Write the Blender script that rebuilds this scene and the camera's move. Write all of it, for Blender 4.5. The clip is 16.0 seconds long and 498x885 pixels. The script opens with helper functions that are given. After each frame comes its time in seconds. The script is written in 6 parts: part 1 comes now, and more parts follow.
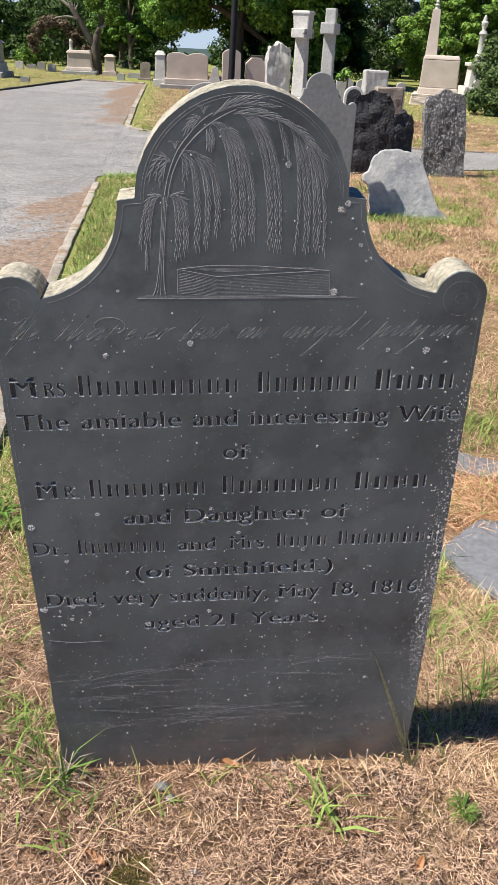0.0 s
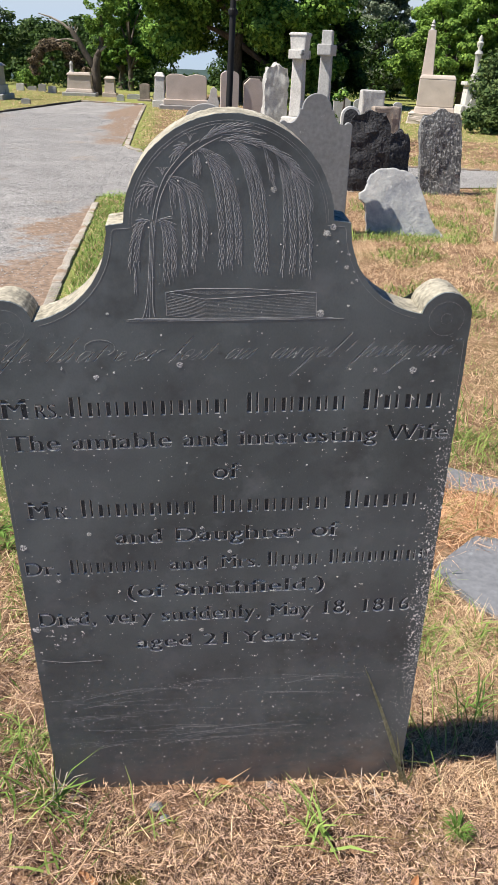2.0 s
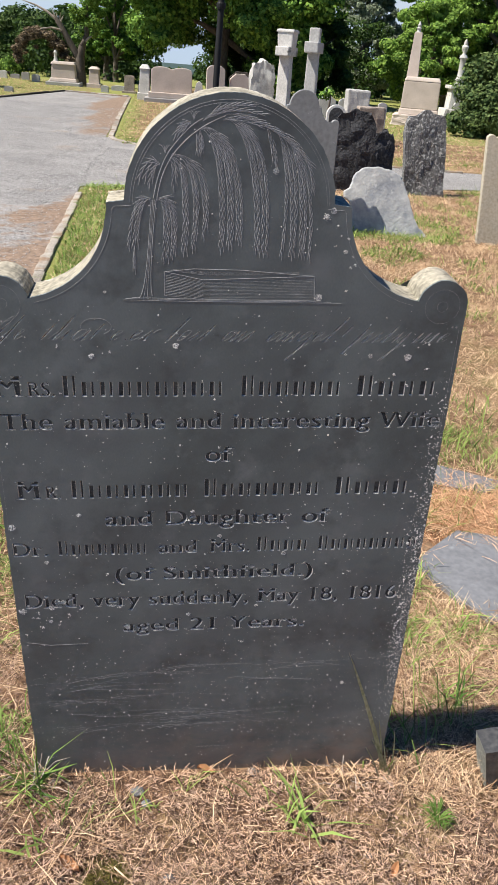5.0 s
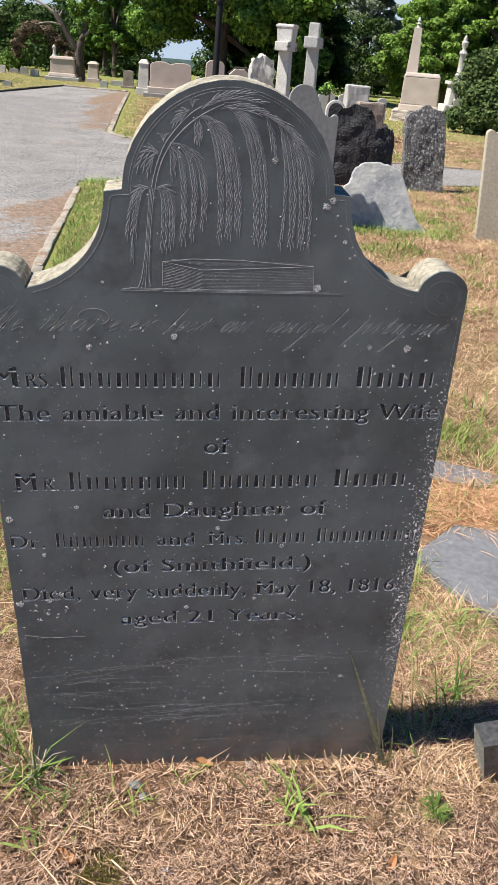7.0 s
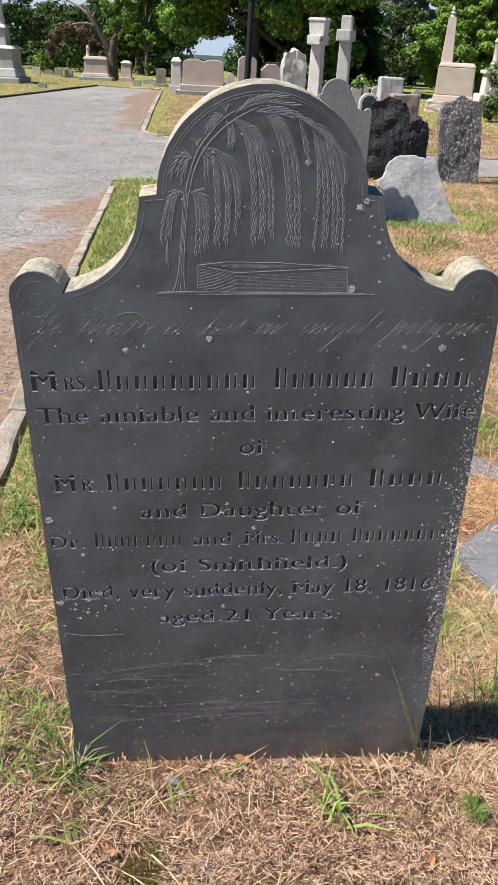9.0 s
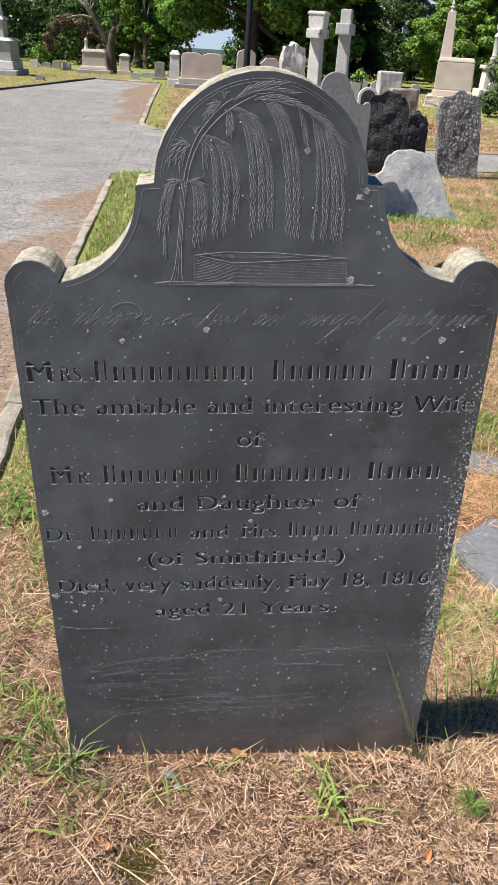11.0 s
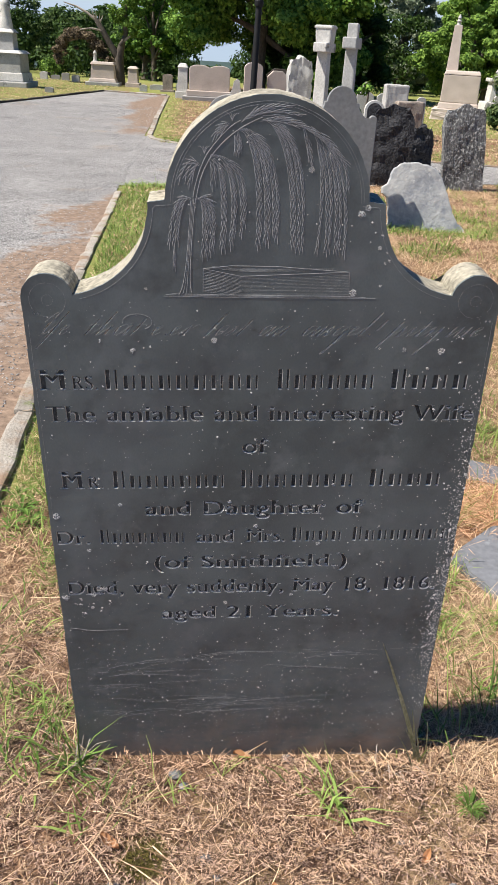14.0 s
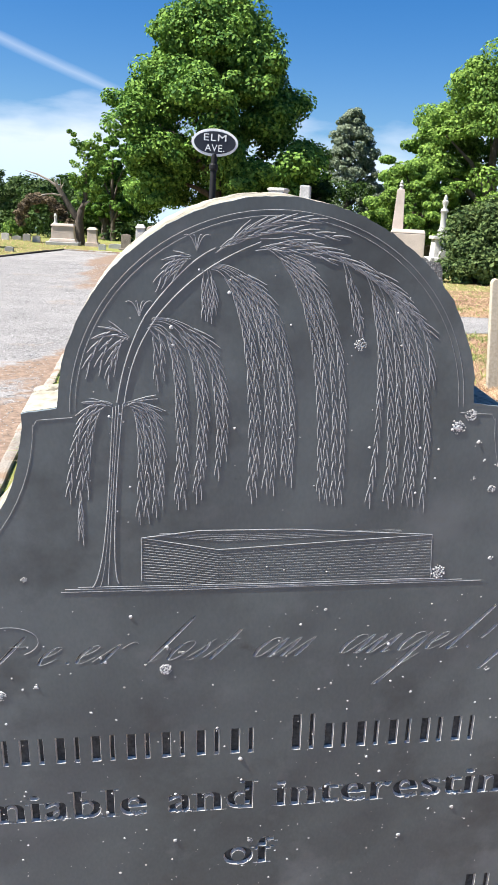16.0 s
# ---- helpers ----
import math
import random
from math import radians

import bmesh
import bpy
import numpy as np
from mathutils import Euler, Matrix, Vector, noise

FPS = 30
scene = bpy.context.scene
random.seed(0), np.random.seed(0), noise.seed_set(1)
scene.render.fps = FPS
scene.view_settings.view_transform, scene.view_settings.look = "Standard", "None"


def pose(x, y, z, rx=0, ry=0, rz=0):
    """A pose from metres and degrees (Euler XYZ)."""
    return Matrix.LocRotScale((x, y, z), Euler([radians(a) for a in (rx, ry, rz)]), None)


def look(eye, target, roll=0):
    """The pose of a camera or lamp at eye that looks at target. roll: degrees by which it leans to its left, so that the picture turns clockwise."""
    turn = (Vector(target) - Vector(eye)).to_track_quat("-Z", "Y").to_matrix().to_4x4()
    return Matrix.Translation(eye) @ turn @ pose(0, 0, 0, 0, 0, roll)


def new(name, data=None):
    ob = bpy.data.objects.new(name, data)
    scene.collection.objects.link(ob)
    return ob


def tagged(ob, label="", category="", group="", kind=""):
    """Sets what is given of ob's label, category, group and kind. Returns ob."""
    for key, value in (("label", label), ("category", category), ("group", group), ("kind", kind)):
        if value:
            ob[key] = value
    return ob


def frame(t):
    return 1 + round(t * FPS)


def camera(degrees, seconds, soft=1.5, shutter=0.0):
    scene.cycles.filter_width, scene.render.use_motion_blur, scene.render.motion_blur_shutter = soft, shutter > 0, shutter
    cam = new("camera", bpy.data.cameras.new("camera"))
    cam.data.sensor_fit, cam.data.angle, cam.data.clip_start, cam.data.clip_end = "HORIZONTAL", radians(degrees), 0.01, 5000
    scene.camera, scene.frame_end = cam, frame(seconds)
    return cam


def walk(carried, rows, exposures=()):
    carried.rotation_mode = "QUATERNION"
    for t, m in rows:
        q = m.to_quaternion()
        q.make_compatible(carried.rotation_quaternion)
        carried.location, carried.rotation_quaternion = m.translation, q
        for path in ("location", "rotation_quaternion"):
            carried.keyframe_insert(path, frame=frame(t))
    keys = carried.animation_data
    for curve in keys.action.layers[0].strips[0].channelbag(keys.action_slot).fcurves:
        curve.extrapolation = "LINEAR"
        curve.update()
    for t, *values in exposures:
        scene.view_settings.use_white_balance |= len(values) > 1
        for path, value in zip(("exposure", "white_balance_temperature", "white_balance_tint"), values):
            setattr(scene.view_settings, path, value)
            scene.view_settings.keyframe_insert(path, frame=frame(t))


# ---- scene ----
cam = camera(35.4, 16.0, 1.0)
PATH = [
    (0, (0.029, 0.087, 1.328), (0.084, 1.864, 0.41), 2.8),
    (0.5, (0.039, 0.091, 1.33), (0.092, 1.875, 0.427), 2.5),
    (1, (0.036, 0.081, 1.336), (0.091, 1.871, 0.445), 2.3),
    (1.5, (0.05, 0.078, 1.343), (0.102, 1.873, 0.462), 2.2),
    (2, (0.046, 0.079, 1.338), (0.097, 1.875, 0.458), 2.4),
    (2.5, (0.019, 0.069, 1.331), (0.072, 1.862, 0.447), 2.9),
    (3, (0.013, 0.066, 1.322), (0.074, 1.856, 0.432), 3.5),
    (3.5, (0.008, 0.068, 1.32), (0.084, 1.857, 0.427), 4.0),
    (4, (0.016, 0.067, 1.321), (0.109, 1.856, 0.432), 4.3),
    (4.5, (0.02, 0.069, 1.32), (0.127, 1.86, 0.437), 4.4),
    (7, (0.022, 0.072, 1.309), (0.137, 1.859, 0.418), 4.7),
    (7.5, (0.015, 0.071, 1.312), (0.109, 1.853, 0.41), 4.5),
    (8, (0.011, 0.078, 1.306), (0.08, 1.859, 0.397), 4.0),
    (8.5, (0.013, 0.076, 1.307), (0.058, 1.856, 0.396), 3.5),
    (9, (0.021, 0.069, 1.319), (0.047, 1.852, 0.413), 3.0),
    (11.5, (0.021, 0.076, 1.31), (0.06, 1.853, 0.392), 3.6),
    (12, (0.021, 0.065, 1.317), (0.064, 1.844, 0.404), 3.9),
    (12.5, (0.023, 0.051, 1.327), (0.067, 1.838, 0.43), 3.9),
    (13, (0.028, 0.04, 1.34), (0.066, 1.834, 0.456), 3.8),
    (13.5, (0.028, 0.031, 1.341), (0.057, 1.824, 0.457), 3.7),
    (14, (0.021, 0.037, 1.325), (0.039, 1.826, 0.43), 3.4),
    (14.5, (0.026, 0.095, 1.305), (0.037, 1.893, 0.429), 3.0),
    (14.7, (0.024, 0.157, 1.289), (0.031, 1.964, 0.43), 2.7),
    (15, (0.01, 0.292, 1.283), (0.026, 2.119, 0.469), 2.6),
    (15.2, (0.003, 0.386, 1.278), (0.024, 2.23, 0.504), 2.4),
    (15.5, (0.011, 0.485, 1.283), (0.047, 2.358, 0.583), 2.5),
    (15.7, (0.011, 0.555, 1.286), (0.065, 2.45, 0.65), 2.4),
    (16, (-0.003, 0.633, 1.264), (0.1, 2.553, 0.711), 2.9),
]
from mathutils import geometry

walk(cam, [(t, look(eye, target, roll)) for t, eye, target, roll in PATH],
     exposures=[(0, 0.88, 6500, 10), (14.5, 0.88, 6500, 10), (14.8, 0.96, 6450, 10), (15.1, 1.16, 6400, 10), (15.5, 1.47, 6350, 10), (15.8, 1.48, 6300, 10), (16.0, 1.43, 6260, 10)])

# ---- light ----
SUN_TO = Vector((-0.970, -0.243, 0)).normalized() * math.cos(radians(56)) + Vector((0, 0, math.sin(radians(56))))
world = bpy.data.worlds.new("sky")
scene.world = world
world.use_nodes = True
wt = world.node_tree
wt.nodes.clear()
w_out = wt.nodes.new("ShaderNodeOutputWorld")
w_bg = wt.nodes.new("ShaderNodeBackground")
w_sky = wt.nodes.new("ShaderNodeTexSky")
w_sky.sky_type = "NISHITA"
w_sky.sun_disc = False
w_sky.sun_elevation = radians(56)
w_sky.sun_rotation = math.atan2(SUN_TO.x, SUN_TO.y) % (2 * math.pi)
w_sky.air_density, w_sky.dust_density, w_sky.ozone_density = 1.0, 0.4, 2.0
w_bg.inputs["Strength"].default_value = 0.050
# a white cloud bank low over the horizon, and one slanting streak above it
def w_node(kind, op=None, *values):
    n = wt.nodes.new("ShaderNode" + kind)
    if op:
        n.operation = op
    for k, v in enumerate(values):
        if hasattr(v, "node"):
            wt.links.new(v, n.inputs[k])
        elif v is not None:
            n.inputs[k].default_value = v
    return n.outputs[0]


L = wt.links.new
w_tc = wt.nodes.new("ShaderNodeTexCoord")
w_sep = wt.nodes.new("ShaderNodeSeparateXYZ")
w_map = wt.nodes.new("ShaderNodeMapping")
w_map.inputs["Scale"].default_value = (2.2, 2.2, 8.0)
w_noise = wt.nodes.new("ShaderNodeTexNoise")
w_noise.inputs["Scale"].default_value, w_noise.inputs["Detail"].default_value = 2.4, 8
L(w_tc.outputs["Generated"], w_map.inputs[0]), L(w_map.outputs[0], w_noise.inputs["Vector"]), L(w_tc.outputs["Generated"], w_sep.inputs[0])
w_x, w_z, w_n = w_sep.outputs[0], w_sep.outputs[2], w_noise.outputs["Fac"]
w_bank = w_node("Math", "DIVIDE", w_node("Math", "SUBTRACT", w_node("Math", "MULTIPLY_ADD", w_n, 0.16, 0.040), w_z), 0.06)
w_off = w_node("Math", "ABSOLUTE", w_node("Math", "SUBTRACT", w_node("Math", "MULTIPLY_ADD", w_x, 0.35, w_z), w_node("Math", "MULTIPLY_ADD", w_n, 0.012, 0.084)))
w_streak = w_node("Math", "MULTIPLY", w_node("Math", "SUBTRACT", 1.0, w_node("Math", "DIVIDE", w_off, 0.008)), 0.32)
w_cloud = wt.nodes.new("ShaderNodeClamp")
L(w_node("Math", "MAXIMUM", w_node("Math", "MINIMUM", w_bank, 0.85), w_streak), w_cloud.inputs[0])
w_mix = wt.nodes.new("ShaderNodeMixRGB")
w_pale = wt.nodes.new("ShaderNodeMixRGB")
w_pale.inputs[1].default_value, w_pale.inputs[2].default_value = (6.0, 7.5, 9.7, 1), (7.6, 8.1, 8.9, 1)
w_fade = wt.nodes.new("ShaderNodeClamp")
L(w_node("Math", "MULTIPLY_ADD", w_z, 14.0, -0.2), w_fade.inputs[0]), L(w_fade.outputs[0], w_pale.inputs[0]), L(w_pale.outputs[0], w_mix.inputs[2])
w_hue = wt.nodes.new("ShaderNodeHueSaturation")
w_hue.inputs["Saturation"].default_value = 1.46
w_hue.inputs["Hue"].default_value = 0.508
w_up = wt.nodes.new("ShaderNodeMapping")
w_up.inputs["Location"].default_value = (0, 0, 0.03)
L(w_tc.outputs["Generated"], w_up.inputs[0]), L(w_up.outputs[0], w_sky.inputs["Vector"])
L(w_sky.outputs[0], w_hue.inputs["Color"])
L(w_cloud.outputs[0], w_mix.inputs[0]), L(w_hue.outputs[0], w_mix.inputs[1])
L(w_mix.outputs[0], w_bg.inputs["Color"]), L(w_bg.outputs[0], w_out.inputs["Surface"])
sun = new("sun", bpy.data.lights.new("sun", "SUN"))
sun.data.energy, sun.data.angle, sun.data.color = 4.8, radians(0.55), (1.0, 0.945, 0.86)
sun.matrix_world = look(SUN_TO * 30, (0, 0, 0))


# ---- materials ----
def surf(name, c1, c2, scale=6.0, fine=60.0, rough=0.85, bump=0.3, dist=0.004, spots=None, coords="Object",
         metal=0.0, spec=0.3, stretch=(1, 1, 1), island=0.0, randm=0.0, soft=0.06, grain=0.55):
    """Two colours mixed by noise at two scales, relief, and optional spots (colour, scale, threshold)."""
    m = bpy.data.materials.new(name)
    m.use_nodes = True
    t = m.node_tree
    b = t.nodes["Principled BSDF"]
    b.inputs["Roughness"].default_value, b.inputs["Metallic"].default_value = rough, metal
    b.inputs["Specular IOR Level"].default_value = spec
    tc = t.nodes.new("ShaderNodeTexCoord")
    mp = t.nodes.new("ShaderNodeMapping")
    mp.inputs["Scale"].default_value = stretch
    t.links.new(tc.outputs[coords], mp.inputs[0])
    n1, n2 = t.nodes.new("ShaderNodeTexNoise"), t.nodes.new("ShaderNodeTexNoise")
    n1.inputs["Scale"].default_value, n1.inputs["Detail"].default_value = scale, 6
    n2.inputs["Scale"].default_value, n2.inputs["Detail"].default_value = fine, 5
    for n in (n1, n2):
        t.links.new(mp.outputs[0], n.inputs["Vector"])
    add = t.nodes.new("ShaderNodeMath")
    add.operation = "MULTIPLY_ADD"
    add.inputs[1].default_value = grain
    t.links.new(n2.outputs["Fac"], add.inputs[0])
    half = t.nodes.new("ShaderNodeMath")
    half.operation = "MULTIPLY"
    half.inputs[1].default_value = 1.05 - grain
    t.links.new(n1.outputs["Fac"], half.inputs[0]), t.links.new(half.outputs[0], add.inputs[2])
    last = add.outputs[0]
    if island or randm:
        src = t.nodes.new("ShaderNodeNewGeometry") if island else t.nodes.new("ShaderNodeObjectInfo")
        am = t.nodes.new("ShaderNodeMath")
        am.operation = "MULTIPLY_ADD"
        am.inputs[1].default_value = island or randm
        t.links.new(src.outputs["Random Per Island" if island else "Random"], am.inputs[0])
        off = t.nodes.new("ShaderNodeMath")
        off.operation = "SUBTRACT"
        off.inputs[1].default_value = (island or randm) / 2
        t.links.new(last, am.inputs[2]), t.links.new(am.outputs[0], off.inputs[0])
        last = off.outputs[0]
    ramp = t.nodes.new("ShaderNodeValToRGB")
    ramp.color_ramp.elements[0].position, ramp.color_ramp.elements[1].position = 0.36, 0.68
    ramp.color_ramp.elements[0].color, ramp.color_ramp.elements[1].color = (*c1, 1), (*c2, 1)
    t.links.new(last, ramp.inputs[0])
    col = ramp.outputs[0]
    if spots:
        for sc, ssc, th in spots:
            n3 = t.nodes.new("ShaderNodeTexNoise")
            n3.inputs["Scale"].default_value, n3.inputs["Detail"].default_value = ssc, 8
            n3.inputs["Roughness"].default_value = 0.65
            t.links.new(tc.outputs[coords], n3.inputs["Vector"])
            r3 = t.nodes.new("ShaderNodeValToRGB")
            r3.color_ramp.elements[0].position, r3.color_ramp.elements[1].position = th, th + soft
            mx = t.nodes.new("ShaderNodeMixRGB")
            mx.inputs[2].default_value = (*sc, 1)
            t.links.new(n3.outputs["Fac"], r3.inputs[0]), t.links.new(r3.outputs[0], mx.inputs[0]), t.links.new(col, mx.inputs[1])
            col = mx.outputs[0]
    t.links.new(col, b.inputs["Base Color"])
    if bump:
        bp = t.nodes.new("ShaderNodeBump")
        bp.inputs["Strength"].default_value, bp.inputs["Distance"].default_value = bump, dist
        t.links.new(add.outputs[0], bp.inputs["Height"]), t.links.new(bp.outputs[0], b.inputs["Normal"])
    return m


def leafy(name, c1, c2, trans=0.35, vary=0.55):
    m = surf(name, c1, c2, 0.6, 4.0, 0.65, 0, island=vary, spec=0.12)
    t = m.node_tree
    b, out = t.nodes["Principled BSDF"], t.nodes["Material Output"]
    tl = t.nodes.new("ShaderNodeBsdfTranslucent")
    mx = t.nodes.new("ShaderNodeMixShader")
    mx.inputs[0].default_value = trans
    t.links.new(b.inputs["Base Color"].links[0].from_socket, tl.inputs["Color"])
    t.links.new(b.outputs[0], mx.inputs[1]), t.links.new(tl.outputs[0], mx.inputs[2]), t.links.new(mx.outputs[0], out.inputs["Surface"])
    return m


SLATE = surf("dark_slate", (0.084, 0.104, 0.106), (0.165, 0.195, 0.198), 3.4, 420.0, 0.46, 0.10, 0.0007, spec=0.45, stretch=(1, 1, 0.6), grain=0.16, soft=0.18,
             spots=[((0.074, 0.086, 0.088), 7.0, 0.52), ((0.180, 0.203, 0.205), 12.0, 0.55), ((0.060, 0.066, 0.065), 38.0, 0.66)])
# darker slate: the shade inside the cut letters put into the colour
CUT_SHADE = surf("shaded_slate", (0.036, 0.040, 0.040), (0.115, 0.122, 0.120), 30.0, 300.0, 0.9, 0.2, 0.001)


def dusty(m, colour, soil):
    """A paler tone over the lower face and splashed soil just over the ground, both with ragged edges."""
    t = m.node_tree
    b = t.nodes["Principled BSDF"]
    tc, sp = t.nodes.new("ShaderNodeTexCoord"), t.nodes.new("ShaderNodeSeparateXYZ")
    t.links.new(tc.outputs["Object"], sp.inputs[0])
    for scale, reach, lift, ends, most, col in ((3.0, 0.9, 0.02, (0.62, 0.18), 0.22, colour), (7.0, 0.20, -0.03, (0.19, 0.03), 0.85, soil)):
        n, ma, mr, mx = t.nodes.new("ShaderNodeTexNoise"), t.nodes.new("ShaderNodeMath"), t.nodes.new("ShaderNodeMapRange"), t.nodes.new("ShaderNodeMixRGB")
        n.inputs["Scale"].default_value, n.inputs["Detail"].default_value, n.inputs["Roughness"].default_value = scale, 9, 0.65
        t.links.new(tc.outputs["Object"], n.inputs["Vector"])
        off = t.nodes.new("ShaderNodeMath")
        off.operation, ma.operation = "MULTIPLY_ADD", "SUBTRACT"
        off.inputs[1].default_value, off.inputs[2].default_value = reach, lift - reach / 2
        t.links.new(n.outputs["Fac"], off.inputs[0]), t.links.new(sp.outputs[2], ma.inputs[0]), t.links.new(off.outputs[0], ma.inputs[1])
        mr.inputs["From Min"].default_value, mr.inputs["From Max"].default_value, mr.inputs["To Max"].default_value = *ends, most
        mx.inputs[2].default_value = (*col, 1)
        # uneven within itself: patchy and streaked
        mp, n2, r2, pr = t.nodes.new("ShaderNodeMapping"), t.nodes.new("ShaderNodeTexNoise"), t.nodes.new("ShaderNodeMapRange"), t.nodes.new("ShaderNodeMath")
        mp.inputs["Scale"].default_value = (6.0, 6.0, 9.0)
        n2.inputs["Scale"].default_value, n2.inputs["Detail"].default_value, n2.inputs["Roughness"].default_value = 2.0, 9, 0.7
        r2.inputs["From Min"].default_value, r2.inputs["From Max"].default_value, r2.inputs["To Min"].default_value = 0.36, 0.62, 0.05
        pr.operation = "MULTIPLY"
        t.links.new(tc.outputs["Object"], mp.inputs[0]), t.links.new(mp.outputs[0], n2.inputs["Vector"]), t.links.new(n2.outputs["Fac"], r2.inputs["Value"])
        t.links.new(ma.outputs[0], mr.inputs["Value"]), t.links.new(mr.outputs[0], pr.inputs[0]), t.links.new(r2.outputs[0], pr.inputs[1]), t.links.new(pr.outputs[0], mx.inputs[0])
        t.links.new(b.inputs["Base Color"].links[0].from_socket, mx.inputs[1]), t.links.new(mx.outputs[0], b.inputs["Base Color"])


def undulating(m, scale, height):
    """Gentle hollows and swellings of a split face, under the fine relief."""
    t = m.node_tree
    fine = t.nodes["Principled BSDF"].inputs["Normal"].links[0].from_node
    tc, n, b = t.nodes.new("ShaderNodeTexCoord"), t.nodes.new("ShaderNodeTexNoise"), t.nodes.new("ShaderNodeBump")
    n.inputs["Scale"].default_value, n.inputs["Detail"].default_value, n.inputs["Roughness"].default_value = scale, 3, 0.45
    b.inputs["Strength"].default_value, b.inputs["Distance"].default_value = 1.0, height
    t.links.new(tc.outputs["Object"], n.inputs["Vector"]), t.links.new(n.outputs["Fac"], b.inputs["Height"]), t.links.new(b.outputs[0], fine.inputs["Normal"])


undulating(SLATE, 5.0, 0.0065)
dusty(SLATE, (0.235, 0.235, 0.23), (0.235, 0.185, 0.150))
# letter walls: paler cut slate, brightened further to paint in their sunlit edges
LIT_CUT = surf("lit_cut_slate", (0.40, 0.39, 0.36), (0.70, 0.68, 0.63), 40.0, 400.0, 0.8, 0.1, 0.001)
CARVED = surf("carved_slate", (0.22, 0.23, 0.23), (0.42, 0.43, 0.425), 60.0, 400.0, 0.75, 0)
CRUST = surf("weathered_top", (0.16, 0.147, 0.115), (0.44, 0.402, 0.315), 22.0, 130.0, 0.95, 0.9, 0.005, spots=[((0.13, 0.115, 0.085), 45, 0.60), ((0.55, 0.52, 0.43), 30, 0.60)])
LICHEN = surf("pale_lichen", (0.36, 0.365, 0.345), (0.80, 0.80, 0.77), 60.0, 300.0, 0.95, 0.5, 0.002)
GREY_SLATE = surf("grey_slate", (0.17, 0.175, 0.175), (0.26, 0.265, 0.265), 2.5, 30.0, 0.8, 0.06, 0.003, spots=[((0.45, 0.45, 0.42), 9, 0.66)])
LIGHT_SLATE = surf("pale_broken_slate", (0.22, 0.235, 0.26), (0.54, 0.54, 0.52), 3.6, 26.0, 0.85, 0.9, 0.022, grain=0.3, spots=[((0.23, 0.25, 0.285), 2.6, 0.52), ((0.56, 0.56, 0.55), 14, 0.60)], soft=0.10)
BLACK_STONE = surf("black_rough_stone", (0.014, 0.014, 0.016), (0.058, 0.058, 0.062), 5.0, 40.0, 0.8, 0.9, 0.03, spots=[((0.16, 0.16, 0.16), 24, 0.66)])
ROUGH_STONE = surf("lichened_stone", (0.05, 0.05, 0.052), (0.20, 0.20, 0.195), 7.0, 60.0, 0.9, 0.9, 0.03, spots=[((0.38, 0.38, 0.365), 34, 0.53)], stretch=(1, 1, 0.45))
TAN_STONE = surf("tan_slate", (0.36, 0.32, 0.24), (0.54, 0.49, 0.385), 2.5, 50.0, 0.85, 0.2, 0.004, spots=[((0.22, 0.21, 0.18), 8, 0.63)])
MARBLE = surf("weathered_marble", (0.40, 0.385, 0.355), (0.66, 0.64, 0.60), 3.0, 40.0, 0.8, 0.25, 0.006, spots=[((0.20, 0.195, 0.175), 4, 0.60)])
GREY_MARBLE = surf("grey_marble", (0.30, 0.295, 0.275), (0.50, 0.49, 0.465), 3.0, 40.0, 0.85, 0.3, 0.006, spots=[((0.22, 0.22, 0.20), 5, 0.62)])
PINK_GRANITE = surf("pinkish_granite", (0.40, 0.335, 0.285), (0.57, 0.49, 0.425), 3.0, 120.0, 0.75, 0.1, 0.003)
GREY_GRANITE = surf("grey_granite", (0.24, 0.23, 0.22), (0.36, 0.35, 0.33), 4.0, 160.0, 0.75, 0.1, 0.003)
BROWN_STONE = surf("brown_rough_stone", (0.17, 0.14, 0.115), (0.38, 0.32, 0.27), 5.0, 60.0, 0.9, 0.8, 0.02)
KERB = surf("granite_kerb", (0.19, 0.166, 0.136), (0.38, 0.345, 0.295), 8.0, 110.0, 0.95, 0.8, 0.008, randm=0.25, spots=[((0.24, 0.165, 0.11), 5.0, 0.50), ((0.13, 0.15, 0.06), 9.0, 0.60), ((0.37, 0.35, 0.315), 40, 0.62)], soft=0.12)
# dark granite; on the far kerb the colour holds the shade of its face
DARK_STONE_AND_SHADE = surf("dark_stone_and_shade", (0.025, 0.022, 0.018), (0.075, 0.066, 0.055), 6.0, 90.0, 0.95, 0.5, 0.006, randm=0.25)
BLUE_FLAG = surf("blue_grey_slab", (0.115, 0.118, 0.126), (0.19, 0.194, 0.205), 3.0, 60.0, 0.7, 0.25, 0.004, spots=[((0.27, 0.28, 0.29), 7, 0.64)])
IRON = surf("black_painted_iron", (0.007, 0.007, 0.008), (0.014, 0.014, 0.014), 10.0, 120.0, 0.6, 0.1, 0.001, spec=0.2)
SIGN_BLACK = surf("sign_enamel", (0.010, 0.012, 0.02), (0.02, 0.022, 0.03), 6.0, 60.0, 0.4, 0, spec=0.5)
SIGN_WHITE = surf("sign_white_paint", (0.70, 0.71, 0.70), (0.82, 0.82, 0.80), 8.0, 60.0, 0.6, 0)
BARK = surf("tree_bark", (0.055, 0.045, 0.035), (0.16, 0.135, 0.11), 3.0, 30.0, 0.95, 0.9, 0.03, stretch=(1, 1, 0.3))
DEADWOOD = surf("dead_wood", (0.20, 0.165, 0.13), (0.40, 0.35, 0.29), 3.0, 30.0, 0.95, 0.7, 0.03, stretch=(1, 1, 0.4))
MAPLE = leafy("maple_leaves", (0.044, 0.112, 0.020), (0.20, 0.335, 0.060), 0.17)
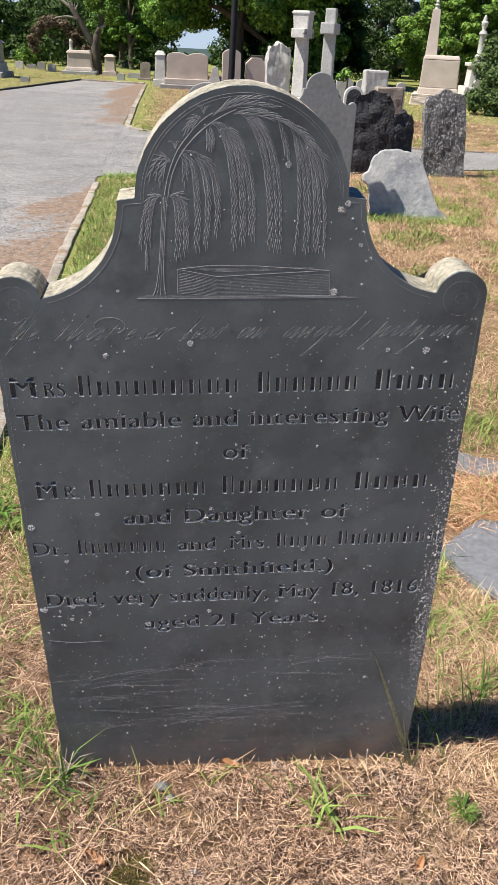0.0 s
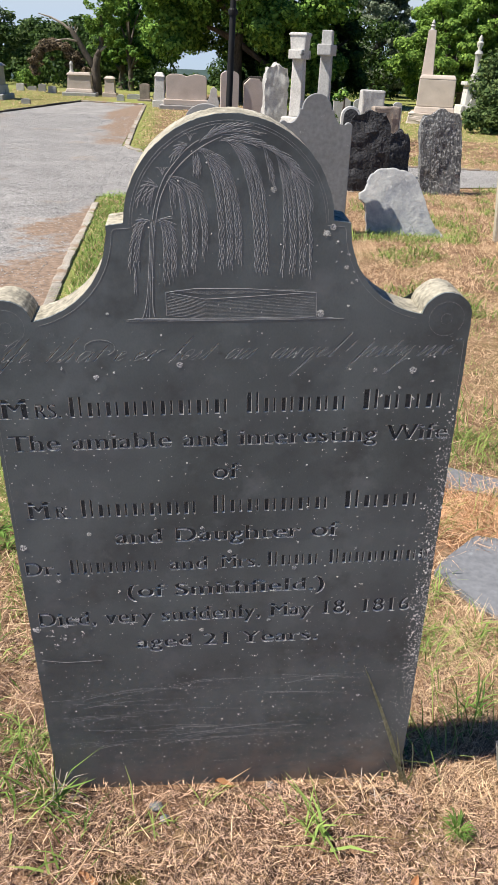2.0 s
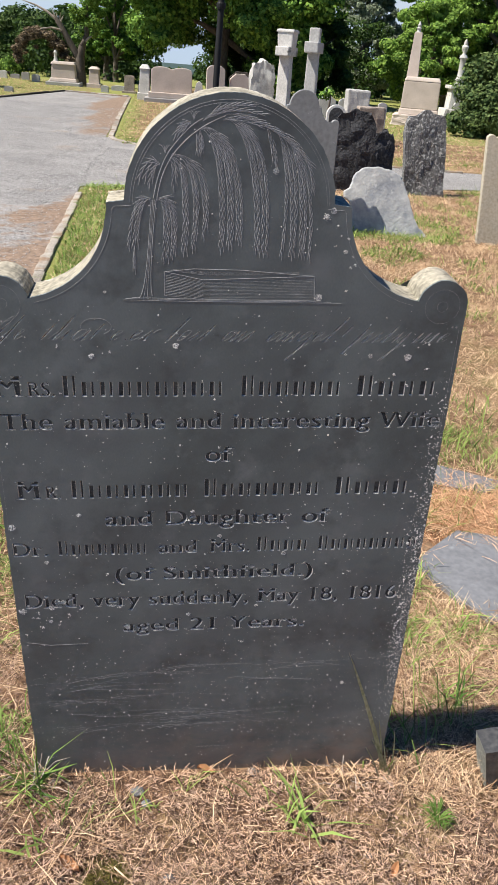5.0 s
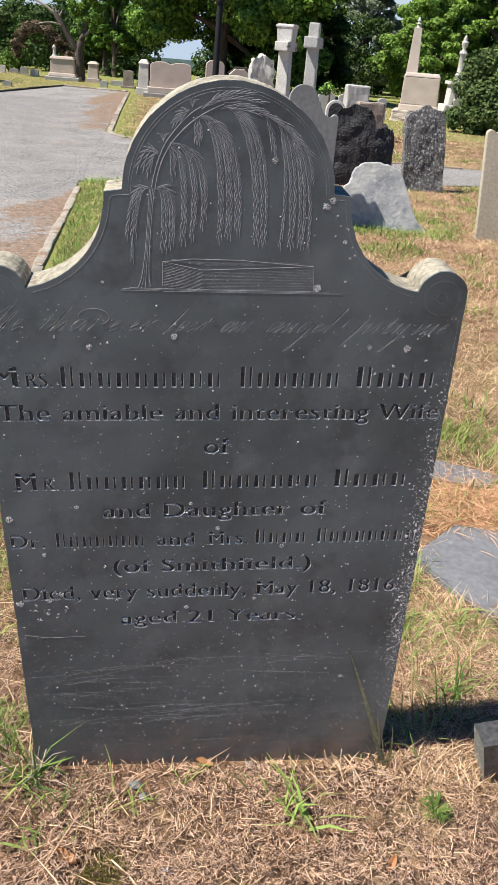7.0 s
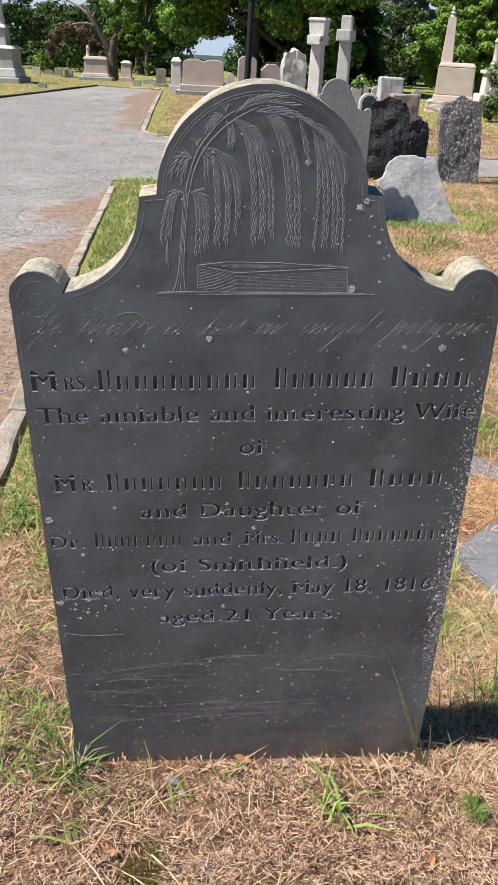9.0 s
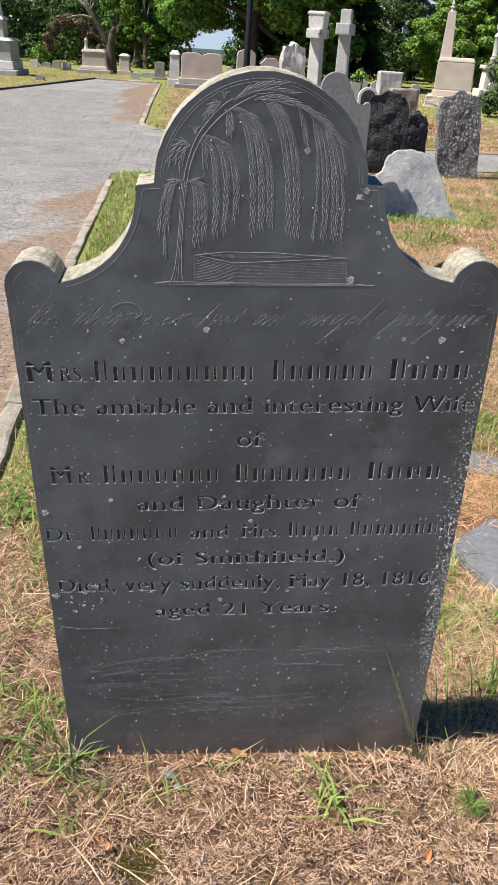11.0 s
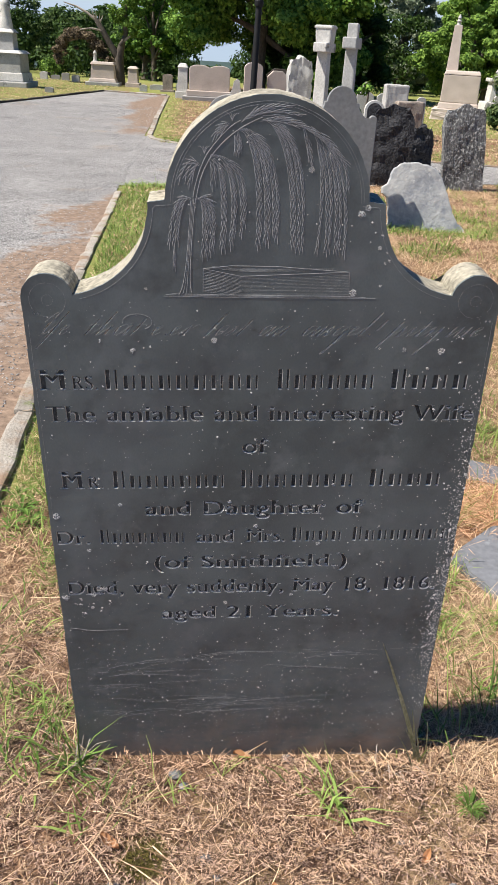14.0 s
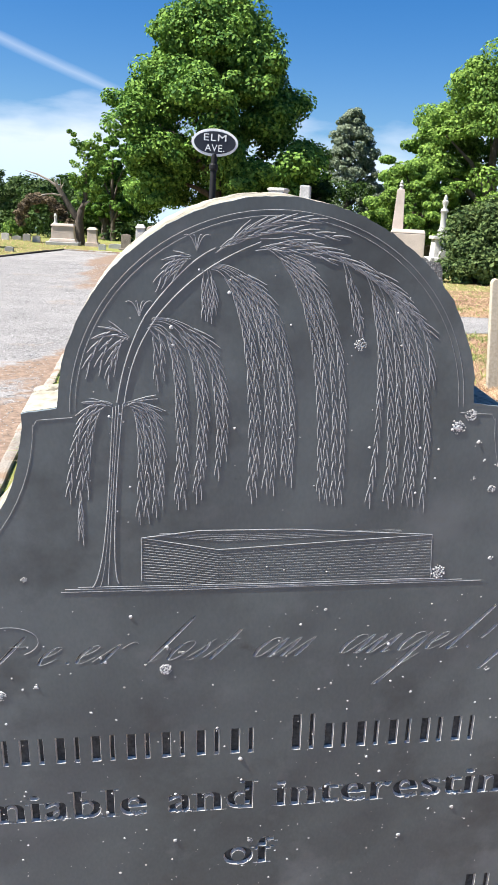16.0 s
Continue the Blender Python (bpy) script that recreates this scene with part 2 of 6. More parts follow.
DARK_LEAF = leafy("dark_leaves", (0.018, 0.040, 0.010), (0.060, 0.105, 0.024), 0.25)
BRIGHT_LEAF = leafy("bright_leaves", (0.085, 0.165, 0.032), (0.28, 0.42, 0.085), 0.32)
CONIFER = leafy("conifer_needles", (0.14, 0.18, 0.115), (0.34, 0.385, 0.265), 0.45)
MID_LEAF = leafy("mid_green_leaves", (0.045, 0.080, 0.026), (0.15, 0.205, 0.070), 0.27)
DEAD_LEAF = leafy("dead_leaves", (0.055, 0.042, 0.027), (0.24, 0.185, 0.12), 0.2)
STRAW = leafy("dry_straw", (0.26, 0.155, 0.088), (0.78, 0.575, 0.375), 0.25, 0.8)
LITTER = leafy("brown_litter", (0.075, 0.042, 0.028), (0.70, 0.475, 0.325), 0.10, 0.95)
MOULD = leafy("leaf_mould", (0.10, 0.060, 0.043), (0.47, 0.325, 0.245), 0.05, 0.9)
GREEN_BLADE = leafy("green_grass", (0.11, 0.18, 0.042), (0.33, 0.43, 0.12), 0.35)


def ground_material(name, base, dry, green, dirt):
    """Soil, dry turf and green patches mixed by large noise, with fine straw-like grain."""
    m = surf(name, base[0], base[1], 30.0, 260.0, 0.95, 0.9, 0.012, spots=[(dirt, 3.0, 0.58), (green, 0.9, 0.50), (dry, 2.2, 0.50)], spec=0.1, soft=0.20)
    return m


SOIL = ground_material("dry_turf_soil", ((0.058, 0.034, 0.023), (0.33, 0.20, 0.125)), (0.46, 0.33, 0.20), (0.22, 0.20, 0.08), (0.12, 0.075, 0.05))
GRAVEL = surf("grey_gravel", (0.10, 0.096, 0.093), (0.35, 0.333, 0.315), 1.6, 75.0, 0.95, 0.30, 0.006, grain=0.72, spots=[((0.27, 0.22, 0.175), 0.7, 0.60), ((0.47, 0.46, 0.445), 55, 0.58), ((0.095, 0.09, 0.087), 32, 0.57)])


def with_attribute(m, name, colour1, colour2, grain, patch=7, span=(0.74, 1.14), mixed=(0.26, 0.80)):
    """Lays a second, noisy colour over a material where the mesh attribute says so."""
    t = m.node_tree
    b = t.nodes["Principled BSDF"]
    at = t.nodes.new("ShaderNodeAttribute")
    at.attribute_name = name
    tc, n = t.nodes.new("ShaderNodeTexCoord"), t.nodes.new("ShaderNodeTexNoise")
    n.inputs["Scale"].default_value, n.inputs["Detail"].default_value, n.inputs["Roughness"].default_value = grain, 9, 0.7
    t.links.new(tc.outputs["Object"], n.inputs["Vector"])
    su = t.nodes.new("ShaderNodeMath")
    su.operation = "ADD"
    t.links.new(at.outputs["Fac"], su.inputs[0]), t.links.new(n.outputs["Fac"], su.inputs[1])
    r = t.nodes.new("ShaderNodeValToRGB")
    r.color_ramp.elements[0].position, r.color_ramp.elements[1].position = span
    t.links.new(su.outputs[0], r.inputs[0])
    n2 = t.nodes.new("ShaderNodeTexNoise")
    n2.inputs["Scale"].default_value, n2.inputs["Detail"].default_value = patch, 10
    n2.inputs["Roughness"].default_value = 0.72
    t.links.new(tc.outputs["Object"], n2.inputs["Vector"])
    r2 = t.nodes.new("ShaderNodeValToRGB")
    r2.color_ramp.elements[0].position, r2.color_ramp.elements[1].position = mixed
    r2.color_ramp.elements[0].color, r2.color_ramp.elements[1].color = (*colour1, 1), (*colour2, 1)
    t.links.new(n2.outputs["Fac"], r2.inputs[0])
    mx = t.nodes.new("ShaderNodeMixRGB")
    t.links.new(r.outputs[0], mx.inputs[0]), t.links.new(b.inputs["Base Color"].links[0].from_socket, mx.inputs[1]), t.links.new(r2.outputs[0], mx.inputs[2])
    t.links.new(mx.outputs[0], b.inputs["Base Color"])
    return m


with_attribute(GRAVEL, "dirt", (0.085, 0.058, 0.042), (0.345, 0.248, 0.178), 8.0, 24, (0.82, 1.10), (0.30, 0.72))
with_attribute(SOIL, "green", (0.14, 0.16, 0.045), (0.30, 0.30, 0.10), 5.0)
PEBBLE = surf("gravel_chips", (0.20, 0.194, 0.187), (0.50, 0.485, 0.465), 8.0, 60.0, 0.9, 0, island=0.6)


# ---- building helpers ----
def part(name, bm, material, parent=None, label="", smooth=False):
    """Links a bmesh as one mesh object, under a thing or a part."""
    me = bpy.data.meshes.new(name)
    bm.normal_update()
    bm.to_mesh(me)
    bm.free()
    for p in me.polygons:
        p.use_smooth = smooth
    if smooth:
        me.set_sharp_from_angle(angle=radians(42))
    for mt in material if isinstance(material, (list, tuple)) else (material,):
        me.materials.append(mt)
    ob = new(name, me)
    ob.parent = parent
    if label:
        tagged(ob, label)
    return ob


def sheet(name, verts, faces, material, parent=None, smooth=False):
    me = bpy.data.meshes.new(name)
    me.from_pydata([tuple(v) for v in verts], [], [tuple(f) for f in faces])
    me.materials.append(material)
    if smooth:
        me.polygons.foreach_set("use_smooth", [True] * len(me.polygons))
    me.update()
    ob = new(name, me)
    ob.parent = parent
    return ob


def thing(name, m, label, category, group="", kind=""):
    ob = new(name)
    ob.matrix_basis = m
    ob.empty_display_size = 0.1
    return tagged(ob, label, category, group, kind)


def prism(points, depth, bevel=0.0, y0=0.0):
    """A slab: outline in x and z, from y0 to y0 + depth."""
    bm = bmesh.new()
    vs = [bm.verts.new((x, y0, z)) for x, z in points]
    f = bm.faces.new(vs)
    ext = bmesh.ops.extrude_face_region(bm, geom=[f])
    bmesh.ops.translate(bm, vec=(0, depth, 0), verts=[v for v in ext["geom"] if isinstance(v, bmesh.types.BMVert)])
    bmesh.ops.recalc_face_normals(bm, faces=bm.faces)
    if bevel:
        edges = [e for e in bm.edges if len(e.link_faces) == 2 and e.calc_face_angle(0) > 0.9]
        bmesh.ops.bevel(bm, geom=edges, offset=bevel, segments=2, affect="EDGES", profile=0.6)
    return bm


def block(w, d, h, bevel=0.01, taper=1.0, z0=0.0, taper_y=None):
    """A dressed stone block, narrowing upwards."""
    bm = bmesh.new()
    ty = taper if taper_y is None else taper_y
    bmesh.ops.create_cube(bm, size=1)
    for v in bm.verts:
        k, ky = (taper, ty) if v.co.z > 0 else (1, 1)
        v.co = Vector((v.co.x * w * k, v.co.y * d * ky, z0 + (v.co.z + 0.5) * h))
    if bevel:
        bmesh.ops.bevel(bm, geom=list(bm.edges), offset=bevel, segments=2, affect="EDGES", profile=0.6)
    return bm


def lathe(profile, seg=20):
    """Turned shape from (radius, z) pairs."""
    bm = bmesh.new()
    rings = [[bm.verts.new((r * math.cos(2 * math.pi * i / seg), r * math.sin(2 * math.pi * i / seg), z)) for i in range(seg)] for r, z in profile]
    for a, b in zip(rings, rings[1:]):
        for i in range(seg):
            bm.faces.new((a[i], a[(i + 1) % seg], b[(i + 1) % seg], b[i]))
    bm.faces.new(rings[0][::-1]), bm.faces.new(rings[-1])
    return bm


def arc(cx, cz, r, a0, a1, n):
    return [(cx + r * math.cos(radians(a0 + (a1 - a0) * i / n)), cz + r * math.sin(radians(a0 + (a1 - a0) * i / n))) for i in range(n + 1)]


def scroll_outline(n=14):
    """Half width 0.3515, scrolled shoulders, concave sides, round head; bottom below the ground."""
    right = [(0.3515, -0.14), (0.3515, 1.005)] + arc(0.3145, 1.005, 0.0375, 4, 172, n)[1:] + arc(0.2985, 1.143, 0.1335, 262, 180, n) + [(0.1415, 1.1465)]
    head = arc(0, 1.1395, 0.1412, 3, 177, 3 * n)
    return right + head + [(-x, z) for x, z in reversed(right)]


def worn(points, step=0.006, amount=0.0011):
    """The same outline with finely chipped edges."""
    out = []
    for a, b in zip(points, points[1:] + points[:1]):
        k = max(1, int(math.dist(a, b) / step))
        out += [(a[0] + (b[0] - a[0]) * i / k, a[1] + (b[1] - a[1]) * i / k) for i in range(k)]
    q = [noise.noise_vector(Vector((x * 60, z * 60, 0))) + 0.8 * noise.noise_vector(Vector((x * 190, z * 190, 5))) for x, z in out]
    return [(x + amount * v.x, z + amount * v.y) for (x, z), v in zip(out, q)]


def arch_outline(w, h, rise=None, n=16):
    """A plain round-headed stone; rise: the height of the head."""
    rise = w / 2 if rise is None else rise
    return [(w / 2, -0.1)] + [(w / 2 * math.cos(math.pi * i / n), h - rise + rise * math.sin(math.pi * i / n)) for i in range(n + 1)] + [(-w / 2, -0.1)]


def rough_slab(w, d, h, seed, amount=0.03, top=0.45, cuts=16):
    """An undressed upright stone: rounded above, with uneven faces."""
    bm = bmesh.new()
    bmesh.ops.create_cube(bm, size=1)
    bmesh.ops.subdivide_edges(bm, edges=list(bm.edges), cuts=cuts, use_grid_fill=True)
    for v in bm.verts:
        x, y, z = v.co.x * 2, v.co.y * 2, v.co.z + 0.5
        k = max(0.0, (z - (1 - top)) / top)
        side = math.sqrt(max(0.0, 1 - k ** 3.2 * 0.80))
        p = Vector((x * w / 2 * side, y * d / 2 * (1 - 0.3 * k), z * h))
        if z > 0.97:
            p.z -= 0.30 * top * h * abs(x) ** 2.2
        q = p * (3.0 / max(w, 0.2)) + Vector((seed * 7.3, seed * 3.1, 0))
        p += amount * (noise.noise_vector(q) + 0.5 * noise.noise_vector(q * 2.7) + 0.3 * noise.noise_vector(q * 6.1))
        v.co = p - Vector((0, 0, 0.06))
    bmesh.ops.recalc_face_normals(bm, faces=bm.faces)
    return bm


def rocky_block(w, d, h, seed, amount=0.012):
    """A rock-faced block with rounded arrises."""
    bm = block(w, d, h + 0.05, 0.03, 0.95, z0=-0.05)
    bmesh.ops.subdivide_edges(bm, edges=[e for e in bm.edges if e.calc_length() > 0.06], cuts=7, use_grid_fill=True)
    for v in bm.verts:
        q = v.co * 7 + Vector((seed * 3.7, 0, 0))
        v.co += amount * (noise.noise_vector(q) + 0.6 * noise.noise_vector(q * 2.9))
    return bm


def tube(points, radii, seg=8):
    """A tapered limb along points."""
    bm = bmesh.new()
    rings = []
    for i, p in enumerate(points):
        p = Vector(p)
        d = (Vector(points[min(i + 1, len(points) - 1)]) - Vector(points[max(i - 1, 0)])).normalized()
        a = d.orthogonal().normalized() if abs(d.z) < 0.98 else Vector((1, 0, 0))
        b = d.cross(a)
        rings.append([bm.verts.new(p + radii[i] * (a * math.cos(2 * math.pi * k / seg) + b * math.sin(2 * math.pi * k / seg))) for k in range(seg)])
    for r0, r1 in zip(rings, rings[1:]):
        best = min(range(seg), key=lambda s: (r1[s].co - r0[0].co).length)
        for k in range(seg):
            bm.faces.new((r0[k], r0[(k + 1) % seg], r1[(k + 1 + best) % seg], r1[(k + best) % seg]))
    bm.faces.new(rings[0][::-1]), bm.faces.new(rings[-1])
    bmesh.ops.recalc_face_normals(bm, faces=bm.faces)
    return bm


# ---- ground, road, kerbs ----
def terrain(x, y):
    d = math.hypot(x, y - 10)
    far = -0.013 * max(0.0, d - 32) - 0.05 * max(0.0, d - 48)
    near = 0.004 * noise.noise(Vector((x * 1.3, y * 1.3, 0))) * min(1.0, d / 6 + 0.4)
    return far + near


def kerb_x(y):
    """Where the kerb of the lane runs."""
    return -0.56 - 0.099 * y if y < 8.3 else -1.72 - 0.085 * (y - 13.6)


def make_ground():
    xs = sorted({round(s * r, 2) for r in [0.2 * i for i in range(23)] + [5, 6, 7, 8, 9, 11, 13, 15, 20, 28, 40, 60, 100, 180, 350, 800, 2000, 4000] for s in (1, -1)})
    ys = [-4000, -1000, -200, -50, -15, -5, -2, 0] + [0.25 * i for i in range(1, 60)] + [15 + 0.8 * i for i in range(0, 22)] + [33, 38, 45, 60, 90, 150, 300, 600, 1200, 2500, 4500]
    verts = [(x, y, terrain(x, y)) for y in ys for x in xs]
    n = len(xs)
    faces = [(j * n + i, j * n + i + 1, (j + 1) * n + i + 1, (j + 1) * n + i) for j in range(len(ys) - 1) for i in range(n - 1)]
    ob = tagged(sheet("ground", verts, faces, SOIL, smooth=True), "dry sunburnt cemetery turf with bare brown soil and green patches", "ground", kind="structure")
    at = ob.data.attributes.new("green", "FLOAT", "POINT")
    vals = []
    for x, y, z in verts:
        d = x - kerb_x(y)
        g = 0.55 * max(0.0, 1 - max(0.0, d) / 0.9) if y > 2 else 0.0
        if y > 17 and x > 2:
            g = 0.45
        if y > 19 and x < -4:
            g = 0.4
        if y > 34:
            g = 0.9
        vals.append(g)
    at.data.foreach_set("value", vals)
    return ob


ground = make_ground()


def strip(name, left, right, z, label, category, dirt=None):
    """A gravelled strip between two polylines of (x, y), finely divided, with its dirty parts marked."""
    verts, faces, rows = [], [], []
    for (a0, a1), (b0, b1) in zip(zip(left, left[1:]), zip(right, right[1:])):
        n = max(2, int((Vector(a1) - Vector(a0)).length / 0.35))
        rows += [(Vector(a0).lerp(Vector(a1), i / n), Vector(b0).lerp(Vector(b1), i / n)) for i in range(n)]
    rows.append((Vector(left[-1]), Vector(right[-1])))
    K = 24
    for a, b in rows:
        for k in range(K + 1):
            p = a.lerp(b, (k / K) ** 0.7)
            verts.append((p.x, p.y, z))
    for i in range(len(rows) - 1):
        for k in range(K):
            q = i * (K + 1) + k
            faces.append((q, q + 1, q + K + 2, q + K + 1))
    ob = tagged(sheet(name, verts, faces, GRAVEL), label, category, kind="structure")
    at = ob.data.attributes.new("dirt", "FLOAT", "POINT")
    at.data.foreach_set("value", [dirt(x, y) if dirt else 0.0 for x, y, _ in verts])
    return ob


def lane_dirt(x, y):
    d = kerb_x(y) - x
    w = 0.98 - 0.15 * max(0.0, y - 3.5) if y < 8.2 else 0.68 + 0.02 * (y - 8.2)
    cross = max(0.0, min(1.0, (y - 7.6) / 0.9)) * max(0.0, min(1.0, (14.6 - y) / 1.6))
    w *= 1 + 0.7 * noise.noise(Vector((y * 0.6, x * 0.8, 0)))
    patchy = 0.42 * noise.noise(Vector((x * 1.5, y * 0.9, 4))) + 0.18 * noise.noise(Vector((x * 4, y * 2.2, 9)))
    return max(0.0, min(0.62, 0.75 - d / max(w, 0.25) * 0.5 + patchy)) * (1 - 0.8 * cross)


strip("road", [(-9.5, -6), (-8.2, 4), (-7.0, 10), (-5.75, 19), (-4.8, 26)], [(-0.02, -6), (-0.955, 4), (-1.56, 10), (-1.95, 15), (-2.8, 26)],
      0.010, "pale grey gravel cemetery lane with dusty reddish edges", "road", lane_dirt)
strip("path", [(-1.9, 8.40), (0.5, 8.9), (2, 9.9), (4, 10.5), (12, 11.5)], [(-2.1, 13.9), (-1.1, 12.8), (2, 12.2), (4, 12.1), (12, 13.0)],
      0.0104, "pale gravel side path crossing the graves", "path", lambda x, y: lane_dirt(x, y) if x < -1.5 else 0.15)


def kerb_run(line, w, h, unit, label, material=KERB):
    """Granite kerb stones laid end to end along a polyline."""
    root = thing("kerb", pose(0, 0, 0), label, "kerb", kind="structure")
    rng = random.Random(5)
    for (xa, ya), (xb, yb) in zip(line, line[1:]):
        ln = math.hypot(xb - xa, yb - ya)
        k = max(1, round(ln / unit))
        for i in range(k):
            f = (i + 0.5) / k
            bm = block(ln / k - 0.004, w, h + 0.1, 0.014, z0=-0.1)
            bmesh.ops.subdivide_edges(bm, edges=[e for e in bm.edges if e.calc_length() > 0.2], cuts=12, use_grid_fill=True)
            for v in bm.verts:
                q = v.co * 9 + Vector((xa * 3 + i * 5.1, ya, 0))
                v.co += Vector((0.3, 1, 0.7)) * (0.011 * noise.noise(q) + 0.006 * noise.noise(q * 3.1))
            ob = part("kerb_stone", bm, material, root)
            ob.matrix_basis = pose(xa + (xb - xa) * f, ya + (yb - ya) * f, rng.uniform(-0.006, 0.004), rng.uniform(-2, 2), rng.uniform(-.4, .4), math.degrees(math.atan2(yb - ya, xb - xa)) + rng.uniform(-.5, .5))
    return root


kerb_run([(-0.485, -0.6), (-0.835, 2.8), (-1.085, 5.0), (-1.345, 8.1)], 0.066, 0.024, 1.5, "worn granite kerb between gravel lane and grass")
kerb_run([(3.6, 12.05), (1.0, 12.3), (-1.05, 12.68), (-1.38, 12.85), (-1.62, 13.15), (-1.76, 13.6), (-2.15, 18), (-2.75, 25.4)], 0.09, 0.030, 1.2, "low granite kerb round the second lawn")
kerb_run([(-7.2, 8), (-5.72, 19), (-4.78, 26)], 0.07, 0.055, 1.5, "granite kerb on the far side of the lane, coloured dark for its shaded face", DARK_STONE_AND_SHADE)
kerb_run([(-4.78, 26.05), (-2.8, 25.5)], 0.12, 0.05, 1.0, "pale kerb closing the end of the lane")


# ---- gravestone of the foreground ----
STONE_AT = Matrix.Translation((0.0733, 1.216, 0)) @ pose(0, 0, 0, 0, 0, 4.0) @ pose(0, 0, 0, 3.43, 0, 0) @ pose(0, 0, 0, 0, -2.0, 0)
gravestone = thing("gravestone", STONE_AT, "tall dark slate gravestone with scrolled shoulders, carved willow and inscription", "gravestone")
CUT = 0.0028
OUTLINE = worn(scroll_outline(40), 0.0045, 0.0008)


def stone_body():
    bm = prism(OUTLINE, 0.062, 0.0, y0=0.0006)
    for f in bm.faces:
        if abs(f.normal.y) < 0.5:
            c = f.calc_center_median()
            f.material_index = 1 if c.z > 0.98 else 0
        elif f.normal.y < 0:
            # front face, seen only through the letters, carries their painted shade
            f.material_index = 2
    return part("slab", bm, [SLATE, CRUST, CUT_SHADE], gravestone, "dark slate slab with pale crusted top edge", True)


stone_body()


def glyph_polys(text, size, shear=0.0):
    """Closed outlines of a run of built-in letters, as lists of (x, z)."""
    cu = bpy.data.curves.new("letters", "FONT")
    cu.body, cu.size, cu.shear, cu.space_character = text, size, shear, 1.08
    ob = bpy.data.objects.new("letters", cu)
    scene.collection.objects.link(ob)
    dg = bpy.context.evaluated_depsgraph_get()
    flat = ob.evaluated_get(dg).to_curve(dg)
    polys = []
    for sp in flat.splines:
        pts, bz = [], sp.bezier_points
        for i in range(len(bz)):
            a, b = bz[i], bz[(i + 1) % len(bz)]
            straight = a.handle_right_type == "VECTOR" and b.handle_left_type == "VECTOR"
            for k in range(1 if straight else 4):
                f = k / 4
                p = a.co * (1 - f) ** 3 + a.handle_right * 3 * f * (1 - f) ** 2 + b.handle_left * 3 * f * f * (1 - f) + b.co * f ** 3
                if not pts or (Vector((p.x, p.y)) - Vector(pts[-1])).length > 1e-5:
                    pts.append((p.x, p.y))
        if len(pts) > 2:
            polys.append(pts)
    ob.evaluated_get(dg).to_curve_clear()
    bpy.data.objects.remove(ob)
    bpy.data.curves.remove(cu)
    return polys


def area(p):
    return sum(a[0] * b[1] - b[0] * a[1] for a, b in zip(p, p[1:] + p[:1])) / 2


def serifs(polys, size):
    """Small feet beside the straight stem ends."""
    out = []
    th, ln = size * 0.030, size * 0.085
    for p in polys:
        for a, b in zip(p, p[1:] + p[:1]):
            w = abs(a[0] - b[0])
            if abs(a[1] - b[1]) < size * 0.004 and size * 0.03 < w < size * 0.20:
                z = a[1]
                up = 1 if z < size * 0.2 else -1
                if z < -size * 0.02 or size * 0.2 < z < size * 0.42:
                    continue
                for x, s in ((min(a[0], b[0]), -1), (max(a[0], b[0]), 1)):
                    x0, x1 = sorted((x + s * size * 0.006, x + s * ln))
                    z0, z1 = sorted((z, z + up * th))
                    out.append([(x0, z0), (x1, z0), (x1, z1), (x0, z1)])
    return out


CUTS = []


def oriented(polys):
    s = 1 if area(max(polys, key=lambda p: abs(area(p)))) > 0 else -1
    return [(p, s) for p in polys]


def weight(p, s, tx, tz):
    """Thickens the upright strokes by tx and the level ones by tz."""
    out = []
    for i, q in enumerate(p):
        a, b = p[i - 1], p[(i + 1) % len(p)]
        n1, n2 = Vector((q[1] - a[1], a[0] - q[0])), Vector((b[1] - q[1], q[0] - b[0]))
        n = ((n1.normalized() if n1.length else n1) + (n2.normalized() if n2.length else n2))
        n = n.normalized() * s if n.length else n
        out.append((q[0] + (0 if abs(n.x) < 0.1 else math.copysign(min(1, abs(n.x) * 1.4), n.x)) * tx, q[1] + n.y * tz))
    return out


def letters(text, u0, u1, v, cap, shear=0.0, heavy=0.031, feet=True):
    """Sets a run of letters between u0 and u1 with baseline v."""
    size = cap / 0.70
    polys = [weight(p, s, size * heavy, size * heavy * 0.12 if heavy > 0 else size * heavy * 0.6) for p, s in oriented(glyph_polys(text, size, shear))]
    if feet:
        polys = polys + serifs(polys, size)
    lo, hi = min(x for p in polys for x, z in p), max(x for p in polys for x, z in p)
    k = (u1 - u0) / (hi - lo)
    for p in polys:
        q = [(u0 + (x - lo) * k, v + z) for x, z in p]
        CUTS.append(q)


def bars(u0, u1, v, tall, small, count):
    """A word that is not spelled out: a pair of plain bars for each letter."""
    step = (u1 - u0) / count
    for i in range(count):
        h = tall if i == 0 else small
        for f, w in ((0.10, 0.27), (0.62, 0.15)):
            a = u0 + step * (i + f)
            b = a + step * w
            CUTS.append([(a, v), (b, v), (b, v + h), (a, v + h)])


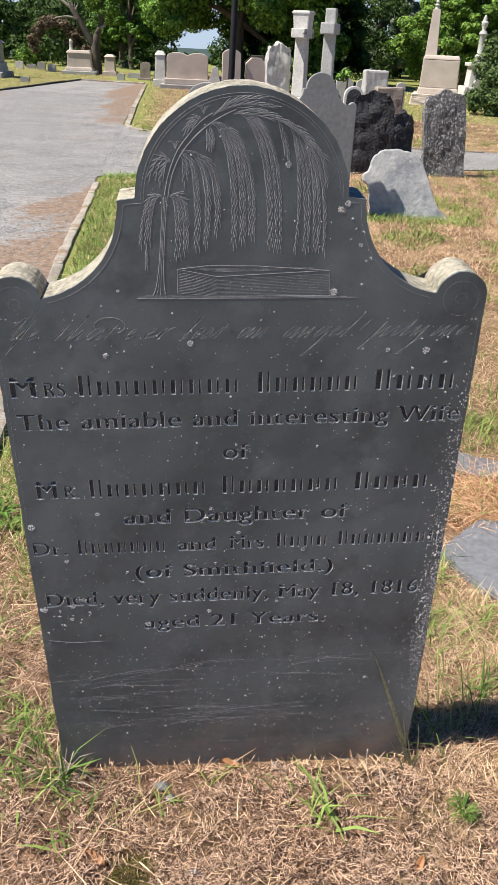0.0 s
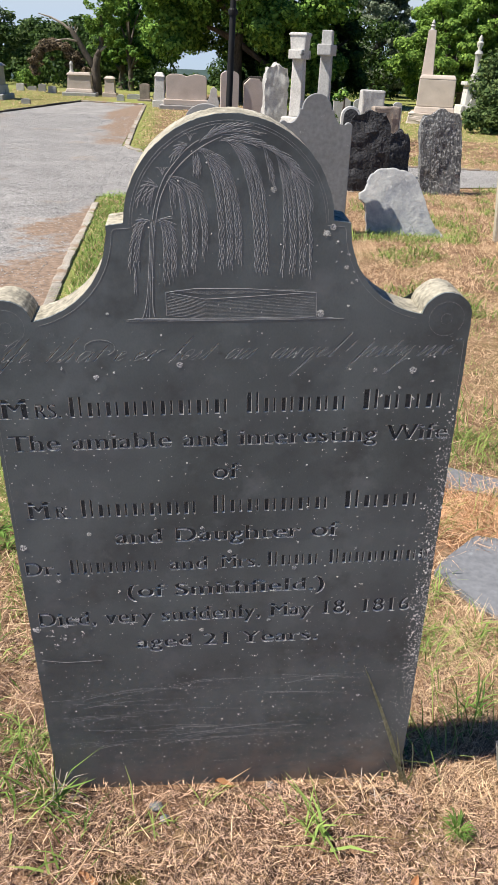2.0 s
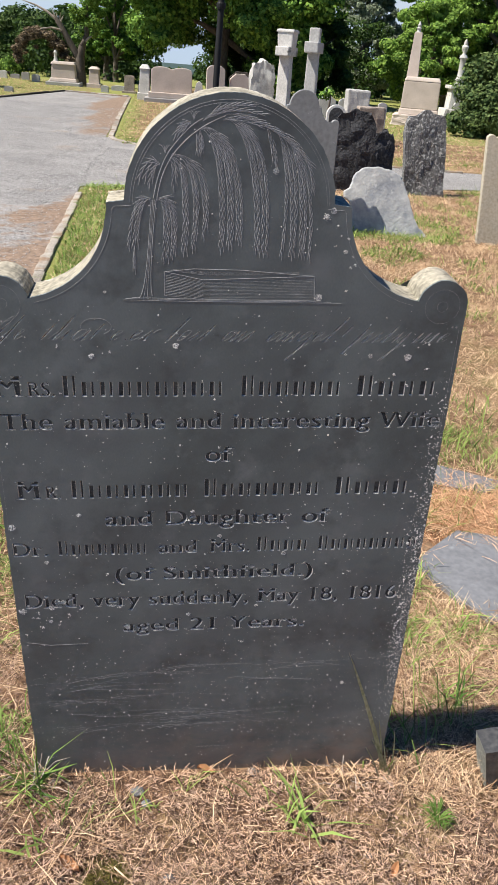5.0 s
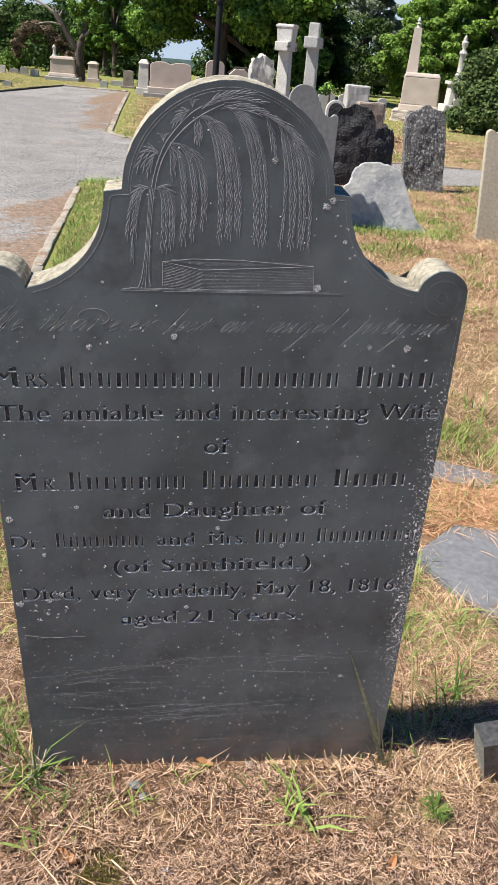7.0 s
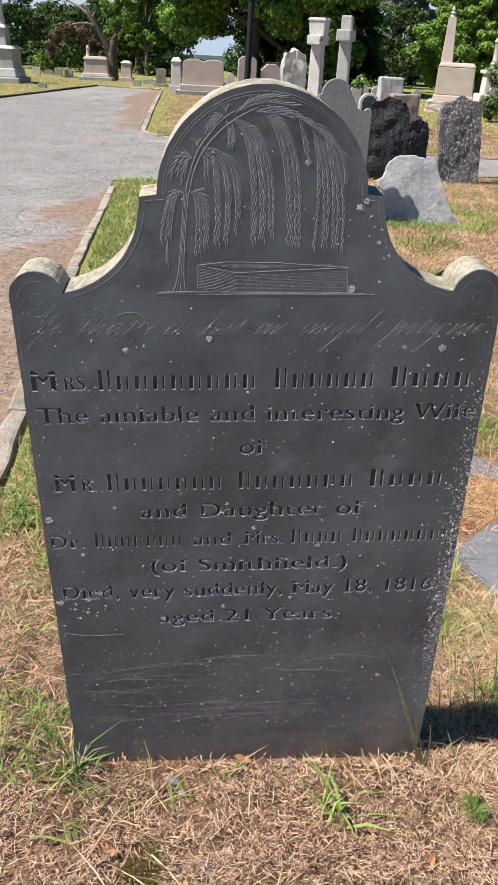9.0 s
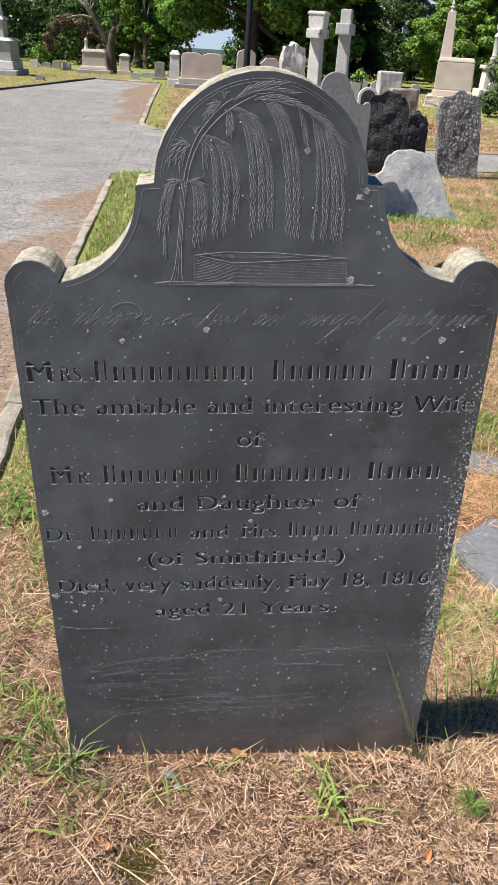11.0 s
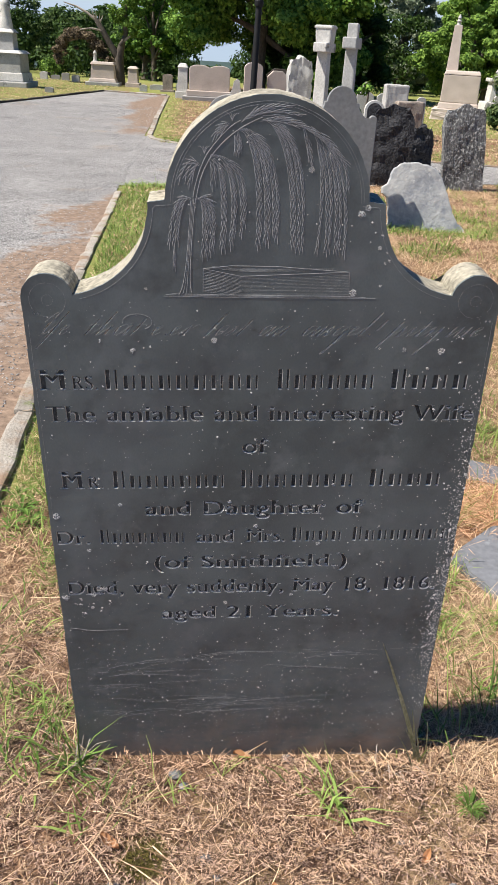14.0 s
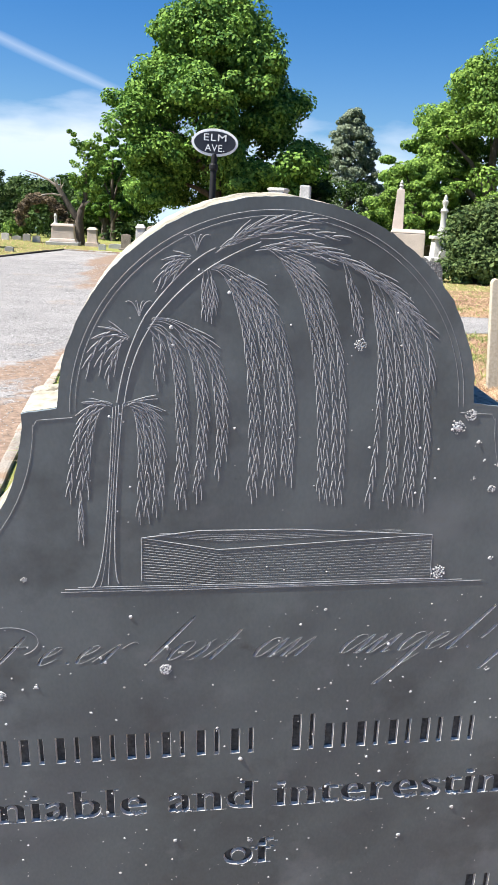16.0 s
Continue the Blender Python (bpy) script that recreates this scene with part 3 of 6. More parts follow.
# the written line: slanting downstrokes are cut in, the fine upstrokes scratched between them
HAIRS = []
XH, SLANT = 0.0163, 0.93
DOWNSTROKES = {"m": (1.0, 0.0), "l": (2.30, 0.0), "t": (1.55, 0.0), "g": (1.0, -1.75), "p": (1.45, -1.15), "Y": (2.25, -1.35)}
WRITTEN = {"a": (1.50, "c0 m0.82"), "e": (1.20, "e0"), "g": (1.50, "c0 g0.82"), "h": (1.55, "l0 m0.72"), "i": (0.90, "m0"), "l": (0.95, "l0"), "m": (2.20, "m0 m0.72 m1.44"), "n": (1.60, "m0 m0.75"),
           "o": (1.25, "c0 o0.35"), "p": (1.60, "p0 m0.75"), "r": (1.10, "m0 r0.3"), "s": (1.05, "s0"), "t": (0.95, "t0"), "y": (1.50, "m0 g0.75"), "Y": (1.80, "v0 Y0.80"), "'": (0.55, ".0"), "!": (1.0, ".0 !0.35"), ".": (0.5, ".0")}


def written(text, u0, u1, v):
    """One written word between u0 and u1 on the baseline v."""
    k = (u1 - u0) / sum(WRITTEN[c][0] for c in text)
    at = u0
    for c in text:
        wide, runs = WRITTEN[c]
        for run in runs.split():
            kind, x = run[0], at + float(run[1:]) * k

            def on(dx, z):
                return (x + dx * k + z * XH * SLANT, v + z * XH)

            def down(z1, z0, w, belly=0.0):
                n = 6
                left, right = [], []
                for i in range(n + 1):
                    f = i / n
                    ww = w * (0.35 + 0.65 * math.sin(math.pi * (0.12 + 0.76 * f))) / 2
                    px, pz = on(-belly * math.sin(math.pi * f), z1 + (z0 - z1) * f)
                    left.append((px - ww, pz)), right.append((px + ww, pz))
                CUTS.append(left + right[::-1])

            if kind in DOWNSTROKES:
                z1, z0 = DOWNSTROKES[kind]
                down(z1, z0, 0.0036 if z1 - z0 < 1.2 else 0.0041)
                if float(run[1:]) > 0 or c != text[0]:
                    HAIRS.append(bezier([on(-0.50, 0.10), on(-0.35, 0.35), on(-0.12, 0.95), on(0.0, min(z1, 1.0))], 6))
                if z0 == 0 and c != text[-1]:
                    HAIRS.append(bezier([on(0.0, 0.06), on(0.12, -0.08), on(0.35, 0.15)], 5))
                if kind == "g":
                    HAIRS.append(bezier([on(0.0, -1.72), on(-0.35, -2.0), on(-0.30, -1.5), on(0.5, -0.1)], 9))
                if kind == "t":
                    HAIRS.append([on(-0.25, 1.02), on(0.45, 1.04)])
            elif kind in "ce":
                down(0.92, 0.08, 0.0034, 0.16)
                HAIRS.append(bezier([on(-0.02, 0.9), on(0.22, 1.12), on(0.55, 1.02), on(0.62, 0.85)] if kind == "c" else [on(-0.10, 0.42), on(0.45, 0.62), on(0.52, 1.15), on(-0.02, 0.92)], 7))
                HAIRS.append(bezier([on(-0.02, 0.1), on(0.15, -0.1), on(0.60, 0.36)], 6))
            elif kind == "o":
                HAIRS.append(bezier([on(0.1, 1.0), on(0.42, 0.85), on(0.25, 0.2), on(-0.25, 0.02)], 7))
            elif kind == "s":
                HAIRS.append(bezier([on(-0.4, 0.1), on(0.0, 0.6), on(0.2, 1.1)], 6))
                down(0.95, 0.1, 0.0031, -0.2)
                HAIRS.append(bezier([on(0.1, 0.08), on(-0.2, -0.08), on(-0.35, 0.12)], 5))
            elif kind == "r":
                HAIRS.append(bezier([on(0.0, 0.75), on(0.25, 1.25), on(0.42, 1.05), on(0.60, 0.95)], 6))
            elif kind == "v":
                down(1.6, 0.25, 0.0034, 0.12)
                HAIRS.append(bezier([on(0.0, 1.6), on(0.1, 2.6), on(-0.6, 2.1), on(-0.7, 1.2)], 8))
                HAIRS.append(bezier([on(-0.05, 0.25), on(0.1, -0.2), on(0.5, 0.3), on(0.75, 0.9)], 8))
            elif kind == "!":
                down(1.6, 0.55, 0.0033)
            else:
                px, pz = on(0.1, 0.12)
                CUTS.append(arc(px, pz, 0.0015, 0, 315, 7))
        at += wide * k


def bezier(p, n):
    """Points along a curve of three or four control points."""
    out = []
    for f in (i / n for i in range(n + 1)):
        q = [tuple(c) for c in p]
        while len(q) > 1:
            q = [(a[0] + (b[0] - a[0]) * f, a[1] + (b[1] - a[1]) * f) for a, b in zip(q, q[1:])]
        out.append(q[0])
    return out


for word, ua, ub in (("Ye", -0.3297, -0.287), ("that", -0.2656, -0.182), ("e'er", -0.168, -0.1045), ("lost", -0.0871, -0.027), ("an", -0.0085, 0.036), ("angel!", 0.0577, 0.1714), ("pity", 0.1883, 0.271), ("me.", 0.2772, 0.3423)):
    written(word, ua, ub, 0.9493 - 0.005 * (ua + 0.33))
for ua, va in ((-0.3355, 0.983), (-0.3292, 0.983), (0.335, 0.9717), (0.341, 0.9717)):
    CUTS.append(arc(ua, va, 0.0016, 0, 315, 7))
V = 0.859
letters("M", -0.3437, -0.297, V, 0.034), letters("RS.", -0.293, -0.252, V, 0.024)
bars(-0.243, 0.000, V, 0.034, 0.024, 9), bars(0.022, 0.180, V, 0.034, 0.024, 6), bars(0.200, 0.330, V, 0.034, 0.024, 4)
letters("The amiable and interesting Wife", -0.337, 0.343, 0.803, 0.028)
letters("of", -0.029, 0.017, 0.743, 0.028)
V = 0.677
letters("M", -0.3276, -0.287, V, 0.034), letters("R.", -0.283, -0.257, V, 0.024)
bars(-0.243, -0.052, V, 0.034, 0.024, 7), bars(-0.032, 0.163, V, 0.034, 0.024, 7), bars(0.184, 0.312, V, 0.034, 0.024, 4)
letters("and Daughter of", -0.191, 0.185, 0.6215, 0.029)
V = 0.5627
letters("Dr.", -0.3435, -0.287, V, 0.028)
bars(-0.272, -0.122, V, 0.030, 0.022, 7)
letters("and", -0.105, -0.037, V, 0.027), letters("Mrs.", -0.020, 0.050, V, 0.028)
bars(0.060, 0.152, V, 0.030, 0.022, 4), bars(0.166, 0.345, V, 0.030, 0.022, 8)
letters("(of Smithfield.)", -0.180, 0.163, 0.5065, 0.028)
letters("Died, very suddenly, May 18, 1816.", -0.335, 0.331, 0.449, 0.031)
letters("aged 21 Years.", -0.171, 0.157, 0.388, 0.029)


def inside(polys, pts):
    """Even-odd test of points against all closed outlines."""
    odd = np.zeros(len(pts), bool)
    for p in polys:
        p = np.array(p)
        sel = np.nonzero((pts[:, 0] >= p[:, 0].min()) & (pts[:, 0] <= p[:, 0].max()) & (pts[:, 1] >= p[:, 1].min()) & (pts[:, 1] <= p[:, 1].max()))[0]
        if not len(sel):
            continue
        x, y = pts[sel, 0][:, None], pts[sel, 1][:, None]
        a, b = p, np.roll(p, -1, 0)
        dy = np.where(b[:, 1] == a[:, 1], 1e-12, b[:, 1] - a[:, 1])
        hit = ((a[:, 1] > y) != (b[:, 1] > y)) & (x < (b[:, 0] - a[:, 0]) * (y - a[:, 1]) / dy + a[:, 0])
        odd[sel] ^= hit.sum(1) % 2 == 1
    return odd


def stone_face():
    """The dressed face: one sheet with every letter cut through to the slab behind."""
    polys = [OUTLINE] + CUTS
    pts, edges = [], []
    for p in polys:
        k = len(pts)
        pts += [Vector(q) for q in p]
        edges += [(k + i, k + (i + 1) % len(p)) for i in range(len(p))]
    vo, eo, fo, *_ = geometry.delaunay_2d_cdt(pts, edges, [], 1, 1e-6)
    tri = np.array([f for f in fo if len(f) == 3])
    co = np.array([(v.x, v.y) for v in vo])
    keep = tri[inside(polys, co[tri].mean(1))]
    count = {}
    for t in keep:
        a, b, c = (int(i) for i in t)
        for e in ((a, b), (b, c), (c, a)):
            count.setdefault(tuple(sorted(e)), []).append(e)
    # the walls of the cuts slope inwards
    push = np.zeros_like(co)
    for es in count.values():
        if len(es) == 1:
            a, b = es[0]
            d = co[b] - co[a]
            nrm = np.array([d[1], -d[0]]) / (np.linalg.norm(d) or 1)
            push[a] += nrm
            push[b] += nrm
    ln = np.linalg.norm(push, axis=1)
    push[ln > 0] /= ln[ln > 0][:, None]
    edge = (np.abs(co[:, 0]) > 0.349) | (co[:, 1] < 0) | (co[:, 1] > 0.998)
    push[edge] = 0
    bm = bmesh.new()
    front = [bm.verts.new((x, -CUT, z)) for x, z in co]
    back = [bm.verts.new((x, 0, z)) for x, z in co + push * 0.0011]
    for t in keep:
        bm.faces.new([front[int(i)] for i in t])
    for es in count.values():
        if len(es) == 1:
            a, b = es[0]
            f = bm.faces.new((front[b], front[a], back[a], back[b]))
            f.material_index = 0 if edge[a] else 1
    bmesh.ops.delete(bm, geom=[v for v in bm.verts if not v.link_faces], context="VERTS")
    return part("inscribed_face", bm, [SLATE, LIT_CUT], gravestone, "smooth dark slate face with cut inscription")


stone_face()


# ---- carved willow, tomb and borders ----
STROKES = []


def stroke(points, w0, w1=None):
    """A fine chiselled line along (u, v) points, tapering from w0 to w1."""
    STROKES.append((points, w0, w0 * 0.4 if w1 is None else w1))


def bow(p0, p1, p2, n=8):
    return [((1 - f) ** 2 * p0[0] + 2 * f * (1 - f) * p1[0] + f * f * p2[0], (1 - f) ** 2 * p0[1] + 2 * f * (1 - f) * p1[1] + f * f * p2[1]) for f in (i / n for i in range(n + 1))]


WR = random.Random(7)


def frond(p, leaf=0.0125, gap=0.0090, w=0.00115, bare=0.10, spread=8.5, stem=True):
    """A willow shoot along a curve, with long narrow leaves on both sides."""
    ln = sum(math.dist(a, b) for a, b in zip(p, p[1:])) * 0.95
    n = max(5, int(ln / gap))
    line = bezier(p, n * 2)
    if stem:
        stroke(line, w * 0.50, w * 0.25)
    for i in range(int(n * 2 * bare) + 1, n * 2):
        s = 1 if i % 2 else -1
        dx, dz = line[i][0] - line[i - 1][0], line[i][1] - line[i - 1][1]
        d = math.hypot(dx, dz) or 1
        dx, dz = dx / d, dz / d
        a = s * radians(spread * WR.uniform(0.7, 1.25))
        l = leaf * WR.uniform(0.8, 1.2)
        ex, ez = dx * math.cos(a) - dz * math.sin(a), dx * math.sin(a) + dz * math.cos(a)
        x, z = line[i][0] - s * dz * 0.0003, line[i][1] + s * dx * 0.0003
        stroke([(x, z), (x + ex * l * 0.55 - s * dz * 0.0003, z + ez * l * 0.55 + s * dx * 0.0003), (x + ex * l * 0.95 + dx * l * 0.05, z + ez * l * 0.95 + dz * l * 0.05)], w, w * 0.4)


def shoots(*runs, **how):
    for run in runs:
        frond(run, **how)


def willow():
    # low boughs on both sides of the trunk
    shoots([(-.1056, 1.149), (-.1236, 1.1604), (-.1318, 1.1265), (-.1374, 1.0817)], [(-.1057, 1.1484), (-.1199, 1.1572), (-.1263, 1.1264), (-.1305, 1.0805)],
           [(-.1063, 1.1474), (-.1165, 1.1524), (-.1213, 1.1263), (-.1257, 1.0884)], [(-.129, 1.0857), (-.1297, 1.0716), (-.1305, 1.0555)])
    shoots([(-.0996, 1.1457), (-.0883, 1.1569), (-.086, 1.1258), (-.0911, 1.0633)], [(-.099, 1.1473), (-.0833, 1.1591), (-.0811, 1.1189), (-.0855, 1.0668)],
           [(-.0983, 1.1489), (-.0778, 1.1609), (-.0755, 1.1188), (-.0796, 1.0702)], [(-.0983, 1.1496), (-.0723, 1.1583), (-.0723, 1.1188), (-.0755, 1.0808)])
    # middle boughs
    shoots([(-.0932, 1.1935), (-.108, 1.2095), (-.1216, 1.1714)], [(-.0933, 1.1929), (-.1053, 1.2035), (-.1131, 1.1729)],
           [(-.0939, 1.1923), (-.102, 1.199), (-.1088, 1.1619)], [(-.0939, 1.1914), (-.0991, 1.196), (-.1035, 1.1744)], leaf=0.010)
    shoots([(-.0818, 1.199), (-.0752, 1.2005), (-.0771, 1.1609)], [(-.0802, 1.2005), (-.0704, 1.202), (-.0728, 1.1663)], leaf=0.010)
    shoots([(-.0818, 1.199), (-.0637, 1.2095), (-.0587, 1.1582), (-.0645, 1.0762)], [(-.0802, 1.2014), (-.0589, 1.2074), (-.055, 1.1517), (-.060, 1.0786)],
           [(-.0787, 1.2035), (-.0502, 1.2075), (-.0425, 1.1515), (-.0521, 1.083)], [(-.0787, 1.2044), (-.0463, 1.2096), (-.0382, 1.1548), (-.0489, 1.0836)],
           [(-.0786, 1.2056), (-.0382, 1.2066), (-.0325, 1.1547), (-.0365, 1.0974)], [(-.078, 1.2062), (-.0351, 1.2056), (-.0289, 1.1644), (-.0321, 1.1139)], bare=0.22)
    # top bough: the small spray, the drop below it and four hanging groups
    shoots([(-.0539, 1.2448), (-.0638, 1.2496), (-.0747, 1.2273)], [(-.0539, 1.244), (-.0615, 1.2456), (-.0705, 1.2294)], [(-.0539, 1.2428), (-.058, 1.2434), (-.0652, 1.2311)], leaf=0.009)
    shoots([(-.0463, 1.2362), (-.0451, 1.223), (-.0457, 1.2081)], [(-.0434, 1.2362), (-.0418, 1.2216), (-.0418, 1.2066)], [(-.0422, 1.2362), (-.038, 1.226), (-.0391, 1.2111)], leaf=0.008)
    shoots([(-.0413, 1.2363), (-.0226, 1.2378), (-.009, 1.1706), (-.0143, 1.0809)], [(-.041, 1.2371), (-.0173, 1.2408), (-.0052, 1.1706), (-.0108, 1.0855)],
           [(-.0404, 1.2377), (-.0095, 1.2409), (.0007, 1.1641), (-.0029, 1.0889)], [(-.0398, 1.2383), (-.0041, 1.2409), (.0051, 1.1641), (.0018, 1.0866)],
           [(-.0398, 1.2392), (.0004, 1.2395), (.0108, 1.164), (.0094, 1.0957)], [(-.0392, 1.240), (.0065, 1.2381), (.0172, 1.164), (.0141, 1.0941)], bare=0.16)
    shoots([(-.0074, 1.2501), (.0186, 1.2381), (.0357, 1.1863), (.035, 1.0778)], [(-.0059, 1.2502), (.0254, 1.2411), (.0391, 1.1831), (.0397, 1.077)],
           [(-.0044, 1.2507), (.0327, 1.2412), (.0454, 1.1831), (.0452, 1.0761)], [(-.003, 1.2513), (.0382, 1.2412), (.0518, 1.1831), (.0506, 1.0767)], bare=0.10)
    shoots([(.0428, 1.2413), (.0501, 1.2234), (.0548, 1.1957)], [(.0443, 1.2413), (.057, 1.2174), (.0582, 1.1919)], leaf=0.010)
    shoots([(.057, 1.2354), (.0717, 1.2143), (.0786, 1.1535), (.0713, 1.0739)], [(.0586, 1.2349), (.0779, 1.2082), (.0841, 1.1501), (.0844, 1.0743)],
           [(.0652, 1.2295), (.0839, 1.2051), (.0907, 1.1501), (.0884, 1.0764)], [(.0701, 1.2265), (.0909, 1.2051), (.0961, 1.150), (.0983, 1.074)],
           [(.0568, 1.2384), (.0964, 1.2144), (.104, 1.1499), (.1022, 1.0761)], [(.0535, 1.2413), (.1028, 1.2144), (.1114, 1.1498), (.1108, 1.0736)],
           [(.0534, 1.2428), (.106, 1.2144), (.1087, 1.1632)], bare=0.12)
    shoots([(-.0104, 1.2501), (.0251, 1.260), (.063, 1.2385), (.1031, 1.1956)], [(-.0045, 1.2519), (.0312, 1.2572), (.0696, 1.2325), (.1037, 1.1988)],
           [(-.0105, 1.2553), (.0311, 1.2586), (.0766, 1.2235)], [(-.0133, 1.2481), (.0134, 1.2526), (.0382, 1.2412)], leaf=0.013, spread=9)
    shoots([(-.0384, 1.2464), (-.0138, 1.2684), (.0418, 1.2560)], [(-.0369, 1.2478), (-.0109, 1.2705), (.0246, 1.2665)],
           [(-.0384, 1.2464), (-.0195, 1.2600), (.013, 1.2612)], [(-.0355, 1.2499), (-.0224, 1.2630), (.001, 1.2650)], leaf=0.013, spread=9)
    # trunk and stem
    for f in (0, 0.3, 0.6, 1.0):
        pts = bezier([(-.1246 + .0185 * f, 1.0125 + .003 * f), (-.1150 + .0040 * f, 1.025 + .002 * f), (-.1112 + .0060 * f, 1.075 + .025 * f), (-.1053 + .0066 * f, 1.147 + .002 * f)], 16)
        stroke(pts, 0.0010 if f in (0, 1.0) else 0.0006, 0.0008)
    stroke(bezier([(-.1025, 1.150), (-.0973, 1.181), (-.0872, 1.1994), (-.0831, 1.207)], 10), 0.0010, 0.0009)
    stroke(bezier([(-.0977, 1.150), (-.0928, 1.181), (-.0834, 1.195), (-.0751, 1.207)], 10), 0.0010, 0.0009)
    stroke(bezier([(-.0831, 1.207), (-.0664, 1.2294), (-.0516, 1.244), (-.0384, 1.2495)], 10), 0.0010, 0.0008)
    stroke(bezier([(-.0751, 1.207), (-.0606, 1.225), (-.0422, 1.2412), (-.0100, 1.2535)], 10), 0.0010, 0.0008)
    for x, z in ((-0.0865, 1.2070), (-0.0500, 1.2480)):
        for a in (50, 75, 100, 130):
            stroke(bow((x, z), (x + 0.006 * math.cos(radians(a)), z + 0.012), (x + 0.013 * math.cos(radians(a)), z + 0.009)), 0.0008)


def chest_tomb():
    a, b, c = (-0.0874, 1.058), (-0.0334, 1.047), (0.1232, 1.054)
    stroke([a, (-0.047, 1.0625), (0.020, 1.0615), c], 0.0009, 0.0007), stroke([a, b, c], 0.0009, 0.0007)
    stroke([a, (-0.088, 1.024)], 0.0008, 0.0008), stroke([c, (0.1254, 1.018)], 0.0006, 0.0006)
    for i in range(15):
        f = (i + 1) / 15
        za, zb, zc = 1.058 - 0.034 * f, 1.047 - 0.029 * f, 1.054 - 0.036 * f
        stroke([(-0.0876, za), (-0.06, (za + zb) / 2 + 0.0004), (-0.0334, zb)], 0.00042, 0.00036)
        stroke([(-0.0334, zb), (0.045, (zb + zc) / 2 - 0.0004), (0.1245, zc)], 0.00019, 0.00019)
    for i in range(4):
        f = i / 4
        stroke([(-0.075, 1.0590 + 0.0030 * f), (-0.03, 1.0540 + 0.006 * f), (0.10, 1.0560 + 0.004 * f)], 0.0004)
    for k, (x0, x1, z0, z1) in enumerate(((-0.145, 0.165, 1.0170, 1.0145), (-0.142, 0.150, 1.0190, 1.0160), (-0.133, 0.120, 1.0205, 1.0178), (-0.088, 0.135, 1.0155, 1.0175))):
        stroke([(x0, z0), ((x0 + x1) / 2, (z0 + z1) / 2 - 0.0008), (x1, z1)], 0.0007, 0.0007)


def borders():
    for r, w in ((0.1335, 0.00036), (0.1300, 0.00030)):
        stroke(arc(0, 1.1395, r, 2, 178, 48), w, w)
    for s in (-1, 1):
        stroke([(s * 0.132, 1.140), (s * 0.155, 1.1385), (s * 0.1575, 1.134)] + [(s * x, z) for x, z in arc(0.2985, 1.143, 0.1410, 183, 258, 16)], 0.00045, 0.0003)
        for r in (0.026, 0.008):
            stroke([(s * x, z) for x, z in arc(0.3145, 1.003, r, -40, 300, 26)], 0.00028, 0.0002)
        stroke([(s * 0.3455, 0.97), (s * 0.3455, 0.80), (s * 0.3455, 0.62)], 0.0004, 0.0002)
    stroke([(-0.187 + 0.0216 * math.cos(radians(a)), 0.970 + 0.0125 * math.sin(radians(a))) for a in range(-60, 215, 14)], 0.0007, 0.0004)
    # old scratches low on the face
    for i in range(26):
        u, v = WR.uniform(-0.32, 0.16), WR.choice((0.31, 0.29, 0.265, 0.255, 0.215, 0.18, 0.16, 0.15, 0.13)) + WR.uniform(-0.012, 0.012)
        k = WR.uniform(-0.10, 0.08)
        for _ in range(WR.randint(2, 5)):
            a, l, q = u + WR.uniform(-0.05, 0.05), WR.choice((0.015, 0.03, 0.05, 0.09, 0.14, 0.21)), WR.uniform(0, 50)
            z = v + k * (a - u) + WR.uniform(-0.004, 0.004)
            stroke([(a + l * f / 9, z + k * l * f / 9 + 0.0018 * noise.noise(Vector((q, f * 0.3, 0))) - 0.35 * l * (f / 9 - 0.5) ** 2 * q / 50) for f in range(10)], WR.uniform(0.00022, 0.0006), 0.00015)
    stroke([(-0.340, 0.37), (-0.30, 0.362), (-0.235, 0.363)], 0.0012, 0.0006)
    for i in range(9):
        stroke([(-0.035 + i * 0.008, 0.072), (-0.030 + i * 0.008, 0.0745)], 0.0007)


def carve(name, label):
    verts, faces = [], []
    for points, w0, w1 in STROKES:
        n, k = len(points), len(verts)
        for i, (x, z) in enumerate(points):
            a, b = points[max(0, i - 1)], points[min(n - 1, i + 1)]
            dx, dz = b[0] - a[0], b[1] - a[1]
            d = math.hypot(dx, dz) or 1
            w = (w0 + (w1 - w0) * i / (n - 1)) / 2
            ox, oz = -dz / d * w, dx / d * w
            verts += [(x + ox, -CUT - 0.00006, z + oz), (x, -CUT - 0.00006 - w * 0.55, z), (x - ox, -CUT - 0.00006, z - oz)]
        for i in range(n - 1):
            q = k + 3 * i
            faces += [(q, q + 1, q + 4, q + 3), (q + 1, q + 2, q + 5, q + 4)]
    STROKES.clear()
    return tagged(sheet(name, verts, faces, CARVED, gravestone), label, kind="stuff")


willow()
carve("willow_carving", "finely chiselled weeping willow")
chest_tomb()
STROKES[:] = [([(u - 0.0018, v - 0.0072) for u, v in line], wa, wb) for line, wa, wb in STROKES]
carve("tomb_carving", "finely chiselled chest tomb under the willow")
borders()
for hair in HAIRS:
    stroke(hair, 0.00042, 0.00026)
carve("border_carving", "thin chiselled border lines and old scratches")


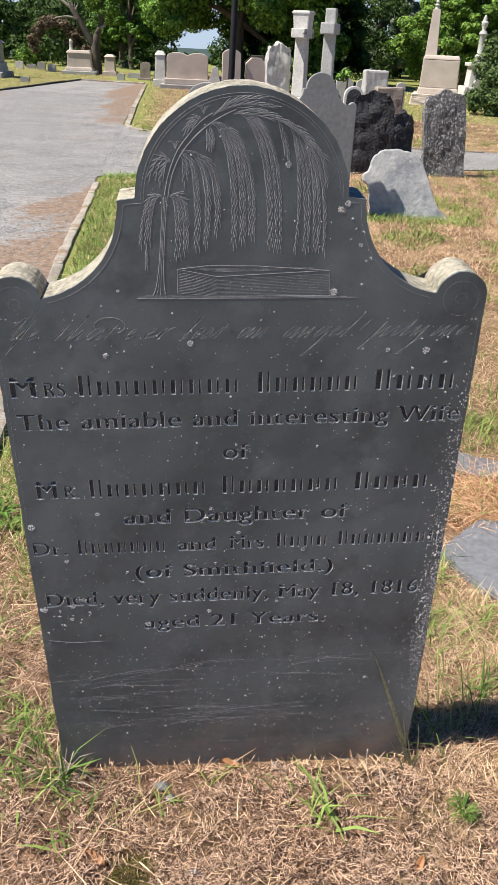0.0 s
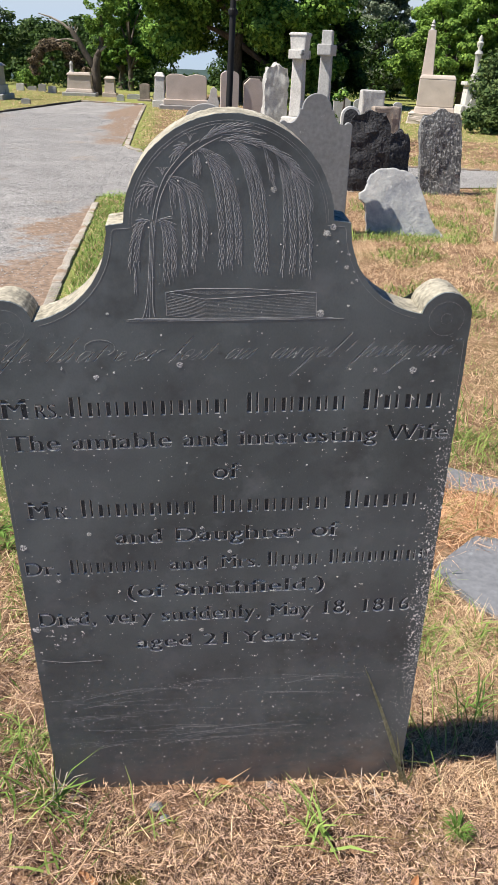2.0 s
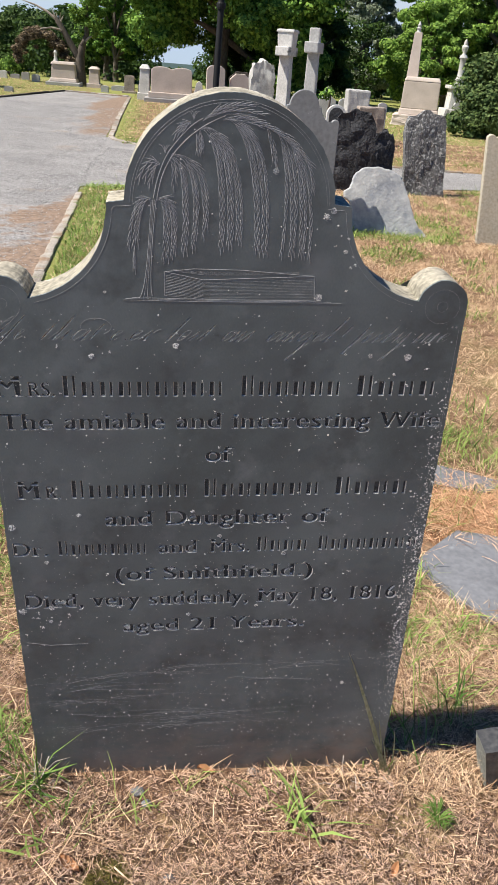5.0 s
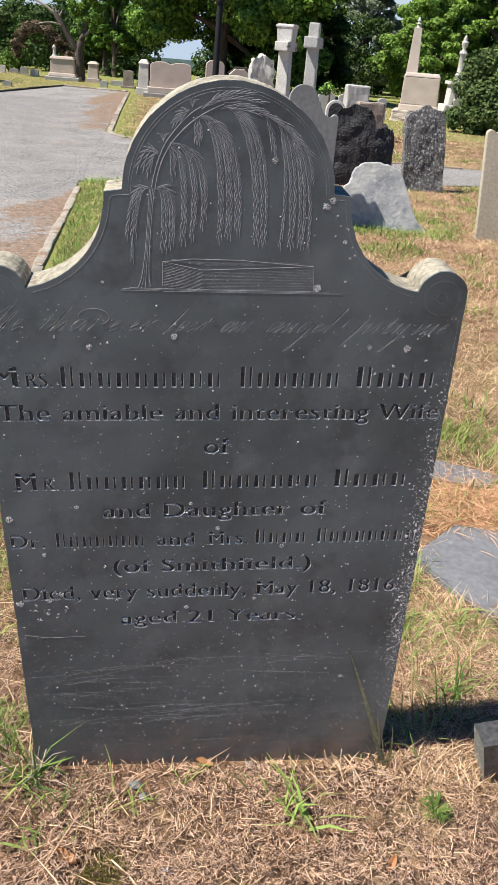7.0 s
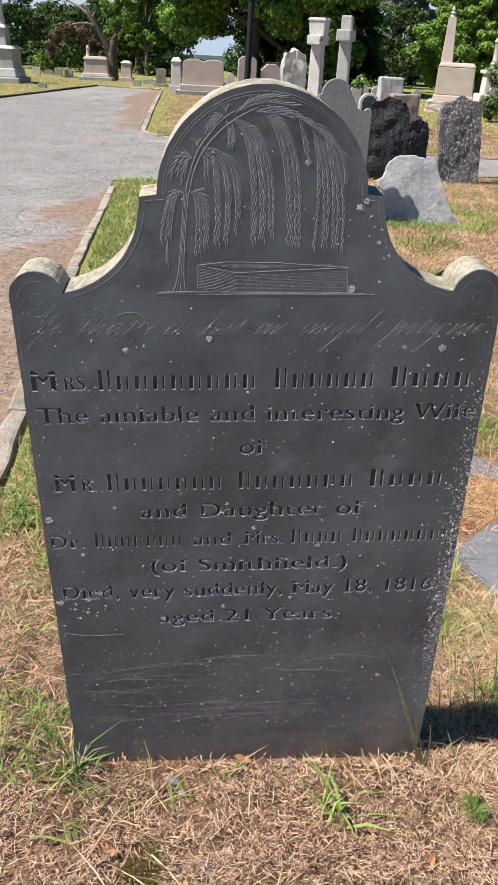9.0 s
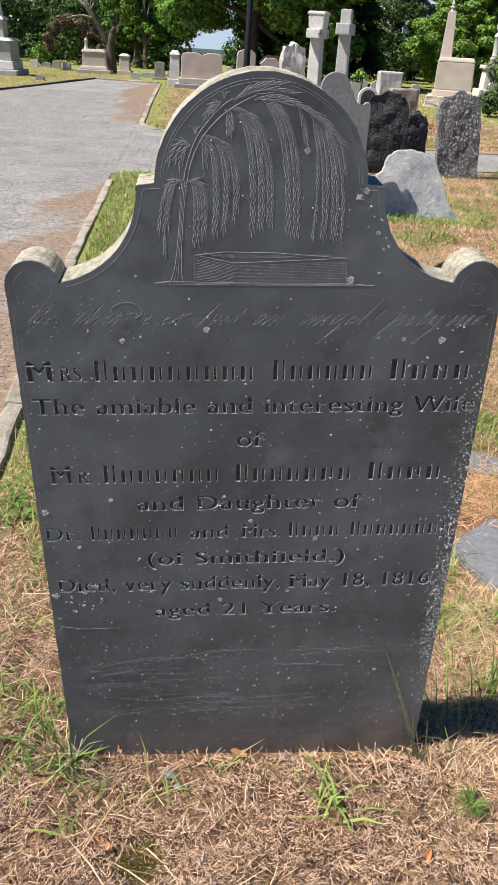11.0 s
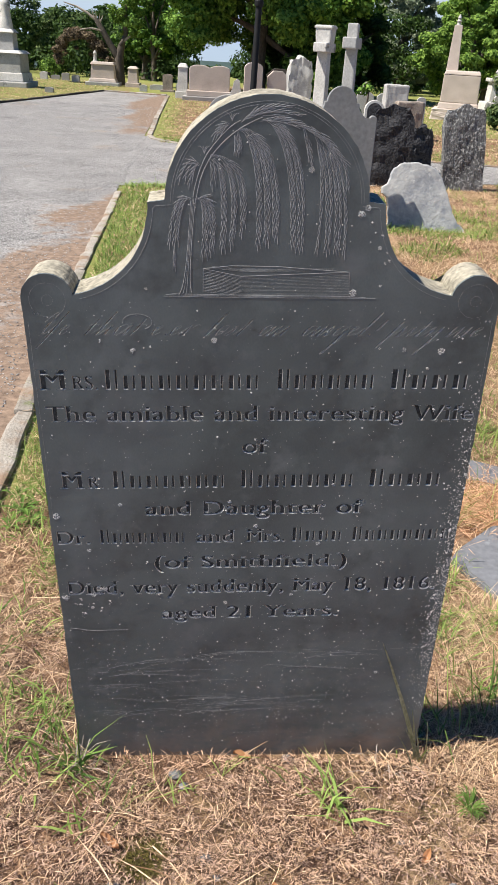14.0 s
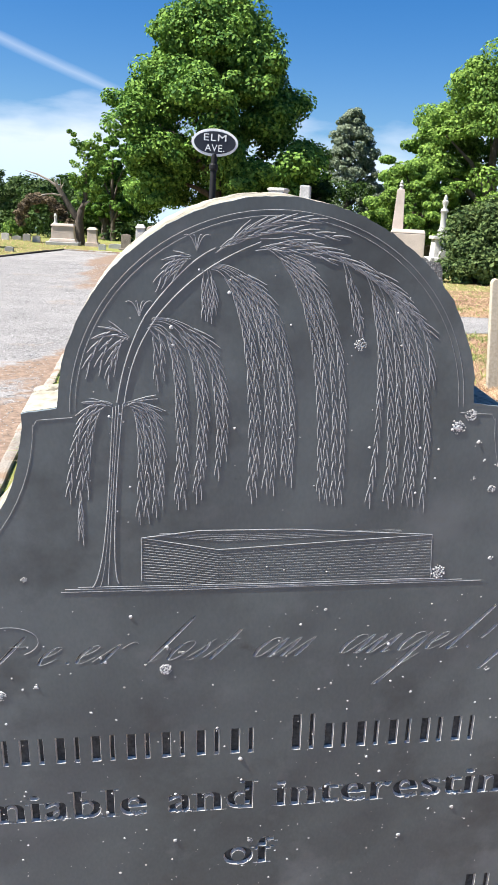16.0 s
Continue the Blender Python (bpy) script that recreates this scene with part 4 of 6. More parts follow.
# ---- lichen on the stone ----
def lichen_blob(verts, faces, rng, u, v, r, lumps):
    for k in range(lumps):
        a, d = rng.uniform(0, 6.28), r * math.sqrt(rng.uniform(0, 1)) if lumps > 1 else 0
        cx, cz, s = u + d * math.cos(a), v + d * math.sin(a), r * (rng.uniform(0.07, 0.20) if lumps > 1 else 1)
        n, b = 6, len(verts)
        verts.append((cx, -CUT - s * rng.uniform(0.2, 0.5) * (1.6 if lumps > 1 else 1), cz))
        for q, (rad, h) in enumerate(((0.7, 0.35), (1.0, 0.0))):
            for i in range(n):
                t = 6.2832 * (i + 0.5 * q) / n
                k2 = rad * s * rng.uniform(0.75, 1.2)
                verts.append((cx + k2 * math.cos(t), -CUT + (0.0002 if h == 0 else -s * h * 0.6), cz + k2 * math.sin(t)))
        for i in range(n):
            j = (i + 1) % n
            faces += [(b, b + 1 + i, b + 1 + j), (b + 1 + i, b + 1 + n + i, b + 1 + j), (b + 1 + j, b + 1 + n + i, b + 1 + n + j)]


def lichens():
    rng = random.Random(3)
    large = ((-0.172, 1.021, 0.0030), (-0.196, 0.924, 0.0055), (-0.074, 0.941, 0.0060), (0.058, 1.188, 0.0050), (0.132, 1.129, 0.0060), (0.140, 1.138, 0.0055), (0.129, 1.016, 0.0075), (0.216, 0.925, 0.0050),
             (0.274, 0.923, 0.0075), (0.162, 1.082, 0.0040), (-0.232, 0.644, 0.0050), (-0.340, 0.622, 0.0085), (-0.048, 0.648, 0.0050), (-0.003, 0.597, 0.0050), (-0.291, 0.549, 0.0045), (-0.341, 0.443, 0.0090),
             (-0.291, 0.449, 0.0070), (-0.270, 0.462, 0.0070), (-0.295, 0.419, 0.0050), (-0.054, 0.425, 0.0050), (-0.162, 0.399, 0.0055), (0.108, 0.557, 0.0055), (0.066, 0.441, 0.0040), (0.243, 0.238, 0.0050))
    for u, v, r in large:
        verts, faces = [], []
        lichen_blob(verts, faces, rng, u, v, r * rng.uniform(0.66, 0.86), 80)
        sheet("lichen", verts, faces, LICHEN, gravestone)
    verts, faces = [], []
    for i in range(4600):
        k = rng.random()
        most = 0.0021
        if k < 0.45:
            v = rng.triangular(0.10, 0.92, 0.42)
            u = 0.352 - abs(rng.gauss(0, 0.0135)) * (1.25 - 0.6 * abs(v - 0.45))
            most = 0.0032
        elif k < 0.78:
            u, v = rng.uniform(-0.345, 0.35), rng.triangular(0.02, 0.55, 0.12)
        else:
            u, v = rng.uniform(-0.345, 0.345), rng.uniform(0.45, 1.0)
        if 0.94 < v and abs(u) > 0.34 or u > 0.3512:
            continue
        lichen_blob(verts, faces, rng, u, v, min(most, 0.00030 + rng.expovariate(2500 if k < 0.45 else 2900)), 1)
    # knobbly colonies of a few millimetres
    for i in range(88):
        u, v = (rng.uniform(-0.34, 0.345), rng.uniform(0.1, 0.99)) if i < 55 else (0.165 + rng.gauss(0, 0.012), rng.uniform(1.02, 1.12)) if i < 67 else (rng.uniform(-0.345, -0.25), rng.uniform(0.38, 0.47)) if i < 80 else (rng.uniform(0.22, 0.33), rng.uniform(0.86, 0.95))
        r = rng.uniform(0.0008, 0.0021)
        if not inside([OUTLINE], np.array([(u + 0.006, v), (u - 0.006, v)])).all():
            continue
        lichen_blob(verts, faces, rng, u, v, r, 1)
        for _ in range(rng.randint(2, 6)):
            lichen_blob(verts, faces, rng, u + rng.gauss(0, r), v + rng.gauss(0, r), r * rng.uniform(0.3, 0.7), 1)
    for i in range(70):
        a, r = rng.uniform(0, 6.28), 0.13 * math.sqrt(rng.random())
        lichen_blob(verts, faces, rng, r * math.cos(a), 1.13 + r * math.sin(a), min(0.0016, 0.0004 + rng.expovariate(2400)), 1)
    tagged(sheet("lichen_specks", verts, faces, LICHEN, gravestone), "scattered pale lichen specks", kind="stuff")


lichens()


# ---- other graves ----
def headstone(x, y, w, h, outline, material, label, depth=0.08, turn=0.0, lean=0.0, tip=0.0, base=None, z=0.0, bevel=0.006, group="headstones"):
    """An upright dressed stone on an optional plinth."""
    ob = thing("headstone", Matrix.Translation((x, y, terrain(x, y) + z)) @ pose(0, 0, 0, 0, 0, turn) @ pose(0, 0, 0, lean, tip, 0), label, "headstone", group)
    rise = 0.0
    if base:
        bw, bd, bh = base
        part("plinth", block(bw, bd, bh + 0.05, 0.012, z0=-0.05), material, ob)
        rise = bh
    bm = prism(outline, depth, bevel, y0=-depth / 2)
    if base:
        bmesh.ops.translate(bm, vec=(0, 0, rise), verts=bm.verts)
        for v in bm.verts:
            v.co.z = max(v.co.z, rise + 0.002)
    part("slab", bm, material, ob)
    return ob


def scaled(points, kx, kz):
    return [(x * kx, z * kz) for x, z in points]


# grey slate with scrolled shoulders behind the foreground stone
headstone(0.676, 6.918, 0, 0, scaled(scroll_outline(8), 0.85, 0.875), GREY_SLATE, "grey slate headstone with round head and scrolled shoulders", 0.06, 2, 0, 0)
# pale broken slab
def broken_slab():
    ob = thing("broken_headstone", pose(1.505, 7.08, 0, -9, 0, -3), "pale blue-grey broken slate slab leaning back in the grass", "headstone", "headstones")
    pts = [(-0.30, -0.08), (-0.31, 0.10), (-0.335, 0.25), (-0.385, 0.285), (-0.395, 0.335), (-0.345, 0.365), (-0.325, 0.44), (-0.30, 0.50), (-0.22, 0.545), (-0.12, 0.55), (0.0, 0.535), (0.07, 0.495), (0.115, 0.44), (0.15, 0.36),
           (0.19, 0.28), (0.24, 0.16), (0.30, 0.07), (0.36, 0.02), (0.38, -0.08)]
    bm = prism(worn(pts, 0.025, 0.007), 0.11, 0.010, y0=-0.055)
    part("slab", bm, LIGHT_SLATE, ob)


broken_slab()


def rough_stone(x, y, w, d, h, material, label, seed, amount=0.03, top=0.4, turn=0, lean=0, name="rough_headstone", tip=0):
    ob = thing(name, Matrix.Translation((x, y, terrain(x, y))) @ pose(0, 0, 0, lean, tip, turn), label, "headstone", "headstones")
    part("stone", rough_slab(w, d, h + 0.06, seed, amount, top), material, ob, smooth=False)
    return ob


rough_stone(1.575, 9.6, 0.47, 0.16, 0.89, BLACK_STONE, "black rough-hewn slate headstone with flaked face", 1, 0.024, 0.40, tip=-3)
rough_stone(2.12, 10.9, 0.30, 0.14, 0.60, BLACK_STONE, "small dark rough fieldstone marker leaning behind a black stone", 2, 0.03, 0.5, 10, 4)
rough_stone(2.43, 9.62, 0.47, 0.13, 0.93, ROUGH_STONE, "dark headstone crusted with pale grey lichen", 3, 0.013, 0.26, tip=-6.5)


def shouldered(w, h):
    s = w / 0.703
    return [(x * s, z - 1.28 + h if z > 0.5 else z) for x, z in scroll_outline(8)]


headstone(2.62, 6.9, 0, 0, shouldered(0.66, 1.16), TAN_STONE, "tan slate headstone with scrolled shoulders and cracked face", 0.07, -3, 0, -5)
headstone(-0.34, 10.0, 0, 0, arch_outline(0.50, 0.865, 0.20), GREY_GRANITE, "dark grey round-headed headstone", 0.10)
arched = headstone(1.76, 13.0, 0, 0, arch_outline(0.30, 0.65, 0.15), MARBLE, "small white marble headstone with dark recessed arch", 0.10, 0, base=(0.42, 0.24, 0.12))
# flat black panel on the face stands for the darkness inside the arch
part("hollow_shade_panel", prism([(x, z + 0.12) for x, z in arch_outline(0.225, 0.612, 0.1125) if z > 0] + [(-0.1125, 0.3), (0.1125, 0.3)], 0.012, 0, y0=-0.064), BLACK_STONE, arched, "black panel standing for the dark inside of the arch")
for bx, by, bw, bd, bh, mt, lb, sd in ((2.53, 16.0, 0.45, 0.30, 0.92, GREY_MARBLE, "grey rock-faced granite block marker", 5), (2.77, 15.75, 0.52, 0.28, 0.66, BROWN_STONE, "brown rock-faced block marker with flat top", 6)):
    ob = thing("block_marker", pose(bx, by, terrain(bx, by), 0, 0, 5), lb, "headstone", "headstones")
    part("stone", rocky_block(bw, bd, bh, sd), mt, ob)
headstone(3.10, 16.4, 0, 0, arch_outline(0.17, 0.72, 0.06), GREY_MARBLE, "narrow grey marble headstone", 0.08)
headstone(2.46, 20.0, 0, 0, [(0.20, -0.1), (0.20, 0.56), (0.05, 0.66), (0.03, 0.72), (0.075, 0.725), (0.075, 0.765), (0.03, 0.77), (0.028, 0.84), (-0.028, 0.84), (-0.03, 0.77), (-0.075, 0.765), (-0.075, 0.725), (-0.03, 0.72), (-0.05, 0.66), (-0.20, 0.56), (-0.20, -0.1)],
          GREY_MARBLE, "grey marble headstone with gabled top and small cross", 0.10)
headstone(0.42, 20.3, 0, 0, [(0.26, -0.1), (0.26, 0.80), (0.30, 0.81), (0.30, 0.86), (0.13, 1.0), (-0.13, 1.0), (-0.30, 0.86), (-0.30, 0.81), (-0.26, 0.80), (-0.26, -0.1)], DARK_STONE_AND_SHADE, "dark granite headstone with a hipped top", 0.22)
headstone(2.95, 20.2, 0, 0, arch_outline(0.38, 0.62, 0.10), GREY_MARBLE, "grey marble headstone with low top", 0.10)


def cross_thing(x, y, h, label, turn, tip, arm_z, arm_w, arm_h, shaft, material, cap=False):
    """A stone cross on a stepped base."""
    ob = thing("stone_cross", Matrix.Translation((x, y, terrain(x, y))) @ pose(0, 0, 0, 0, tip, turn), label, "stone cross", "stone crosses")
    part("step", block(0.9, 0.7, 0.22, 0.02, z0=-0.05), material, ob)
    part("plinth", block(0.6, 0.45, 0.32, 0.02, 0.85, z0=0.17), material, ob)
    part("shaft", block(shaft * 1.18, shaft * 1.1, h - 0.49, 0.018, 0.84, z0=0.49), material, ob)
    arm = block(arm_w, shaft * 1.22, arm_h, 0.015, z0=arm_z - arm_h / 2)
    part("arm", arm, material, ob)
    if cap:
        part("head", block(shaft * 1.30, shaft * 1.3, 0.30, 0.02, 1.18, z0=h - 0.30), material, ob)
        part("cap_moulding", block(shaft * 1.62, shaft * 1.62, 0.035, 0.01, z0=h - 0.05), material, ob)
    return ob


cross_thing(1.04, 14.7, 1.78, "white marble cross with draped shaft and square cap", 68, 0, 1.45, 0.52, 0.14, 0.19, MARBLE, True)
cross_thing(1.345, 13.2, 1.78, "pale grey stone cross seen nearly edge-on", 76, 0, 1.515, 0.62, 0.15, 0.17, GREY_MARBLE)


def drape_stone():
    ob = thing("carved_monument", pose(0.67, 15, 0, 0, 0, 12), "weathered marble monument carved as rough draped rock", "monument")
    part("base", block(0.62, 0.45, 0.3, 0.02, z0=-0.05), MARBLE, ob)
    bm = rough_slab(0.40, 0.26, 1.12, 9, 0.035, 0.3)
    bmesh.ops.translate(bm, vec=(0, 0, 0.25), verts=bm.verts)
    part("carved_rock", bm, GREY_MARBLE, ob, smooth=True)


drape_stone()
headstone(-0.15, 17.0, 0, 0, arch_outline(0.36, 1.02, 0.10), PINK_GRANITE, "pale granite headstone with shaped top", 0.12, 6, base=(0.5, 0.3, 0.12))
headstone(0.33, 17.1, 0, 0, [(0.20, -0.1), (0.20, 0.78), (0.175, 0.80), (0.09, 0.88), (-0.09, 0.88), (-0.175, 0.80), (-0.20, 0.78), (-0.20, -0.1)], PINK_GRANITE,
          "pale granite headstone with chamfered shoulders", 0.14, 6, base=(0.52, 0.32, 0.13))


# family stone with a double arched head
def family_stone():
    ob = thing("family_stone", pose(-1.46, 24.4, terrain(-1.46, 24.4), 0, 0, 2), "wide pinkish granite family stone with twin arched top", "headstone", "headstones")
    part("lower_step", block(1.5, 0.75, 0.16, 0.02, z0=-0.05), GREY_GRANITE, ob)
    part("plinth", block(1.28, 0.5, 0.15, 0.02, z0=0.11), PINK_GRANITE, ob)
    half = [(0.29 + 0.27 * math.cos(radians(a)), 0.83 + 0.085 * math.sin(radians(a))) for a in range(8, 146, 12)]
    pts = [(0.575, 0.26), (0.575, 0.80)] + half + [(0.0, 0.855)] + [(-x, z) for x, z in reversed(half)] + [(-0.575, 0.80), (-0.575, 0.26)]
    part("slab", prism(pts, 0.24, 0.015, y0=-0.12), PINK_GRANITE, ob)


family_stone()


def small_pedestal(x, y, w, h, material, label, top="gable", name="pedestal_monument"):
    ob = thing(name, Matrix.Translation((x, y, terrain(x, y))), label, "monument", "monuments")
    part("base", block(w * 1.35, w * 1.35, h * 0.2 + 0.05, 0.015, z0=-0.05), material, ob)
    part("shaft", block(w, w, h * 0.68, 0.012, 0.86, z0=h * 0.2), material, ob)
    part("cap", block(w * 1.05, w * 1.05, h * 0.12, 0.012, 0.5 if top == "gable" else 0.95, z0=h * 0.88), material, ob)
    return ob


small_pedestal(-2.27, 25.0, 0.30, 0.93, MARBLE, "small pale marble pillar marker with pitched cap")
small_pedestal(-4.46, 30, 0.36, 0.66, PINK_GRANITE, "tapered pinkish granite pillar marker")
headstone(-3.04, 28, 0, 0, arch_outline(0.32, 0.47, 0.05), BROWN_STONE, "small brown flat-topped headstone", 0.12, base=(0.45, 0.3, 0.06))
headstone(-0.66, 23, 0, 0, [(0.16, -0.1), (0.16, 0.30), (0.12, 0.42), (0.10, 0.60), (0.02, 0.66), (-0.06, 0.60), (-0.10, 0.40), (-0.16, 0.28), (-0.16, -0.1)], MARBLE, "small white marble marker with carved top", 0.14)
for hx, hy, hw, hh, mt, lb in ((-8.09, 32, 0.28, 0.26, MARBLE, "small white headstone"), (-7.75, 32.4, 0.34, 0.16, GREY_GRANITE, "low grey block marker"),
                               (-7.28, 32, 0.28, 0.26, GREY_GRANITE, "small grey headstone"), (-6.69, 31, 0.28, 0.24, GREY_MARBLE, "small grey round-topped headstone"),
                               (-3.75, 27.4, 0.24, 0.20, GREY_MARBLE, "tiny grey marker by the lane"), (-5.93, 24, 0.24, 0.14, GREY_GRANITE, "low dark block marker in the grass"),
                               (-3.5, 29.0, 0.5, 0.16, GREY_MARBLE, "low pale marker"), (-2.55, 27.6, 0.34, 0.30, GREY_GRANITE, "small dark headstone")):
    headstone(hx, hy, 0, 0, arch_outline(hw, hh, 0.05), mt, lb + " among far graves", 0.12)


# stepped monument on the far side of the lane
def die_monument():
    ob = thing("die_monument", pose(-5.5, 30, terrain(-5.5, 30), 0, 0, 3), "pale granite die monument on a stepped base with a finial", "monument", "monuments")
    part("base", block(1.15, 0.9, 0.16, 0.02, z0=-0.05), GREY_MARBLE, ob)
    part("plinth", block(0.95, 0.7, 0.12, 0.03, 0.92, z0=0.11), PINK_GRANITE, ob)
    part("die", block(0.82, 0.55, 0.42, 0.012, 0.92, z0=0.23), PINK_GRANITE, ob)
    part("cap", block(0.84, 0.58, 0.09, 0.02, 0.86, z0=0.65), PINK_GRANITE, ob)
    fin = lathe([(0.09, 0.74), (0.06, 0.80), (0.05, 0.95), (0.07, 1.0), (0.03, 1.08)], 10)
    bmesh.ops.translate(fin, vec=(-0.27, 0, 0), verts=fin.verts)
    part("finial", fin, GREY_MARBLE, ob, smooth=True)


die_monument()


def statue_monument():
    """Tall pedestal with a plain standing figure on it."""
    mat = Matrix.Translation((-7.60, 26, terrain(-7.60, 26)))
    ob = thing("statue_pedestal", mat, "pale marble and granite statue pedestal with recessed panel", "monument", "monuments")
    part("base", block(1.35, 1.35, 0.20, 0.03, z0=-0.05), GREY_MARBLE, ob)
    part("plinth", block(1.12, 1.12, 0.24, 0.03, 0.94, z0=0.15), MARBLE, ob)
    part("die", block(0.96, 0.96, 0.52, 0.015, 0.97, z0=0.39), GREY_MARBLE, ob)
    part("cornice", block(1.06, 1.06, 0.08, 0.02, 0.8, z0=0.91), MARBLE, ob)
    part("upper_die", block(0.50, 0.50, 0.46, 0.015, 0.92, z0=0.99), GREY_MARBLE, ob)
    part("upper_cap", block(0.58, 0.58, 0.10, 0.02, 0.7, z0=1.45), MARBLE, ob)
    fig = lathe([(0.19, 1.552), (0.20, 1.60), (0.17, 1.80), (0.13, 2.02), (0.165, 2.18), (0.15, 2.28), (0.06, 2.34), (0.075, 2.42), (0.07, 2.49), (0.03, 2.53)], 14)
    for v in fig.verts:
        v.co += 0.03 * noise.noise_vector(v.co * 9)
        v.co.y *= 0.8
    st = part("statue", fig, MARBLE, None, "", True)
    st.matrix_basis = mat
    tagged(st, "plain weathered white marble standing figure on a pedestal", "statue")


statue_monument()


def obelisk():
    ob = thing("obelisk_monument", pose(5.25, 22.6, terrain(5.25, 22.6), 0, 0, -14), "pinkish granite pedestal with a slender obelisk behind its die", "monument", "monuments")
    part("rough_base", rocky_block(1.36, 1.2, 0.25, 8, 0.03), PINK_GRANITE, ob)
    part("plinth", block(1.06, 0.92, 0.16, 0.03, 0.95, z0=0.25), PINK_GRANITE, ob)
    part("die", block(0.96, 0.82, 0.66, 0.02, 0.97, z0=0.41), PINK_GRANITE, ob)
    part("cap", block(0.95, 0.82, 0.10, 0.03, 0.90, z0=1.07), PINK_GRANITE, ob)
    sh = block(0.30, 0.30, 1.05, 0.008, 0.66, z0=1.16)
    bmesh.ops.translate(sh, vec=(-0.30, 0.15, 0), verts=sh.verts)
    part("shaft", sh, PINK_GRANITE, ob)
    kn = lathe([(0.07, 2.21), (0.05, 2.24), (0.05, 2.28), (0.07, 2.30), (0.035, 2.34), (0.05, 2.37), (0.03, 2.42), (0.01, 2.46)], 10)
    bmesh.ops.translate(kn, vec=(-0.30, 0.15, 0), verts=kn.verts)
    part("finial", kn, GREY_MARBLE, ob, smooth=True)


obelisk()
headstone(6.35, 22.5, 0, 0, arch_outline(0.42, 0.68, 0.12), GREY_MARBLE, "grey headstone beside a monument", 0.12)


def ornate_column():
    ob = thing("ornate_column", pose(7.15, 26, terrain(7.15, 26)), "slim ornate white marble column monument", "monument", "monuments")
    part("base", block(0.9, 0.9, 0.4, 0.03, 0.9, z0=-0.05), MARBLE, ob)
    part("pedestal", block(0.55, 0.55, 0.55, 0.02, 0.92, z0=0.35), MARBLE, ob)
    part("cornice", block(0.66, 0.66, 0.10, 0.02, z0=0.90), MARBLE, ob)
    part("column", lathe([(0.15, 1.0), (0.16, 1.06), (0.12, 1.10), (0.15, 1.16), (0.10, 1.24), (0.09, 1.70), (0.13, 1.76), (0.09, 1.84)], 14), GREY_MARBLE, ob, smooth=True)
    part("urn", lathe([(0.06, 1.84), (0.05, 1.90), (0.09, 1.98), (0.10, 2.06), (0.06, 2.11), (0.07, 2.14), (0.02, 2.26)], 14), MARBLE, ob, smooth=True)


ornate_column()


# ---- things near the foreground stone ----
def ledger(points, h, label):
    ob = thing("ledger_slab", pose(0, 0, 0), label, "grave slab")
    bm = bmesh.new()
    vs = [bm.verts.new((x, y, h)) for x, y in points]
    f = bm.faces.new(vs)
    ext = bmesh.ops.extrude_face_region(bm, geom=[f])
    bmesh.ops.translate(bm, vec=(0, 0, -0.1), verts=[v for v in ext["geom"] if isinstance(v, bmesh.types.BMVert)])
    bmesh.ops.recalc_face_normals(bm, faces=bm.faces)
    bmesh.ops.bevel(bm, geom=[e for e in bm.edges if e.calc_face_angle(0) > 0.9], offset=0.006, segments=2, affect="EDGES")
    part("slab", bm, BLUE_FLAG, ob)


ledger([(0.655, 1.955), (0.80, 1.70), (1.60, 1.52), (1.75, 1.95), (0.83, 2.155), (0.69, 2.01)], 0.022, "flat blue-grey slate slab sunk in dry grass")
ledger([(0.74, 2.47), (1.02, 2.40), (1.10, 2.50), (0.86, 2.62), (0.76, 2.60)], 0.018, "small flat grey slate fragment in dry grass")


def small_block():
    ob = thing("foot_marker", pose(0.634, 1.176, 0, 0, -12.5, 2), "small squared dark slate block with flaked top standing in grass", "marker")
    bm = bmesh.new()
    bmesh.ops.create_cube(bm, size=1)
    for v in bm.verts:
        v.co = Vector(((v.co.x + 0.5) * 0.22, (v.co.y + 0.5) * 0.060, 0.113 if v.co.z > 0 else -0.04))
    bmesh.ops.subdivide_edges(bm, edges=list(bm.edges), cuts=14, use_grid_fill=True)
    for v in bm.verts:
        k = 0.0007 if v.co.z < 0.117 else 0.0016
        v.co += k * (noise.noise_vector(v.co * 60) + 0.5 * noise.noise_vector(v.co * 170))
    bm.normal_update()
    # left side: lichen, plus the sunlight on it painted paler than the front
    for f in bm.faces:
        f.material_index = 1 if f.normal.x < -0.7 else 0
    dark = surf("marker_slate", (0.022, 0.023, 0.025), (0.085, 0.083, 0.080), 10, 90, 0.42, 0.5, 0.003, spots=[((0.20, 0.17, 0.13), 9, 0.60), ((0.16, 0.17, 0.18), 25, 0.60)], spec=0.5)
    side = surf("marker_lit_lichened_side", (0.11, 0.115, 0.10), (0.26, 0.265, 0.235), 25, 160, 0.95, 0.6, 0.003, spots=[((0.50, 0.50, 0.45), 60, 0.60)])
    part("block", bm, [dark, side], ob)


small_block()


